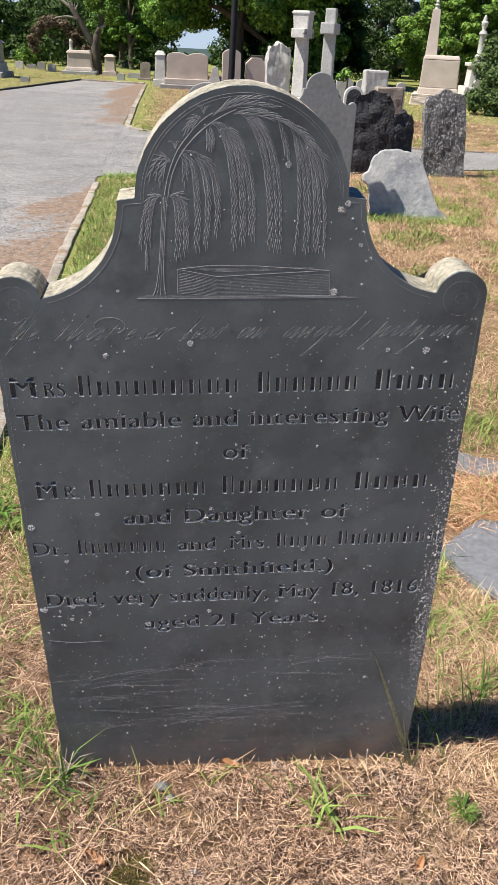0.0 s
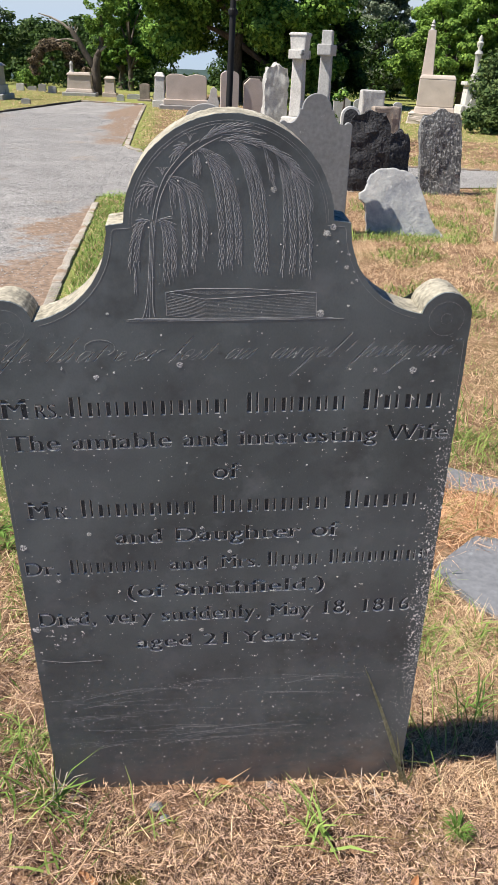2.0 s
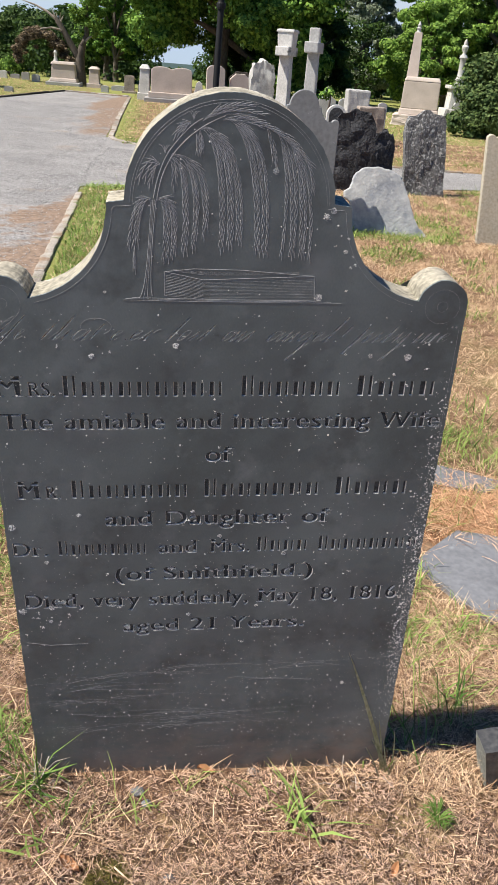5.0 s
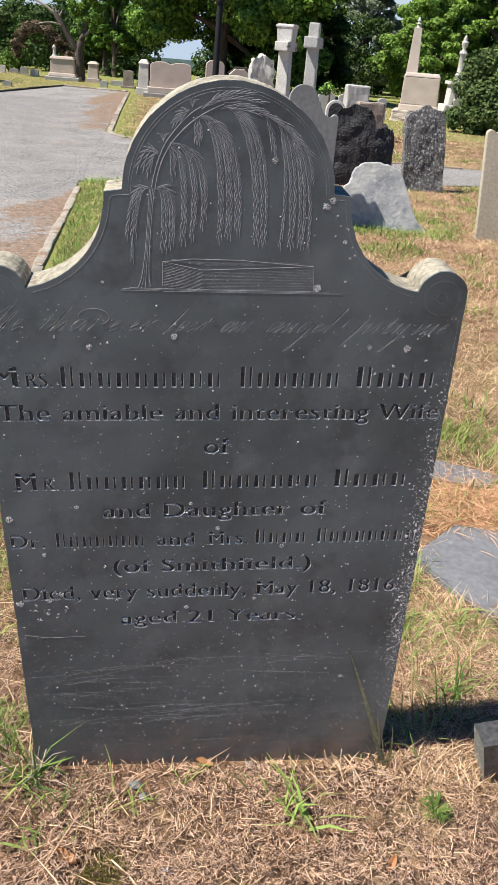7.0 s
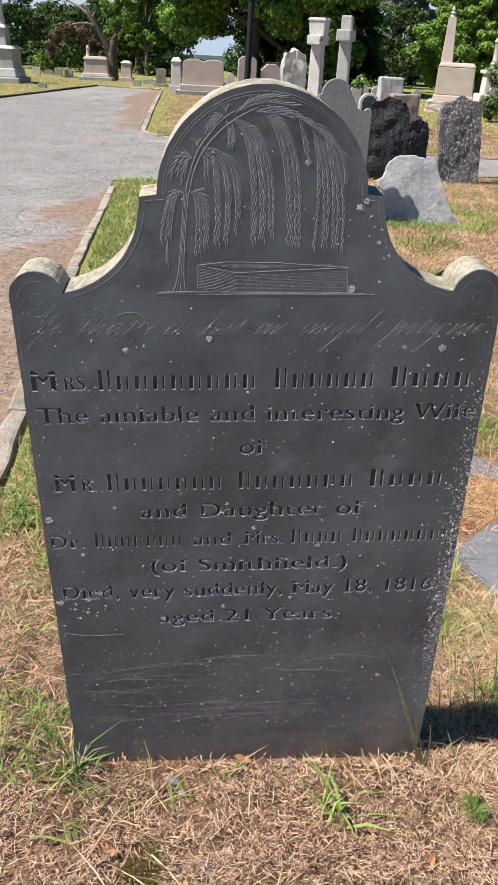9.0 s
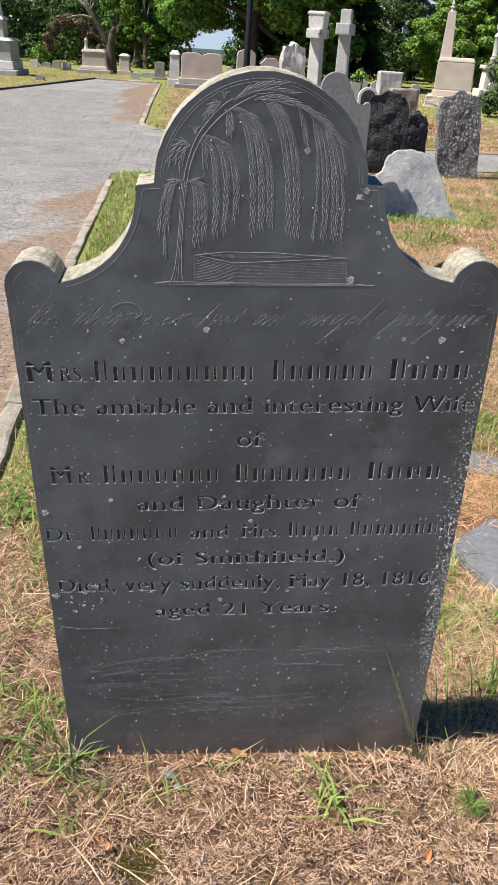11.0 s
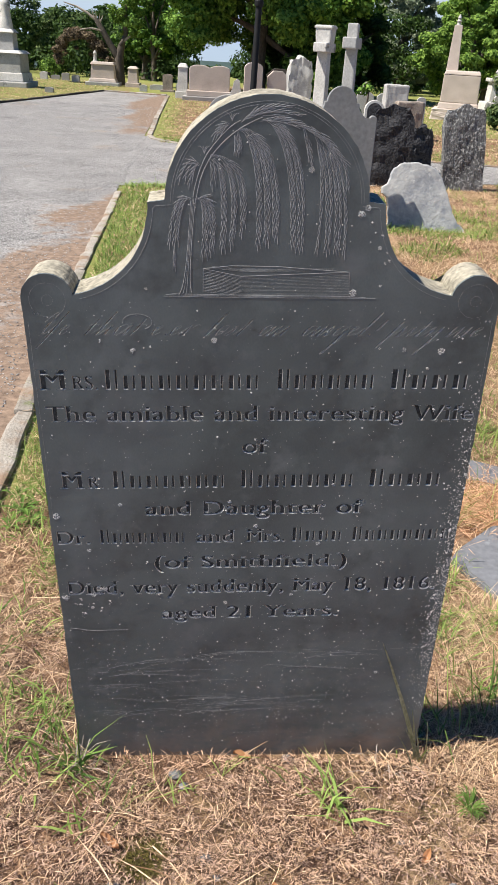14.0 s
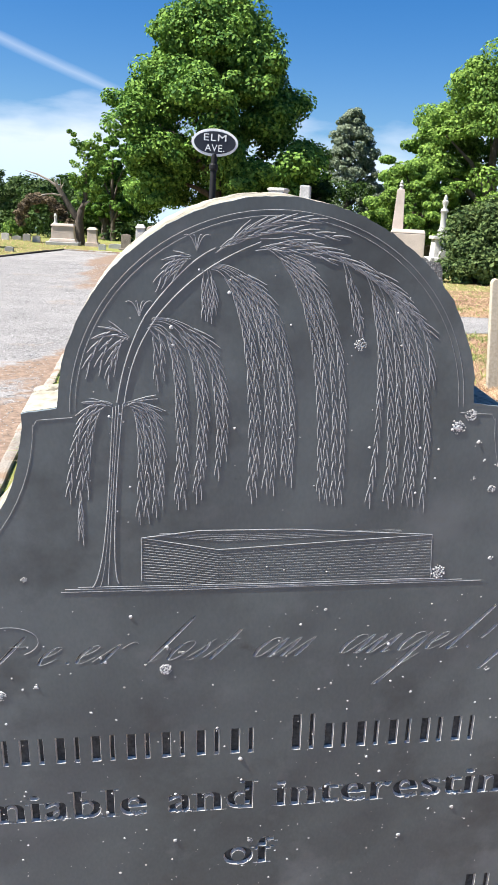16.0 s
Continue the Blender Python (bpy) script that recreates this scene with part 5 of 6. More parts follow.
# ---- street sign ----
def lane_sign():
    ob = thing("lane_sign", pose(-0.11, 11.77, 0, 0, 1.2, 0), "black oval lane sign with white border on an iron pole", "sign")
    part("pole", lathe([(0.075, -0.1), (0.075, 0.3), (0.06, 0.34), (0.045, 0.40), (0.04, 2.02), (0.03, 2.06)], 14), IRON, ob, smooth=True)
    part("collar", lathe([(0.055, 1.86), (0.06, 1.88), (0.06, 1.92), (0.05, 1.94)], 14), IRON, ob)

    def oval(a, b, n=40):
        return [(a * math.cos(2 * math.pi * i / n), 2.205 + b * math.sin(2 * math.pi * i / n)) for i in range(n)]

    plate = part("plate", prism(oval(0.312, 0.175), 0.03, 0.004, y0=-0.015), SIGN_WHITE, ob, "white oval border")
    part("field", prism(oval(0.278, 0.142), 0.006, 0, y0=-0.020), SIGN_BLACK, plate)
    bm = bmesh.new()
    for word, z, w in (("ELM", 2.225, 0.30), ("AVE.", 2.095, 0.26)):
        polys = glyph_polys(word, 0.125)
        lo, hi = min(x for p in polys for x, y in p), max(x for p in polys for x, y in p)
        cu = bpy.data.curves.new("word", "CURVE")
        cu.dimensions, cu.fill_mode, cu.extrude = "2D", "BOTH", 0.003
        for p in polys:
            sp = cu.splines.new("POLY")
            sp.points.add(len(p) - 1)
            for q, (x, y) in zip(sp.points, p):
                q.co = ((x - (lo + hi) / 2) * w / (hi - lo), y, 0, 1)
            sp.use_cyclic_u = True
        tmp = bpy.data.objects.new("word", cu)
        scene.collection.objects.link(tmp)
        dg = bpy.context.evaluated_depsgraph_get()
        me = bpy.data.meshes.new_from_object(tmp.evaluated_get(dg))
        bpy.data.objects.remove(tmp)
        me.transform(Matrix.Translation((0, -0.023, z)) @ pose(0, 0, 0, 90, 0, 0))
        bm.from_mesh(me)
    part("lettering", bm, SIGN_WHITE, plate, "white painted lettering")


lane_sign()


# ---- trees ----
def leaves(rng, clumps, per, size, squash=0.7):
    """Verts and faces of many small leaves gathered in clumps of (centre, radius)."""
    n = len(clumps) * per
    cen = np.repeat(np.array([c for c, r in clumps], float), per, 0)
    rad = np.repeat(np.array([r for c, r in clumps], float), per)
    d = rng.normal(size=(n, 3))
    d /= np.linalg.norm(d, axis=1)[:, None]
    rr = rad * rng.uniform(0.35, 1.0, n) ** 0.4
    pos = cen + d * rr[:, None] * np.array([1, 1, squash])
    nrm = d * 0.9 + rng.normal(size=(n, 3)) * 0.45 + np.array([0, 0, 0.55])
    nrm /= np.linalg.norm(nrm, axis=1)[:, None]
    a = np.cross(nrm, rng.normal(size=(n, 3)))
    a /= np.linalg.norm(a, axis=1)[:, None]
    b = np.cross(nrm, a)
    s = (size * rng.uniform(0.6, 1.3, n))[:, None]
    v = np.stack([pos - a * s * 0.5, pos + b * s * 0.36 + nrm * s * 0.08, pos + a * s * 0.6, pos - b * s * 0.36 + nrm * s * 0.08], 1).reshape(-1, 3)
    f = np.arange(n * 4).reshape(-1, 4)
    return v, f


def leaf_mesh(name, v, f, material, parent):
    me = bpy.data.meshes.new(name)
    me.vertices.add(len(v)), me.loops.add(f.size), me.polygons.add(len(f))
    me.vertices.foreach_set("co", v.astype(np.float32).ravel())
    me.loops.foreach_set("vertex_index", f.astype(np.int32).ravel())
    k = f.shape[1]
    me.polygons.foreach_set("loop_start", np.arange(0, f.size, k, dtype=np.int32))
    me.polygons.foreach_set("loop_total", np.full(len(f), k, dtype=np.int32))
    me.materials.append(material)
    me.update(calc_edges=True)
    ob = new(name, me)
    ob.parent = parent
    return ob


def tree(x, y, height, spread, low, seed, material, label, clumps=90, per=110, leaf=0.16, trunk=0.28, cone=False, lumps=30, squash=0.62, skirt=0.0):
    """Trunk, limbs and an uneven crown of leaf clumps from low to height."""
    rng = np.random.default_rng(seed)
    rnd = random.Random(seed)
    z0 = terrain(x, y)
    ob = thing("tree", Matrix.Translation((x, y, z0)), label, "tree", "trees")
    top = height * 0.75
    tp = [(0, 0, -0.3)] + [(rnd.uniform(-.1, .1) * spread * 0.2, rnd.uniform(-.1, .1) * spread * 0.2, top * i / 6) for i in range(1, 7)]
    part("trunk", tube(tp, [trunk * 1.35] + [trunk * (1.1 - 0.15 * i) for i in range(1, 7)], 10), BARK, ob, smooth=True)
    cl, big = [], []
    hz = height - low
    for i in range(lumps):
        a, u = i * 2.39996 + rng.uniform(-0.4, 0.4), (i + 0.5) / lumps
        w = (1 - u) ** 0.8 if cone else math.sin(math.pi * min(1, (0.16 + 0.80 * u)) ** 0.85) ** 0.6
        r = spread * w * rng.uniform(0.58, 0.88) * (0.94 + 0.25 * noise.noise(Vector((math.cos(a) * 1.4, math.sin(a) * 1.4, u * 3 + seed))))
        drop = skirt * max(math.cos(a + 0.2), -0.62 * math.cos(a + 0.2)) * (1 - u)
        big.append((np.array([r * math.cos(a), r * math.sin(a), low + (hz - 0.22 * spread) * u - drop]), (0.17 if cone else 0.36) * spread * rng.uniform(0.8, 1.15) * (1 - 0.25 * u)))
    for i in range(clumps):
        c, br = big[i % lumps]
        d = rng.normal(size=3) + np.array([c[0], c[1], 0]) * (0.45 / spread) + np.array([0, 0, 0.45])
        d /= np.linalg.norm(d)
        cl.append((c + d * br * rng.uniform(0.45, 1.0) * np.array([1, 1, 0.75]), (0.10 if cone else 0.165) * spread * rng.uniform(0.6, 1.2)))
    for i in range(7):
        c, r = cl[i * len(cl) // 7]
        st = min(top * 0.95, max(low * 0.7, c[2] * 0.5))
        mid = (c[0] * 0.45, c[1] * 0.45, st + (c[2] - st) * 0.6)
        part("limb", tube([(0, 0, st), mid, tuple(c)], [trunk * 0.45, trunk * 0.28, trunk * 0.08], 7), BARK, ob, smooth=True)
    v, f = leaves(rng, cl, per, leaf, squash)
    leaf_mesh("crown", v, f, material, ob)
    return ob


def bush(x, y, w, h, seed, material, label, n=40, per=140, leaf=0.10):
    rng = np.random.default_rng(seed)
    ob = thing("bush", Matrix.Translation((x, y, terrain(x, y))), label, "bush", "bushes")
    cl = []
    for i in range(n):
        a, u = rng.uniform(0, 2 * math.pi), rng.uniform(0, 1)
        r = w / 2 * math.sqrt(rng.uniform(0.1, 1)) * math.sqrt(max(0.05, 1 - (u - 0.25) ** 2 / 0.62))
        cl.append((np.array([r * math.cos(a), r * math.sin(a), h * (0.12 + 0.76 * u)]), w * rng.uniform(0.12, 0.2)))
    for i in range(5):
        c, r = cl[i]
        part("stem", tube([(0, 0, -0.1), tuple(c * 0.5), tuple(c)], [0.04, 0.03, 0.01], 6), BARK, ob)
    v, f = leaves(rng, cl, per, leaf, 0.9)
    v[:, 2] = np.maximum(v[:, 2], 0.03)
    leaf_mesh("foliage", v, f, material, ob)


tree(-0.15, 30, 8.4, 3.75, 2.75, 11, MAPLE, "large spreading green maple in full leaf", 540, 330, 0.125, 0.27, lumps=54, skirt=2.6)
tree(11.2, 34, 8.3, 3.9, 0.9, 12, BRIGHT_LEAF, "broad bright green maple in full leaf", 300, 280, 0.13, 0.3)
tree(9.4, 36, 6.4, 2.3, 0.6, 23, BRIGHT_LEAF, "green tree filling in beside a broad maple", 150, 260, 0.13, 0.2)
tree(7.9, 33, 3.9, 2.0, 0.5, 13, BRIGHT_LEAF, "young bright green tree behind the graves", 130, 220, 0.12, 0.16)
tree(14.5, 36, 9.5, 4.5, 0.8, 14, MAPLE, "large green tree behind the graves", 110, 110, 0.2, 0.3)
tree(6.6, 42, 7.2, 3.1, 0.3, 15, CONIFER, "tall grey-green conifer far behind", 330, 120, 0.13, 0.2, True, lumps=80)
tree(-4.5, 36, 4.5, 1.15, 1.15, 24, MAPLE, "leafy young maple beyond the lane", 110, 190, 0.12, 0.11)
tree(-5.1, 38, 3.6, 1.5, 0.8, 17, MAPLE, "green tree beyond the lane", 90, 200, 0.14, 0.18)
tree(-9.8, 44, 2.9, 2.6, 0.6, 18, MID_LEAF, "dark green tree at the edge of the cemetery", 90, 200, 0.14, 0.2)
tree(-14.2, 44, 5.2, 3.0, 0.6, 19, MID_LEAF, "dark green tree at the edge of the cemetery", 90, 200, 0.14, 0.2)
tree(-6.6, 45, 2.6, 2.2, 0.3, 20, MID_LEAF, "dark green tree at the edge of the cemetery", 90, 200, 0.14, 0.18)
# two added dark-leaved trees stand for the shaded underside of the maple
tree(3.1, 32.0, 3.7, 1.9, 0.3, 21, DARK_LEAF, "dark-leaved tree added for the shade below the maple", 90, 200, 0.14, 0.2)
tree(1.3, 32.6, 3.5, 1.7, 0.4, 22, DARK_LEAF, "dark-leaved tree added for the shade below the maple", 90, 200, 0.14, 0.2)
bush(6.7, 20, 2.1, 2.0, 31, MID_LEAF, "dense dark green shrub beside the graves", 60, 260, 0.09)
bush(6.30, 19.6, 1.7, 1.05, 36, MID_LEAF, "low dense green shrub beside the graves", 46, 240, 0.085)
bush(7.9, 21.5, 2.0, 1.5, 32, MID_LEAF, "dense dark green shrub beside the graves", 40, 200, 0.09)
bush(0.93, 15.6, 0.45, 1.15, 34, BRIGHT_LEAF, "thin yellow-green shrub between monuments", 22, 60, 0.05)
bush(1.75, 14.2, 0.4, 1.1, 35, MAPLE, "thin green shrub behind a stone cross", 16, 50, 0.05)
bush(-8.1, 33.5, 0.9, 0.8, 33, BRIGHT_LEAF, "small bright green shrub by the far graves", 18, 90, 0.08)


def storm_tree():
    """A leafy trunk with one limb torn off short, its branches hanging with dead leaves."""
    x, y = -5.10, 31
    ob = thing("broken_tree", Matrix.Translation((x, y, terrain(x, y))) @ Matrix.Scale(0.80, 4), "storm-broken tree with a pale torn limb and hanging dead leaves", "tree", "trees")
    part("trunk", tube([(0.02, 0, -0.2), (0, 0, 0.5), (-0.02, 0, 1.15), (0.10, 0, 1.55), (0.27, 0.05, 2.0), (0.32, 0.1, 3.2)], [0.27, 0.22, 0.20, 0.15, 0.12, 0.04], 10), BARK, ob, smooth=True)
    part("side_limb", tube([(0.2, 0, 1.75), (0.38, -0.05, 1.9), (0.52, -0.05, 1.98)], [0.06, 0.05, 0.03], 7), DEADWOOD, ob, smooth=True)
    part("torn_limb", tube([(-0.03, 0, 1.05), (-0.40, -0.05, 1.62), (-0.68, -0.08, 2.10), (-0.88, -0.1, 2.42), (-1.02, -0.1, 2.66)], [0.16, 0.14, 0.125, 0.11, 0.055], 9), BARK, ob, "torn limb", smooth=True)
    for tip in ((-1.16, -0.1, 2.98), (-0.98, -0.14, 2.86), (-0.80, -0.06, 2.80), (-0.66, -0.1, 2.72)):
        part("splinter", tube([(-0.90 + 0.3 * (tip[0] + 0.95), -0.1, 2.42), tip], [0.05, 0.008], 5), DEADWOOD, ob)
    part("torn_branch", tube([(-0.72, -0.15, 2.12), (-1.15, -0.3, 2.20), (-1.60, -0.4, 2.12), (-2.1, -0.45, 1.80)], [0.045, 0.04, 0.032, 0.012], 7), DEADWOOD, ob, "pale torn branch", smooth=True)
    part("torn_branch", tube([(-0.98, -0.1, 2.52), (-1.35, -0.1, 2.80), (-1.85, 0, 3.02), (-2.40, 0, 3.16)], [0.06, 0.05, 0.04, 0.015], 7), DEADWOOD, ob, "pale torn branch", smooth=True)
    rng = np.random.default_rng(41)
    arch = bezier([(-2.75, 1.05), (-2.60, 2.55), (-1.10, 2.45), (-0.55, 1.05)], 40)
    cl = []
    for i in range(125):
        px, pz = arch[rng.integers(0, 41)]
        cl.append((np.array([px + rng.normal(0, 0.10), rng.uniform(-0.55, 0.35), pz - abs(rng.normal(0, 0.20))]), rng.uniform(0.10, 0.24)))
    v, f = leaves(rng, cl, 110, 0.085)
    leaf_mesh("dead_foliage", v, f, DEAD_LEAF, ob)
    cl = [(np.array([0.38 + rng.uniform(-0.5, 0.5) * (1.2 + 0.3 * k / 44), rng.uniform(-0.4, 0.4), 2.1 + 2.3 * k / 44 + rng.uniform(-0.2, 0.2)]), rng.uniform(0.12, 0.28)) for k in range(54)]
    v, f = leaves(rng, cl, 110, 0.10)
    leaf_mesh("crown", v, f, BRIGHT_LEAF, ob)


storm_tree()


def far_woods():
    """A long band of woods below the horizon all round the hill."""
    rng = np.random.default_rng(51)
    cl = []
    for i in range(620):
        a = rng.uniform(radians(20), radians(160))
        r = rng.uniform(52, 75)
        x, y = r * math.cos(a), r * math.sin(a)
        gap = abs(math.degrees(a) - 92.9) < 2.6
        h = 0.35 if gap else 3.2
        cl.append((np.array([x, y, terrain(x, y) + rng.uniform(0.0, h)]), rng.uniform(0.8, 1.5) * (0.55 if gap else 1)))
    v, f = leaves(rng, cl, 60, 0.42)
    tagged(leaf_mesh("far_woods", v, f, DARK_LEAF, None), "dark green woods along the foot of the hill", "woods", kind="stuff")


far_woods()


def wood_edge():
    """Undergrowth that closes the view under the trees."""
    rng = np.random.default_rng(52)
    cl = []
    for i in range(430):
        y = rng.uniform(36, 47)
        x = rng.uniform(-0.52, 0.50) * y
        u = (x - 0.03) / y
        if -0.088 < u < -0.030:
            continue
        cl.append((np.array([x, y, terrain(x, y) + rng.uniform(0.0, 2.3 if u < 0.02 else 2.9)]), rng.uniform(0.5, 0.95)))
    v, f = leaves(rng, cl, 230, 0.15)
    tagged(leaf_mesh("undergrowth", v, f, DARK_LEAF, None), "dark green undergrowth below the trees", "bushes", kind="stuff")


wood_edge()


def far_hill():
    verts, faces = [], []
    n = 60
    for i in range(n + 1):
        a = radians(30 + 120 * i / n)
        h = 3.0 + 2.2 * noise.noise(Vector((i * 0.21, 0, 3)))
        for r, z in ((420, -30), (470, -6.6 + h * 0.7), (620, -9.5 + h), (800, -50)):
            verts.append((r * math.cos(a), r * math.sin(a), z))
    for i in range(n):
        for k in range(3):
            q = i * 4 + k
            faces.append((q, q + 4, q + 5, q + 1))
    tagged(sheet("backdrop", verts, faces, surf("hazy_hill", (0.035, 0.06, 0.055), (0.055, 0.085, 0.08), 0.05, 0.4, 0.95, 0), smooth=True), "hazy blue-green wooded hill in the distance", "hill", kind="structure")


far_hill()


# ---- grass, straw and gravel chips ----
BRIGHT_GRASS = leafy("bright_grass", (0.14, 0.235, 0.05), (0.33, 0.45, 0.125), 0.35)
WEED_LEAF = leafy("weed_leaf", (0.07, 0.14, 0.03), (0.20, 0.32, 0.07), 0.3)

def mound(x, y):
    """Height of the little humps of litter and soil before the gravestone."""
    k = max(0.0, min(1.0, (x + 0.78) / 0.1, (1.02 - x) / 0.1, (y - 0.45) / 0.08, (1.62 - y) / 0.1))
    if -0.33 < x < 0.47 and y > 1.10:
        k *= max(0.0, min(1.0, (1.20 + 0.07 * (x - 0.07) - y) / 0.09)) if y < 1.25 else 0.6
    h = 0.5 + 0.55 * noise.noise(Vector((x * 13, y * 13, 2))) + 0.55 * noise.noise(Vector((x * 34, y * 34, 6)))
    return 0.015 * k * max(0.0, h)


def soil_bed():
    nx, ny = 260, 170
    verts = []
    for j in range(ny + 1):
        for i in range(nx + 1):
            x, y = -0.80 + 1.84 * i / nx, 0.43 + 1.21 * j / ny
            k = min(i, nx - i, j, ny - j)
            verts.append((x, y, terrain(x, y) + mound(x, y) * 0.85 + 0.002 * noise.noise(Vector((x * 110, y * 110, 0))) - (0.004 if k < 4 else -0.0005)))
    faces = [(j * (nx + 1) + i, j * (nx + 1) + i + 1, (j + 1) * (nx + 1) + i + 1, (j + 1) * (nx + 1) + i) for j in range(ny) for i in range(nx)]
    tagged(sheet("soil_bed", verts, faces, SOIL, smooth=True), "bare reddish-brown soil in small humps before the gravestone", "soil", kind="structure")


soil_bed()


def blades(name, material, n, place, length, width, lie, seed, label, category="grass"):
    """Many narrow bent blades. place(rng, n) gives x, y; lie: 0 upright to 1 lying flat."""
    rng = np.random.default_rng(seed)
    xy = place(rng, n)
    n = len(xy)
    z = np.array([terrain(x, y) + mound(x, y) for x, y in xy])
    base = np.column_stack([xy, z + 0.001])
    a = rng.uniform(0, 2 * math.pi, n)
    ln = length * rng.lognormal(0, 0.38, n)
    t = np.clip(rng.normal(lie, 0.16, n), 0.03, 0.985)
    up, out = ln * (1 - t), ln * np.sqrt(np.clip(1 - (1 - t) ** 2, 0, 1))
    d = np.column_stack([np.cos(a), np.sin(a), np.zeros(n)])
    s = np.column_stack([-np.sin(a), np.cos(a), rng.uniform(-0.5, 0.5, n)]) * (width * rng.uniform(0.6, 1.4, n))[:, None] / 2
    lift = np.zeros((n, 3))
    lift[:, 2] = rng.uniform(0.0, 0.016, n) * (t > 0.6)
    base = base + lift
    mid = base + d * (out * 0.45)[:, None]
    mid[:, 2] += up * 0.62
    tip = base + d * out[:, None] + np.column_stack([rng.normal(0, 0.1, n), rng.normal(0, 0.1, n), np.zeros(n)]) * ln[:, None]
    tip[:, 2] += up * rng.uniform(0.75, 1.0, n)
    v = np.stack([base - s, base + s, mid + s * 0.85, mid - s * 0.85, tip], 1).reshape(-1, 3)
    k = np.arange(n)[:, None] * 5
    f = np.concatenate([k + [0, 1, 2], k + [0, 2, 3], k + [3, 2, 4]], 1).reshape(-1, 3)
    return tagged(leaf_mesh(name, v, f, material, None), label, category, kind="stuff")


def field(x, y, sc, off):
    return noise.noise(Vector((x * sc + off, y * sc, off * 0.7)))


STONE_X0, STONE_X1 = -0.28, 0.42


def open_turf(x, y, gap=0.06):
    """True where grass can grow: off the lane, the path and the slabs."""
    if x < kerb_x(y) + gap:
        return False
    if 8.5 < y < 13.6:
        front = 8.45 + max(0.0, x + 1.6) * 0.36 if x < 4 else 10.5
        back = 13.6 if x < -1.5 else 12.7 - 0.12 * (x + 1.2)
        if front < y < back:
            return False
    if STONE_X0 - 0.01 < x < STONE_X1 and 1.19 + 0.07 * (x - 0.07) < y < 1.30 + 0.07 * (x - 0.07):
        return False
    if 0.70 < x < 1.7 and 1.76 - 0.2 * (x - 0.8) < y < 2.12 - 0.19 * (x - 0.83):
        return False
    if 0.78 < x < 1.04 and 2.45 < y < 2.58:
        return False
    return True


def scatter(y0, y1, left, right, keep, power=1.0):
    """Places between y0 and y1 within the wedge that opens ahead, thinned by keep(x, y)."""
    def place(rng, n):
        out = []
        while len(out) < n:
            y = y0 + (y1 - y0) * rng.random() ** power
            x = rng.uniform(left - 0.40 * y, right + 0.40 * y)
            if open_turf(x, y) and rng.random() < keep(x, y):
                out.append((x, y))
        return np.array(out)
    return place


def green_share(x, y):
    g = 0.5 + 0.9 * field(x, y, 1.7, 3.0) + 0.6 * field(x, y, 6.0, 8.0)
    g = max(0.0, g - 0.55)
    if y > 2.2:
        g += 0.7 * max(0.0, 1 - (x - kerb_x(y)) / 0.7)
    if 6.7 < y < 7.1 and 1.0 < x < 2.1:
        g += 0.6
    return min(1.0, g)


def tuft(x, y):
    return max(0.0, field(x, y, 7.0, 5.0) + 0.15) ** 1.3 * 1.6


def littered(x, y):
    return (math.hypot(x + 0.115, y - 0.955) > 0.045) * max(0.0, min(1.0, 0.22 + 1.3 * field(x, y, 8, 1) + 0.9 * field(x, y, 26, 2) + 32 * mound(x, y)))


blades("leaf_litter", MOULD, 52000, scatter(0.60, 1.75, -0.45, 0.45, lambda x, y: 0.25 + 0.75 * littered(x, y)), 0.0125, 0.0014, 0.93, 60, "broken brown straw and leaf scraps on the soil", "straw")
blades("straw_litter", LITTER, 40000, scatter(0.62, 1.75, -0.45, 0.45, littered), 0.018, 0.00115, 0.94, 61, "dry straw and needles lying on brown soil", "straw")
blades("straw_litter", STRAW, 3800, scatter(0.62, 1.75, -0.45, 0.45, littered), 0.028, 0.0013, 0.95, 59, "pale straw lying on brown litter", "straw")
blades("dry_grass", STRAW, 8500, scatter(0.9, 1.9, -0.45, 0.45, lambda x, y: min(1.0, tuft(x, y) * (0.3 + 1.2 * max(0, y - 1.0)) + (0.45 if y > 1.25 else 0.0)) * (0.0 if -0.31 < x < 0.44 and 1.08 < y < 1.22 else 1.0)), 0.040, 0.0013, 0.70, 62, "short dry grass round the gravestone")
blades("green_grass", GREEN_BLADE, 800, scatter(0.65, 1.9, -0.45, 0.45, lambda x, y: green_share(x, y) * tuft(x, y)), 0.055, 0.0024, 0.35, 63, "thin green grass tufts round the gravestone")
blades("dry_grass", STRAW, 72000, scatter(1.7, 4.8, -0.3, 0.3, lambda x, y: 1 - 0.6 * green_share(x, y)), 0.036, 0.0017, 0.66, 64, "matted dry grass between the graves")
blades("green_grass", GREEN_BLADE, 8500, scatter(1.6, 4.8, -0.3, 0.3, lambda x, y: green_share(x, y)), 0.060, 0.0026, 0.42, 65, "green grass growing through dry turf")
blades("dry_grass", STRAW, 105000, scatter(4.6, 13.5, -0.2, 0.2, lambda x, y: 1 - 0.6 * green_share(x, y)), 0.038, 0.0030, 0.58, 66, "sunburnt grass between the graves")
blades("green_grass", GREEN_BLADE, 14000, scatter(4.6, 13.5, -0.2, 0.2, lambda x, y: green_share(x, y)), 0.065, 0.0055, 0.45, 67, "green grass along the kerb and round the stones")
blades("dry_grass", STRAW, 42000, scatter(12.5, 31, -0.2, 0.2, lambda x, y: 1 - 0.5 * green_share(x, y)), 0.055, 0.0075, 0.68, 68, "sunburnt lawn among far graves")
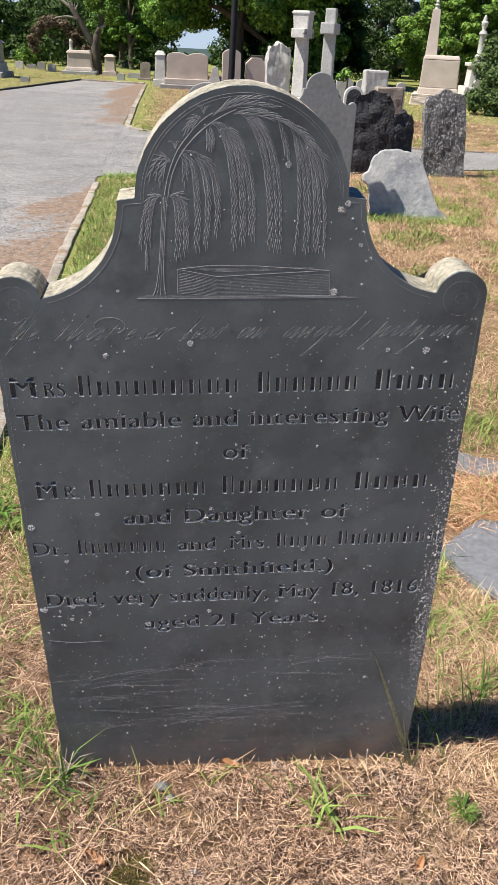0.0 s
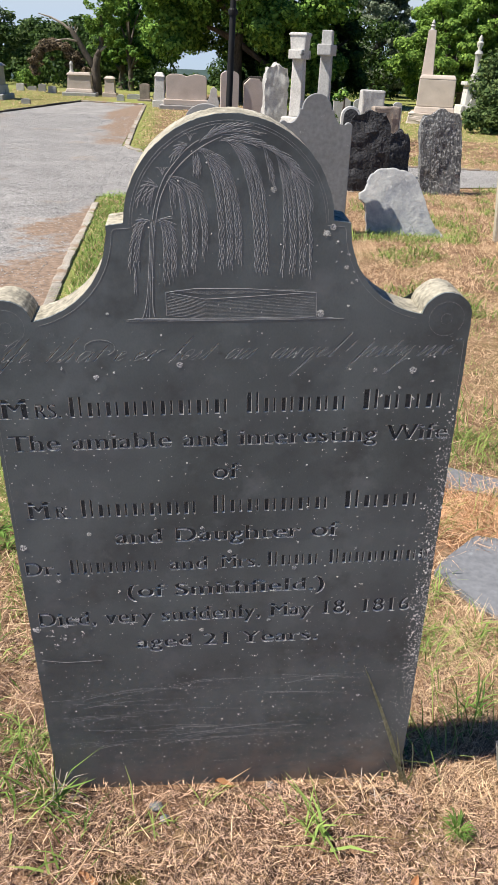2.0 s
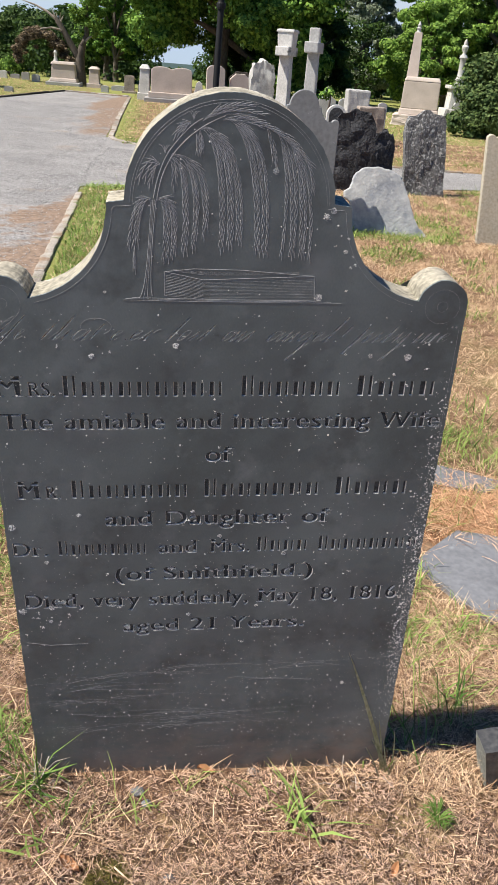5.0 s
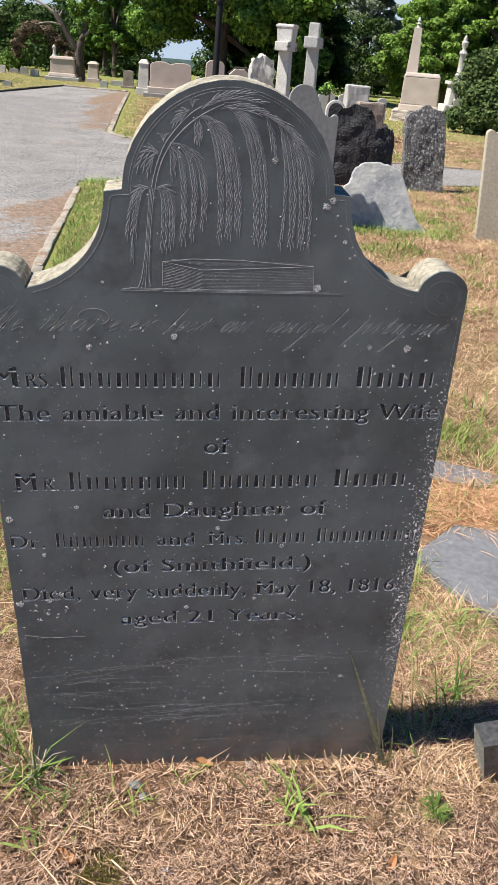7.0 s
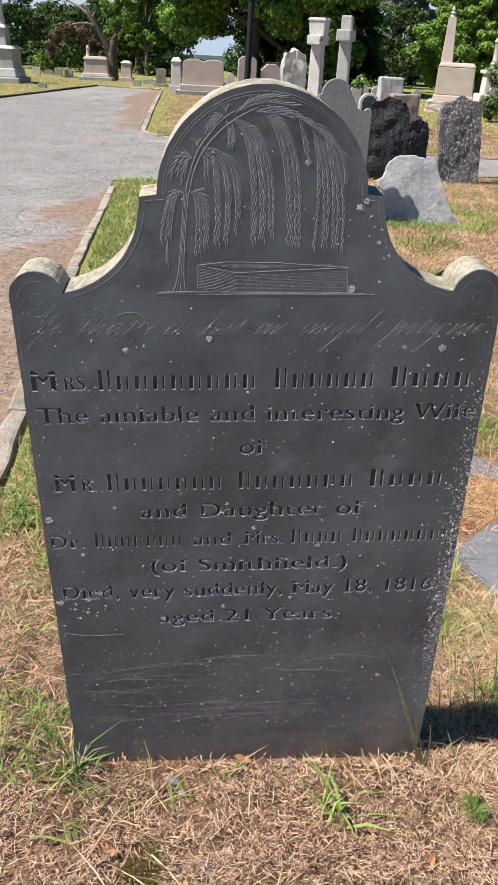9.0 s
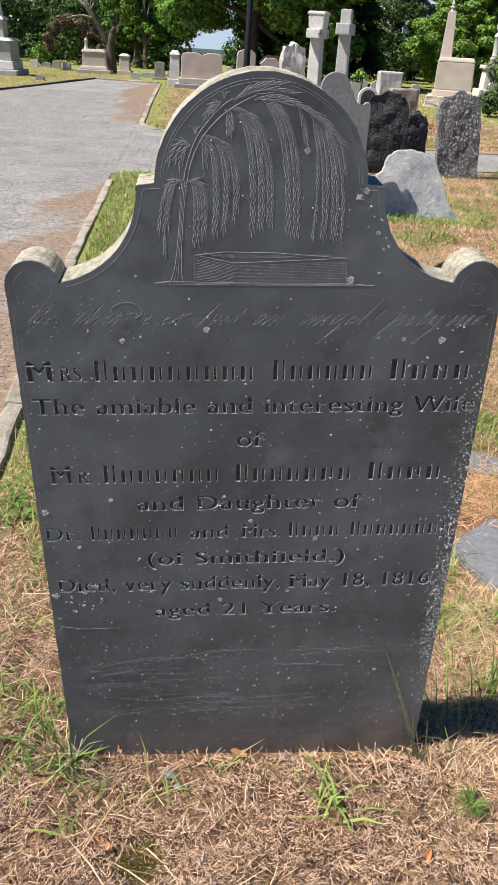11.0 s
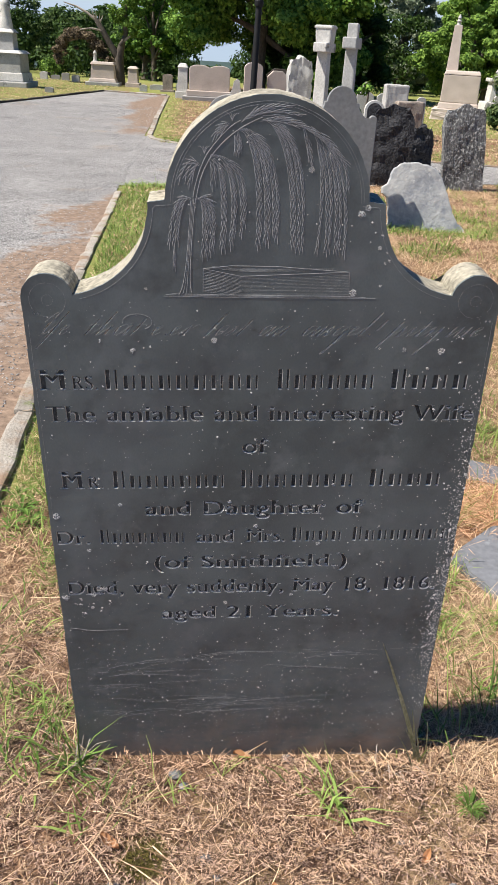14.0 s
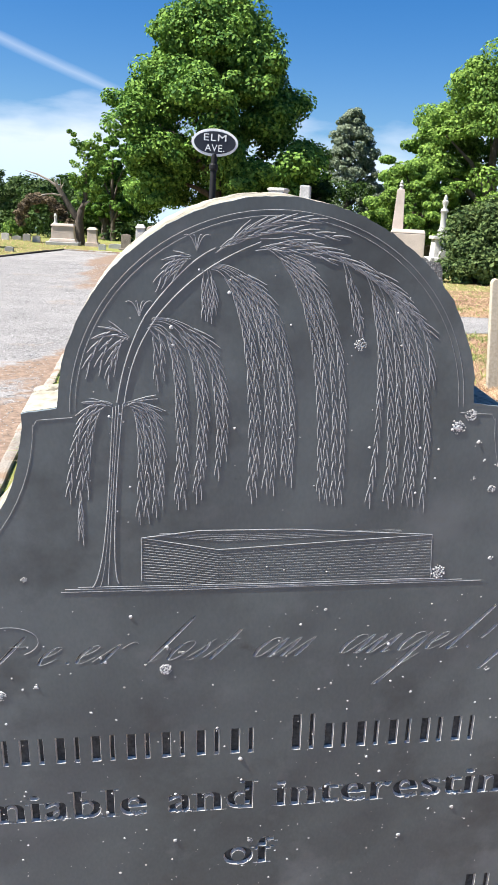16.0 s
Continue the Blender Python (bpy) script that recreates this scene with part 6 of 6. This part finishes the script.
blades("green_grass", GREEN_BLADE, 24000, scatter(12.5, 33, -0.2, 0.2, lambda x, y: min(1.0, 0.3 + green_share(x, y) + (0.5 if y > 18 else 0))), 0.055, 0.008, 0.58, 69, "green lawn among far graves")


def far_lawn(rng, n):
    return np.column_stack([rng.uniform(-11, -4.9, n), rng.uniform(17, 33, n)])


blades("green_grass", GREEN_BLADE, 12000, lambda rng, n: np.array([p for p in far_lawn(rng, n) if p[0] < -5.85 + 0.135 * (p[1] - 19)]), 0.05, 0.010, 0.68, 70, "short lawn beyond the lane")
blades("dry_grass", STRAW, 9000, lambda rng, n: np.array([p for p in far_lawn(rng, n) if p[0] < -5.85 + 0.135 * (p[1] - 19)]), 0.05, 0.010, 0.7, 71, "dry lawn beyond the lane")


def round_about(rng, n):
    """Turf behind and beside the place where the camera stands."""
    p = np.column_stack([rng.uniform(-0.9, 4.5, n), rng.uniform(-3.0, 4.5, n)])
    return np.array([q for q in p if open_turf(*q) and q[0] > kerb_x(q[1]) + 0.06 and (q[1] < 0.5 or q[0] > 0.45 + 0.4 * q[1])])


blades("dry_grass", STRAW, 26000, round_about, 0.055, 0.0035, 0.8, 72, "matted dry turf all round the graves")
blades("green_grass", GREEN_BLADE, 5000, round_about, 0.06, 0.0040, 0.5, 73, "scattered green grass all round the graves")


def clump(x, y, n, length, width, lie, seed, label, material=None, spread=0.012):
    """One tuft of long blades."""
    ob = blades("grass_tuft", material or GREEN_BLADE, n, lambda rng, k: np.column_stack([rng.normal(x, spread, k), rng.normal(y, spread, k)]), length, width, lie, seed, label)
    ob["kind"] = "stuff"
    return ob


def chips():
    """Loose gravel on the lane."""
    rng = np.random.default_rng(81)
    n = 125000
    y = 1.5 + 19 * rng.random(n) ** 1.7
    x = np.array([kerb_x(v) for v in y]) - 0.08 - rng.random(n) * (0.5 + 0.26 * y)
    path = rng.random(n) < 0.22
    y[path] = 9.2 + 2.9 * rng.random(path.sum())
    x[path] = rng.uniform(-1.6, 4.6, path.sum())
    ok = ~path | (y > 8.7 + np.maximum(0, x + 1.6) * 0.33)
    ok &= np.array([lane_dirt(p, q) < 0.25 or k < 0.25 for p, q, k in zip(x, y, rng.random(n))])
    x, y = x[ok], y[ok]
    n = len(x)
    s = 0.0024 + 0.0046 * rng.random(n) ** 2.4 + 0.00020 * y
    oct_ = np.array([(1, 0, 0), (0, 1, 0), (-1, 0, 0), (0, -1, 0), (0, 0, 0.44), (0, 0, -0.4)], float)
    v = oct_[None] * s[:, None, None] * rng.uniform(0.6, 1.35, (n, 6, 1))
    a = rng.uniform(0, 6.28, n)
    c, si = np.cos(a)[:, None], np.sin(a)[:, None]
    v = np.stack([v[..., 0] * c - v[..., 1] * si, v[..., 0] * si + v[..., 1] * c, v[..., 2]], -1)
    v += np.column_stack([x, y, np.full(n, 0.0116)])[:, None]
    fc = np.array([(0, 1, 4), (1, 2, 4), (2, 3, 4), (3, 0, 4), (1, 0, 5), (2, 1, 5), (3, 2, 5), (0, 3, 5)])
    f = (np.arange(n)[:, None, None] * 6 + fc[None]).reshape(-1, 3)
    tagged(leaf_mesh("gravel_chips", v.reshape(-1, 3), f, PEBBLE, None), "loose grey gravel chips on the lane", "gravel", kind="stuff")


chips()


# ---- tufts, weeds and scraps round the foreground stone ----
clump(0.215, 1.09, 11, 0.105, 0.0050, 0.30, 90, "long bright green grass tuft before the gravestone", BRIGHT_GRASS)
clump(0.255, 1.06, 9, 0.085, 0.0048, 0.50, 91, "long bright green grass tuft before the gravestone", BRIGHT_GRASS)
clump(-0.285, 1.175, 26, 0.085, 0.0042, 0.35, 92, "green grass tuft against the foot of the gravestone", None, 0.03)
clump(-0.385, 1.11, 15, 0.085, 0.0042, 0.45, 93, "green grass tuft beside the gravestone", None, 0.035)
clump(-0.25, 1.02, 7, 0.060, 0.0040, 0.6, 94, "low green grass tuft in brown soil", None, 0.02)
clump(-0.47, 1.30, 16, 0.080, 0.0032, 0.4, 95, "green grass tuft beside the gravestone", None, 0.05)
clump(-0.06, 1.10, 12, 0.040, 0.0030, 0.5, 96, "small green sprout in brown soil", None, 0.02)
clump(0.02, 1.16, 7, 0.055, 0.0028, 0.3, 97, "small green sprout at the foot of the gravestone", None, 0.008)
clump(0.33, 1.20, 26, 0.060, 0.0022, 0.5, 98, "dry grass tuft at the foot of the gravestone", STRAW, 0.03)
clump(0.47, 1.165, 110, 0.046, 0.0015, 0.66, 123, "golden dry grass tuft at the corner of the gravestone", STRAW, 0.045)
clump(0.555, 1.160, 80, 0.042, 0.0015, 0.70, 124, "golden dry grass tuft before a small slate block", STRAW, 0.04)
clump(0.63, 1.385, 26, 0.085, 0.0036, 0.25, 125, "dark green grass standing in the shadow", WEED_LEAF, 0.03)
clump(0.48, 1.30, 40, 0.085, 0.0026, 0.32, 99, "dark green grass in the shadow of the gravestone", None, 0.06)
clump(0.60, 1.40, 50, 0.095, 0.0028, 0.28, 100, "dark green grass in the shadow of the gravestone", None, 0.06)
clump(0.53, 1.63, 190, 0.070, 0.0030, 0.42, 101, "green grass tuft beside a sunken slab", BRIGHT_GRASS, 0.05)
clump(0.72, 1.66, 120, 0.065, 0.0030, 0.45, 102, "green grass tuft beside a sunken slab", BRIGHT_GRASS, 0.05)
clump(0.62, 1.85, 40, 0.085, 0.0034, 0.40, 103, "green grass tuft beside a sunken slab", None, 0.04)
clump(1.00, 2.85, 60, 0.090, 0.0045, 0.40, 104, "green grass tuft in dry turf", None, 0.07)
clump(0.92, 3.3, 60, 0.085, 0.0045, 0.40, 105, "green grass tuft in dry turf", None, 0.08)
clump(0.84, 2.78, 70, 0.075, 0.0036, 0.42, 130, "green grass tuft in dry turf", None, 0.07)
clump(1.15, 3.15, 80, 0.080, 0.0042, 0.42, 131, "green grass tuft in dry turf", None, 0.09)
clump(0.98, 3.85, 80, 0.080, 0.0046, 0.42, 132, "green grass tuft in dry turf", None, 0.10)
clump(-0.62, 2.1, 50, 0.075, 0.0045, 0.45, 106, "green grass tuft by the kerb", None, 0.07)
NEEDLES = leafy("orange_needles", (0.30, 0.145, 0.070), (0.86, 0.56, 0.34), 0.2, 0.8)
blades("straw_thatch", NEEDLES, 7500, lambda rng, k: np.column_stack([rng.normal(0.98, 0.17, k), rng.normal(2.285, 0.095, k)]), 0.080, 0.0017, 0.90, 107, "orange-brown heap of dry straw between slabs", "straw")


def long_blade():
    """One tall grass stalk leaning across the slate face."""
    verts, faces = [], []
    for k, (bx, tx, h, w) in enumerate(((0.430, 0.312, 0.325, 0.009), (0.428, 0.352, 0.230, 0.007), (0.418, 0.392, 0.16, 0.005), (0.432, 0.385, 0.11, 0.005), (0.436, 0.425, 0.14, 0.004), (0.425, 0.404, 0.12, 0.003), (0.440, 0.398, 0.09, 0.003), (0.415, 0.372, 0.10, 0.0025), (0.422, 0.438, 0.10, 0.003))):
        b = len(verts)
        for i in range(6):
            f = i / 5
            x, z = bx + (tx - bx) * f + 0.004 * math.sin(f * 3), h * f
            y = 1.216 - 0.006 * f - 0.003 * k
            ww = w * (1 - f) ** 0.6 / 2 + 0.0006
            verts += [(x - ww, y, z), (x + ww, y + 0.002, z)]
        faces += [(b + 2 * i, b + 2 * i + 1, b + 2 * i + 3, b + 2 * i + 2) for i in range(5)]
    tagged(sheet("grass_stalk", verts, faces, surf("half_dry_stalk", (0.17, 0.18, 0.07), (0.58, 0.54, 0.34), 40, 200, 0.6, 0)), "tall half-dry grass stalk leaning on the slate", "grass")


long_blade()


def rosette(x, y, seed, n, r, label, material, name="weed", up=0.35, slim=1.0):
    """A low weed of narrow pointed leaves."""
    rnd = random.Random(seed)
    ob = thing(name, Matrix.Translation((x, y, terrain(x, y) + mound(x, y))), label, "weed", "weeds")
    for i in range(n):
        a, ln, w = 6.283 * i / n + rnd.uniform(-.2, .2), r * rnd.uniform(0.7, 1.2), slim * r * rnd.uniform(0.14, 0.22)
        d = Vector((math.cos(a), math.sin(a), 0))
        s = Vector((-d.y, d.x, 0))
        rise = up * rnd.uniform(0.4, 1.5)
        pts = []
        for f, ww in ((0.0, 0.15), (0.3, 0.8), (0.6, 1.0), (0.85, 0.6), (1.0, 0.0)):
            c = d * ln * f + Vector((0, 0, 0.004 + rise * ln * math.sin(f * 2.2)))
            pts.append((c - s * w * ww / 2 + Vector((0, 0, 0.06 * w)), c + Vector((0, 0, -0.1 * w * ww)), c + s * w * ww / 2 + Vector((0, 0, 0.06 * w))))
        verts = [p for t in pts for p in t]
        faces = [(3 * k + q, 3 * k + q + 1, 3 * k + q + 4, 3 * k + q + 3) for k in range(4) for q in (0, 1)]
        sheet("leaf", verts, faces, material, ob)
    return ob


rosette(0.506, 1.091, 1, 80, 0.034, "small spiky green weed in brown soil", WEED_LEAF, up=1.0, slim=0.32)
rosette(-0.655, 2.11, 2, 11, 0.062, "broad-leaved green weed beside the gravestone", WEED_LEAF)
rosette(-0.610, 2.06, 3, 10, 0.055, "broad-leaved green weed beside the gravestone", WEED_LEAF)
rosette(-0.690, 2.20, 4, 9, 0.055, "broad-leaved green weed beside the gravestone", WEED_LEAF)
rosette(-0.665, 2.02, 5, 9, 0.05, "broad-leaved green weed beside the gravestone", WEED_LEAF)


PEBBLE_DARK = surf("dark_pebble", (0.10, 0.10, 0.102), (0.24, 0.24, 0.245), 60.0, 300.0, 0.85, 0.3, 0.002)


def pebble(x, y, r, seed, material, label):
    bm = bmesh.new()
    bmesh.ops.create_icosphere(bm, subdivisions=2, radius=r)
    for v in bm.verts:
        v.co = Vector((v.co.x * 1.2, v.co.y, v.co.z * 0.55)) + r * 0.25 * noise.noise_vector(v.co / r + Vector((seed, 0, 0)))
    ob = part("pebble", bm, material, None, "", True)
    ob.matrix_basis = pose(x, y, terrain(x, y) + mound(x, y) + r * 0.35)
    tagged(ob, label, "pebble", "pebbles")


for px, py, pr, ps in ((0.153, 1.200, 0.012, 1), (-0.077, 1.148, 0.012, 2), (-0.057, 1.118, 0.009, 3), (-0.002, 0.966, 0.010, 10), (0.31, 0.86, 0.013, 4), (0.27, 0.80, 0.010, 5), (0.02, 0.93, 0.008, 6), (-0.16, 0.90, 0.010, 7), (0.44, 0.93, 0.008, 8), (0.36, 1.02, 0.007, 9)):
    pebble(px, py, pr, ps, PEBBLE_DARK, "small grey stone half sunk in soil")


def dead_leaf(x, y, ln, turn, seed):
    rnd = random.Random(seed)
    verts, faces = [], []
    for i in range(7):
        f = i / 6
        w = ln * 0.24 * math.sin(math.pi * min(1, f * 0.95 + 0.05)) ** 0.8
        z = 0.012 + 0.006 * math.sin(f * 4 + seed)
        verts += [(ln * (f - 0.5), -w, z + 0.010), (ln * (f - 0.5), 0, z), (ln * (f - 0.5), w, z + 0.006)]
    faces = [(3 * i + q, 3 * i + q + 1, 3 * i + q + 4, 3 * i + q + 3) for i in range(6) for q in (0, 1)]
    ob = sheet("dead_leaf", verts, faces, FALLEN)
    ob.matrix_basis = pose(x, y, terrain(x, y) + mound(x, y), 0, 0, turn)
    tagged(ob, "curled orange-brown dead leaf on the soil", "leaf", "fallen leaves")


FALLEN = leafy("fallen_leaf", (0.30, 0.13, 0.06), (0.52, 0.28, 0.14), 0.2)
for lx, ly, ll, lt, ls in ((0.058, 1.195, 0.040, -8, 1), (-0.18, 0.98, 0.045, -30, 2), (-0.22, 0.86, 0.035, 20, 3), (0.40, 0.98, 0.03, 60, 4), (0.12, 0.90, 0.03, 100, 5), (0.52, 0.88, 0.035, 40, 6)):
    dead_leaf(lx, ly, ll, lt, ls)


blades("straw_stalks", STRAW, 420, scatter(0.55, 1.75, -0.45, 0.45, lambda x, y: 0.8), 0.11, 0.0019, 0.965, 112, "long pale straw stalks lying on the soil", "straw")


def bark_chips():
    """Flat scraps of bark and leaf mould in the soil."""
    rng = np.random.default_rng(111)
    n = 30000
    x, y = rng.uniform(-0.7, 0.9, n), rng.uniform(0.5, 1.4, n)
    keep = ~((x > -0.3) & (x < 0.44) & (y > 1.17 + 0.07 * (x - 0.07)))
    x, y = x[keep], y[keep]
    n = len(x)
    a, ln = rng.uniform(0, 6.28, n), 0.0010 + 0.0034 * rng.random(n) ** 3
    d = np.column_stack([np.cos(a), np.sin(a), rng.uniform(-0.5, 0.5, n)]) * ln[:, None]
    s = np.column_stack([-np.sin(a), np.cos(a), rng.uniform(-0.5, 0.5, n)]) * (ln * rng.uniform(0.25, 0.6, n))[:, None]
    c = np.column_stack([x, y, np.array([terrain(p, q) + mound(p, q) for p, q in zip(x, y)]) + rng.uniform(0.0, 0.007, n)])
    v = np.stack([c - d - s * 0.6, c + d * 0.8 - s, c + d + s * 0.7, c - d * 0.7 + s], 1).reshape(-1, 3)
    tagged(leaf_mesh("bark_scraps", v, np.arange(4 * n).reshape(-1, 4), MOULD, None), "scraps of bark and leaf mould on the soil", "litter", kind="stuff")


bark_chips()


def crumbs():
    """Loose crumbs of dry soil between the straws."""
    rng = np.random.default_rng(131)
    n = 26000
    x, y = rng.uniform(-0.7, 0.95, n), rng.uniform(0.5, 1.45, n)
    keep = ~((x > -0.3) & (x < 0.44) & (y > 1.18 + 0.07 * (x - 0.07)))
    keep &= np.array([field(p, q, 6, 12) > -0.15 + 0.5 * r for p, q, r in zip(x, y, rng.random(n))])
    x, y = x[keep], y[keep]
    n = len(x)
    s = 0.0007 + 0.0030 * rng.random(n) ** 5
    octa = np.array([(1, 0, 0), (0, 1, 0), (-1, 0, 0), (0, -1, 0), (0, 0, 0.75), (0, 0, -0.75)], float)
    v = octa[None] * s[:, None, None] * rng.uniform(0.6, 1.3, (n, 6, 1)) + rng.normal(0, 0.15, (n, 6, 3)) * s[:, None, None]
    v += np.column_stack([x, y, np.array([terrain(p, q) + mound(p, q) for p, q in zip(x, y)]) + s * 0.4])[:, None]
    fc = np.array([(0, 1, 4), (1, 2, 4), (2, 3, 4), (3, 0, 4), (1, 0, 5), (2, 1, 5), (3, 2, 5), (0, 3, 5)])
    f = (np.arange(n)[:, None, None] * 6 + fc[None]).reshape(-1, 3)
    tagged(leaf_mesh("soil_crumbs", v.reshape(-1, 3), f, MOULD, None), "loose crumbs of dry reddish-brown soil", "soil", kind="stuff")


crumbs()

MOSS = leafy("olive_moss", (0.05, 0.042, 0.014), (0.17, 0.145, 0.04), 0.15)
blades("moss_patch", MOSS, 7000, lambda rng, k: np.column_stack([rng.normal(-0.115, 0.022, k), rng.normal(0.955, 0.024, k)]), 0.006, 0.0012, 0.40, 113, "low olive-brown moss on bare soil", "moss")
blades("straw_drift", LITTER, 520, lambda rng, k: (lambda x: np.column_stack([x, 1.186 + 0.07 * (x - 0.07) + rng.normal(0, 0.007, k)]))(rng.uniform(-0.27, 0.42, k)), 0.035, 0.0013, 0.99, 114, "dry straw gathered along the foot of the gravestone", "straw")
blades("bright_turf", BRIGHT_GRASS, 1900, lambda rng, k: (lambda y: np.column_stack([np.array([kerb_x(v) for v in y]) + 0.07 + np.abs(rng.normal(0, 0.24, k)), y]))(rng.uniform(4.2, 8.35, k)), 0.055, 0.0055, 0.5, 115, "bright green grass inside the kerb", "grass")

blades("dry_grass", STRAW, 7500, lambda rng, k: (lambda p: p[np.array([open_turf(*q) for q in p])])(np.column_stack([rng.uniform(0.44, 1.0, k), rng.uniform(1.14, 1.75, k)])), 0.044, 0.0015, 0.58, 116, "golden dry grass standing beside the gravestone", "grass")

blades("bright_turf", BRIGHT_GRASS, 1500, lambda rng, k: (lambda x: np.column_stack([x, 8.40 + 0.208 * (x + 1.9) + rng.normal(0, 0.07, k)]))(rng.uniform(-1.36, 0.5, k)), 0.06, 0.0060, 0.6, 117, "green grass along the edge of the side path", "grass")

clump(-0.300, 1.195, 34, 0.10, 0.0016, 0.35, 118, "grey dried grass against the foot of the gravestone", STRAW, 0.018)
clump(-0.272, 1.165, 16, 0.085, 0.0052, 0.40, 119, "broad dark green grass blades at the foot of the gravestone", WEED_LEAF, 0.016)
clump(-0.40, 1.17, 14, 0.075, 0.0050, 0.55, 120, "broad dark green grass blades beside the gravestone", WEED_LEAF, 0.03)
blades("dry_grass", STRAW, 2400, lambda rng, k: (lambda y: np.column_stack([np.array([kerb_x(v) for v in y]) + 0.07 + np.abs(rng.normal(0.1, 0.22, k)), y]))(rng.uniform(3.8, 8.4, k)), 0.055, 0.0042, 0.6, 121, "dry straw among green grass inside the kerb", "grass")

blades("green_grass", GREEN_BLADE, 420, lambda rng, k: (lambda p: p[np.array([open_turf(*q) and tuft(*q) > 0.12 for q in p])])(np.column_stack([rng.uniform(-0.68, -0.34, k), rng.uniform(1.25, 2.5, k)])), 0.062, 0.0036, 0.42, 122, "green grass tufts between kerb and gravestone", "grass")
GREY_STRAW = leafy("grey_dried_stalks", (0.20, 0.17, 0.15), (0.52, 0.46, 0.41), 0.15)
clump(-0.262, 1.158, 26, 0.105, 0.0018, 0.30, 126, "grey dried weed stalks against the foot of the gravestone", GREY_STRAW, 0.014)
clump(0.355, 1.185, 14, 0.060, 0.0015, 0.30, 127, "thin pale dried stalks at the foot of the gravestone", GREY_STRAW, 0.014)
clump(-0.345, 1.30, 44, 0.065, 0.0028, 0.40, 128, "bright green grass tuft beside the gravestone", BRIGHT_GRASS, 0.025)
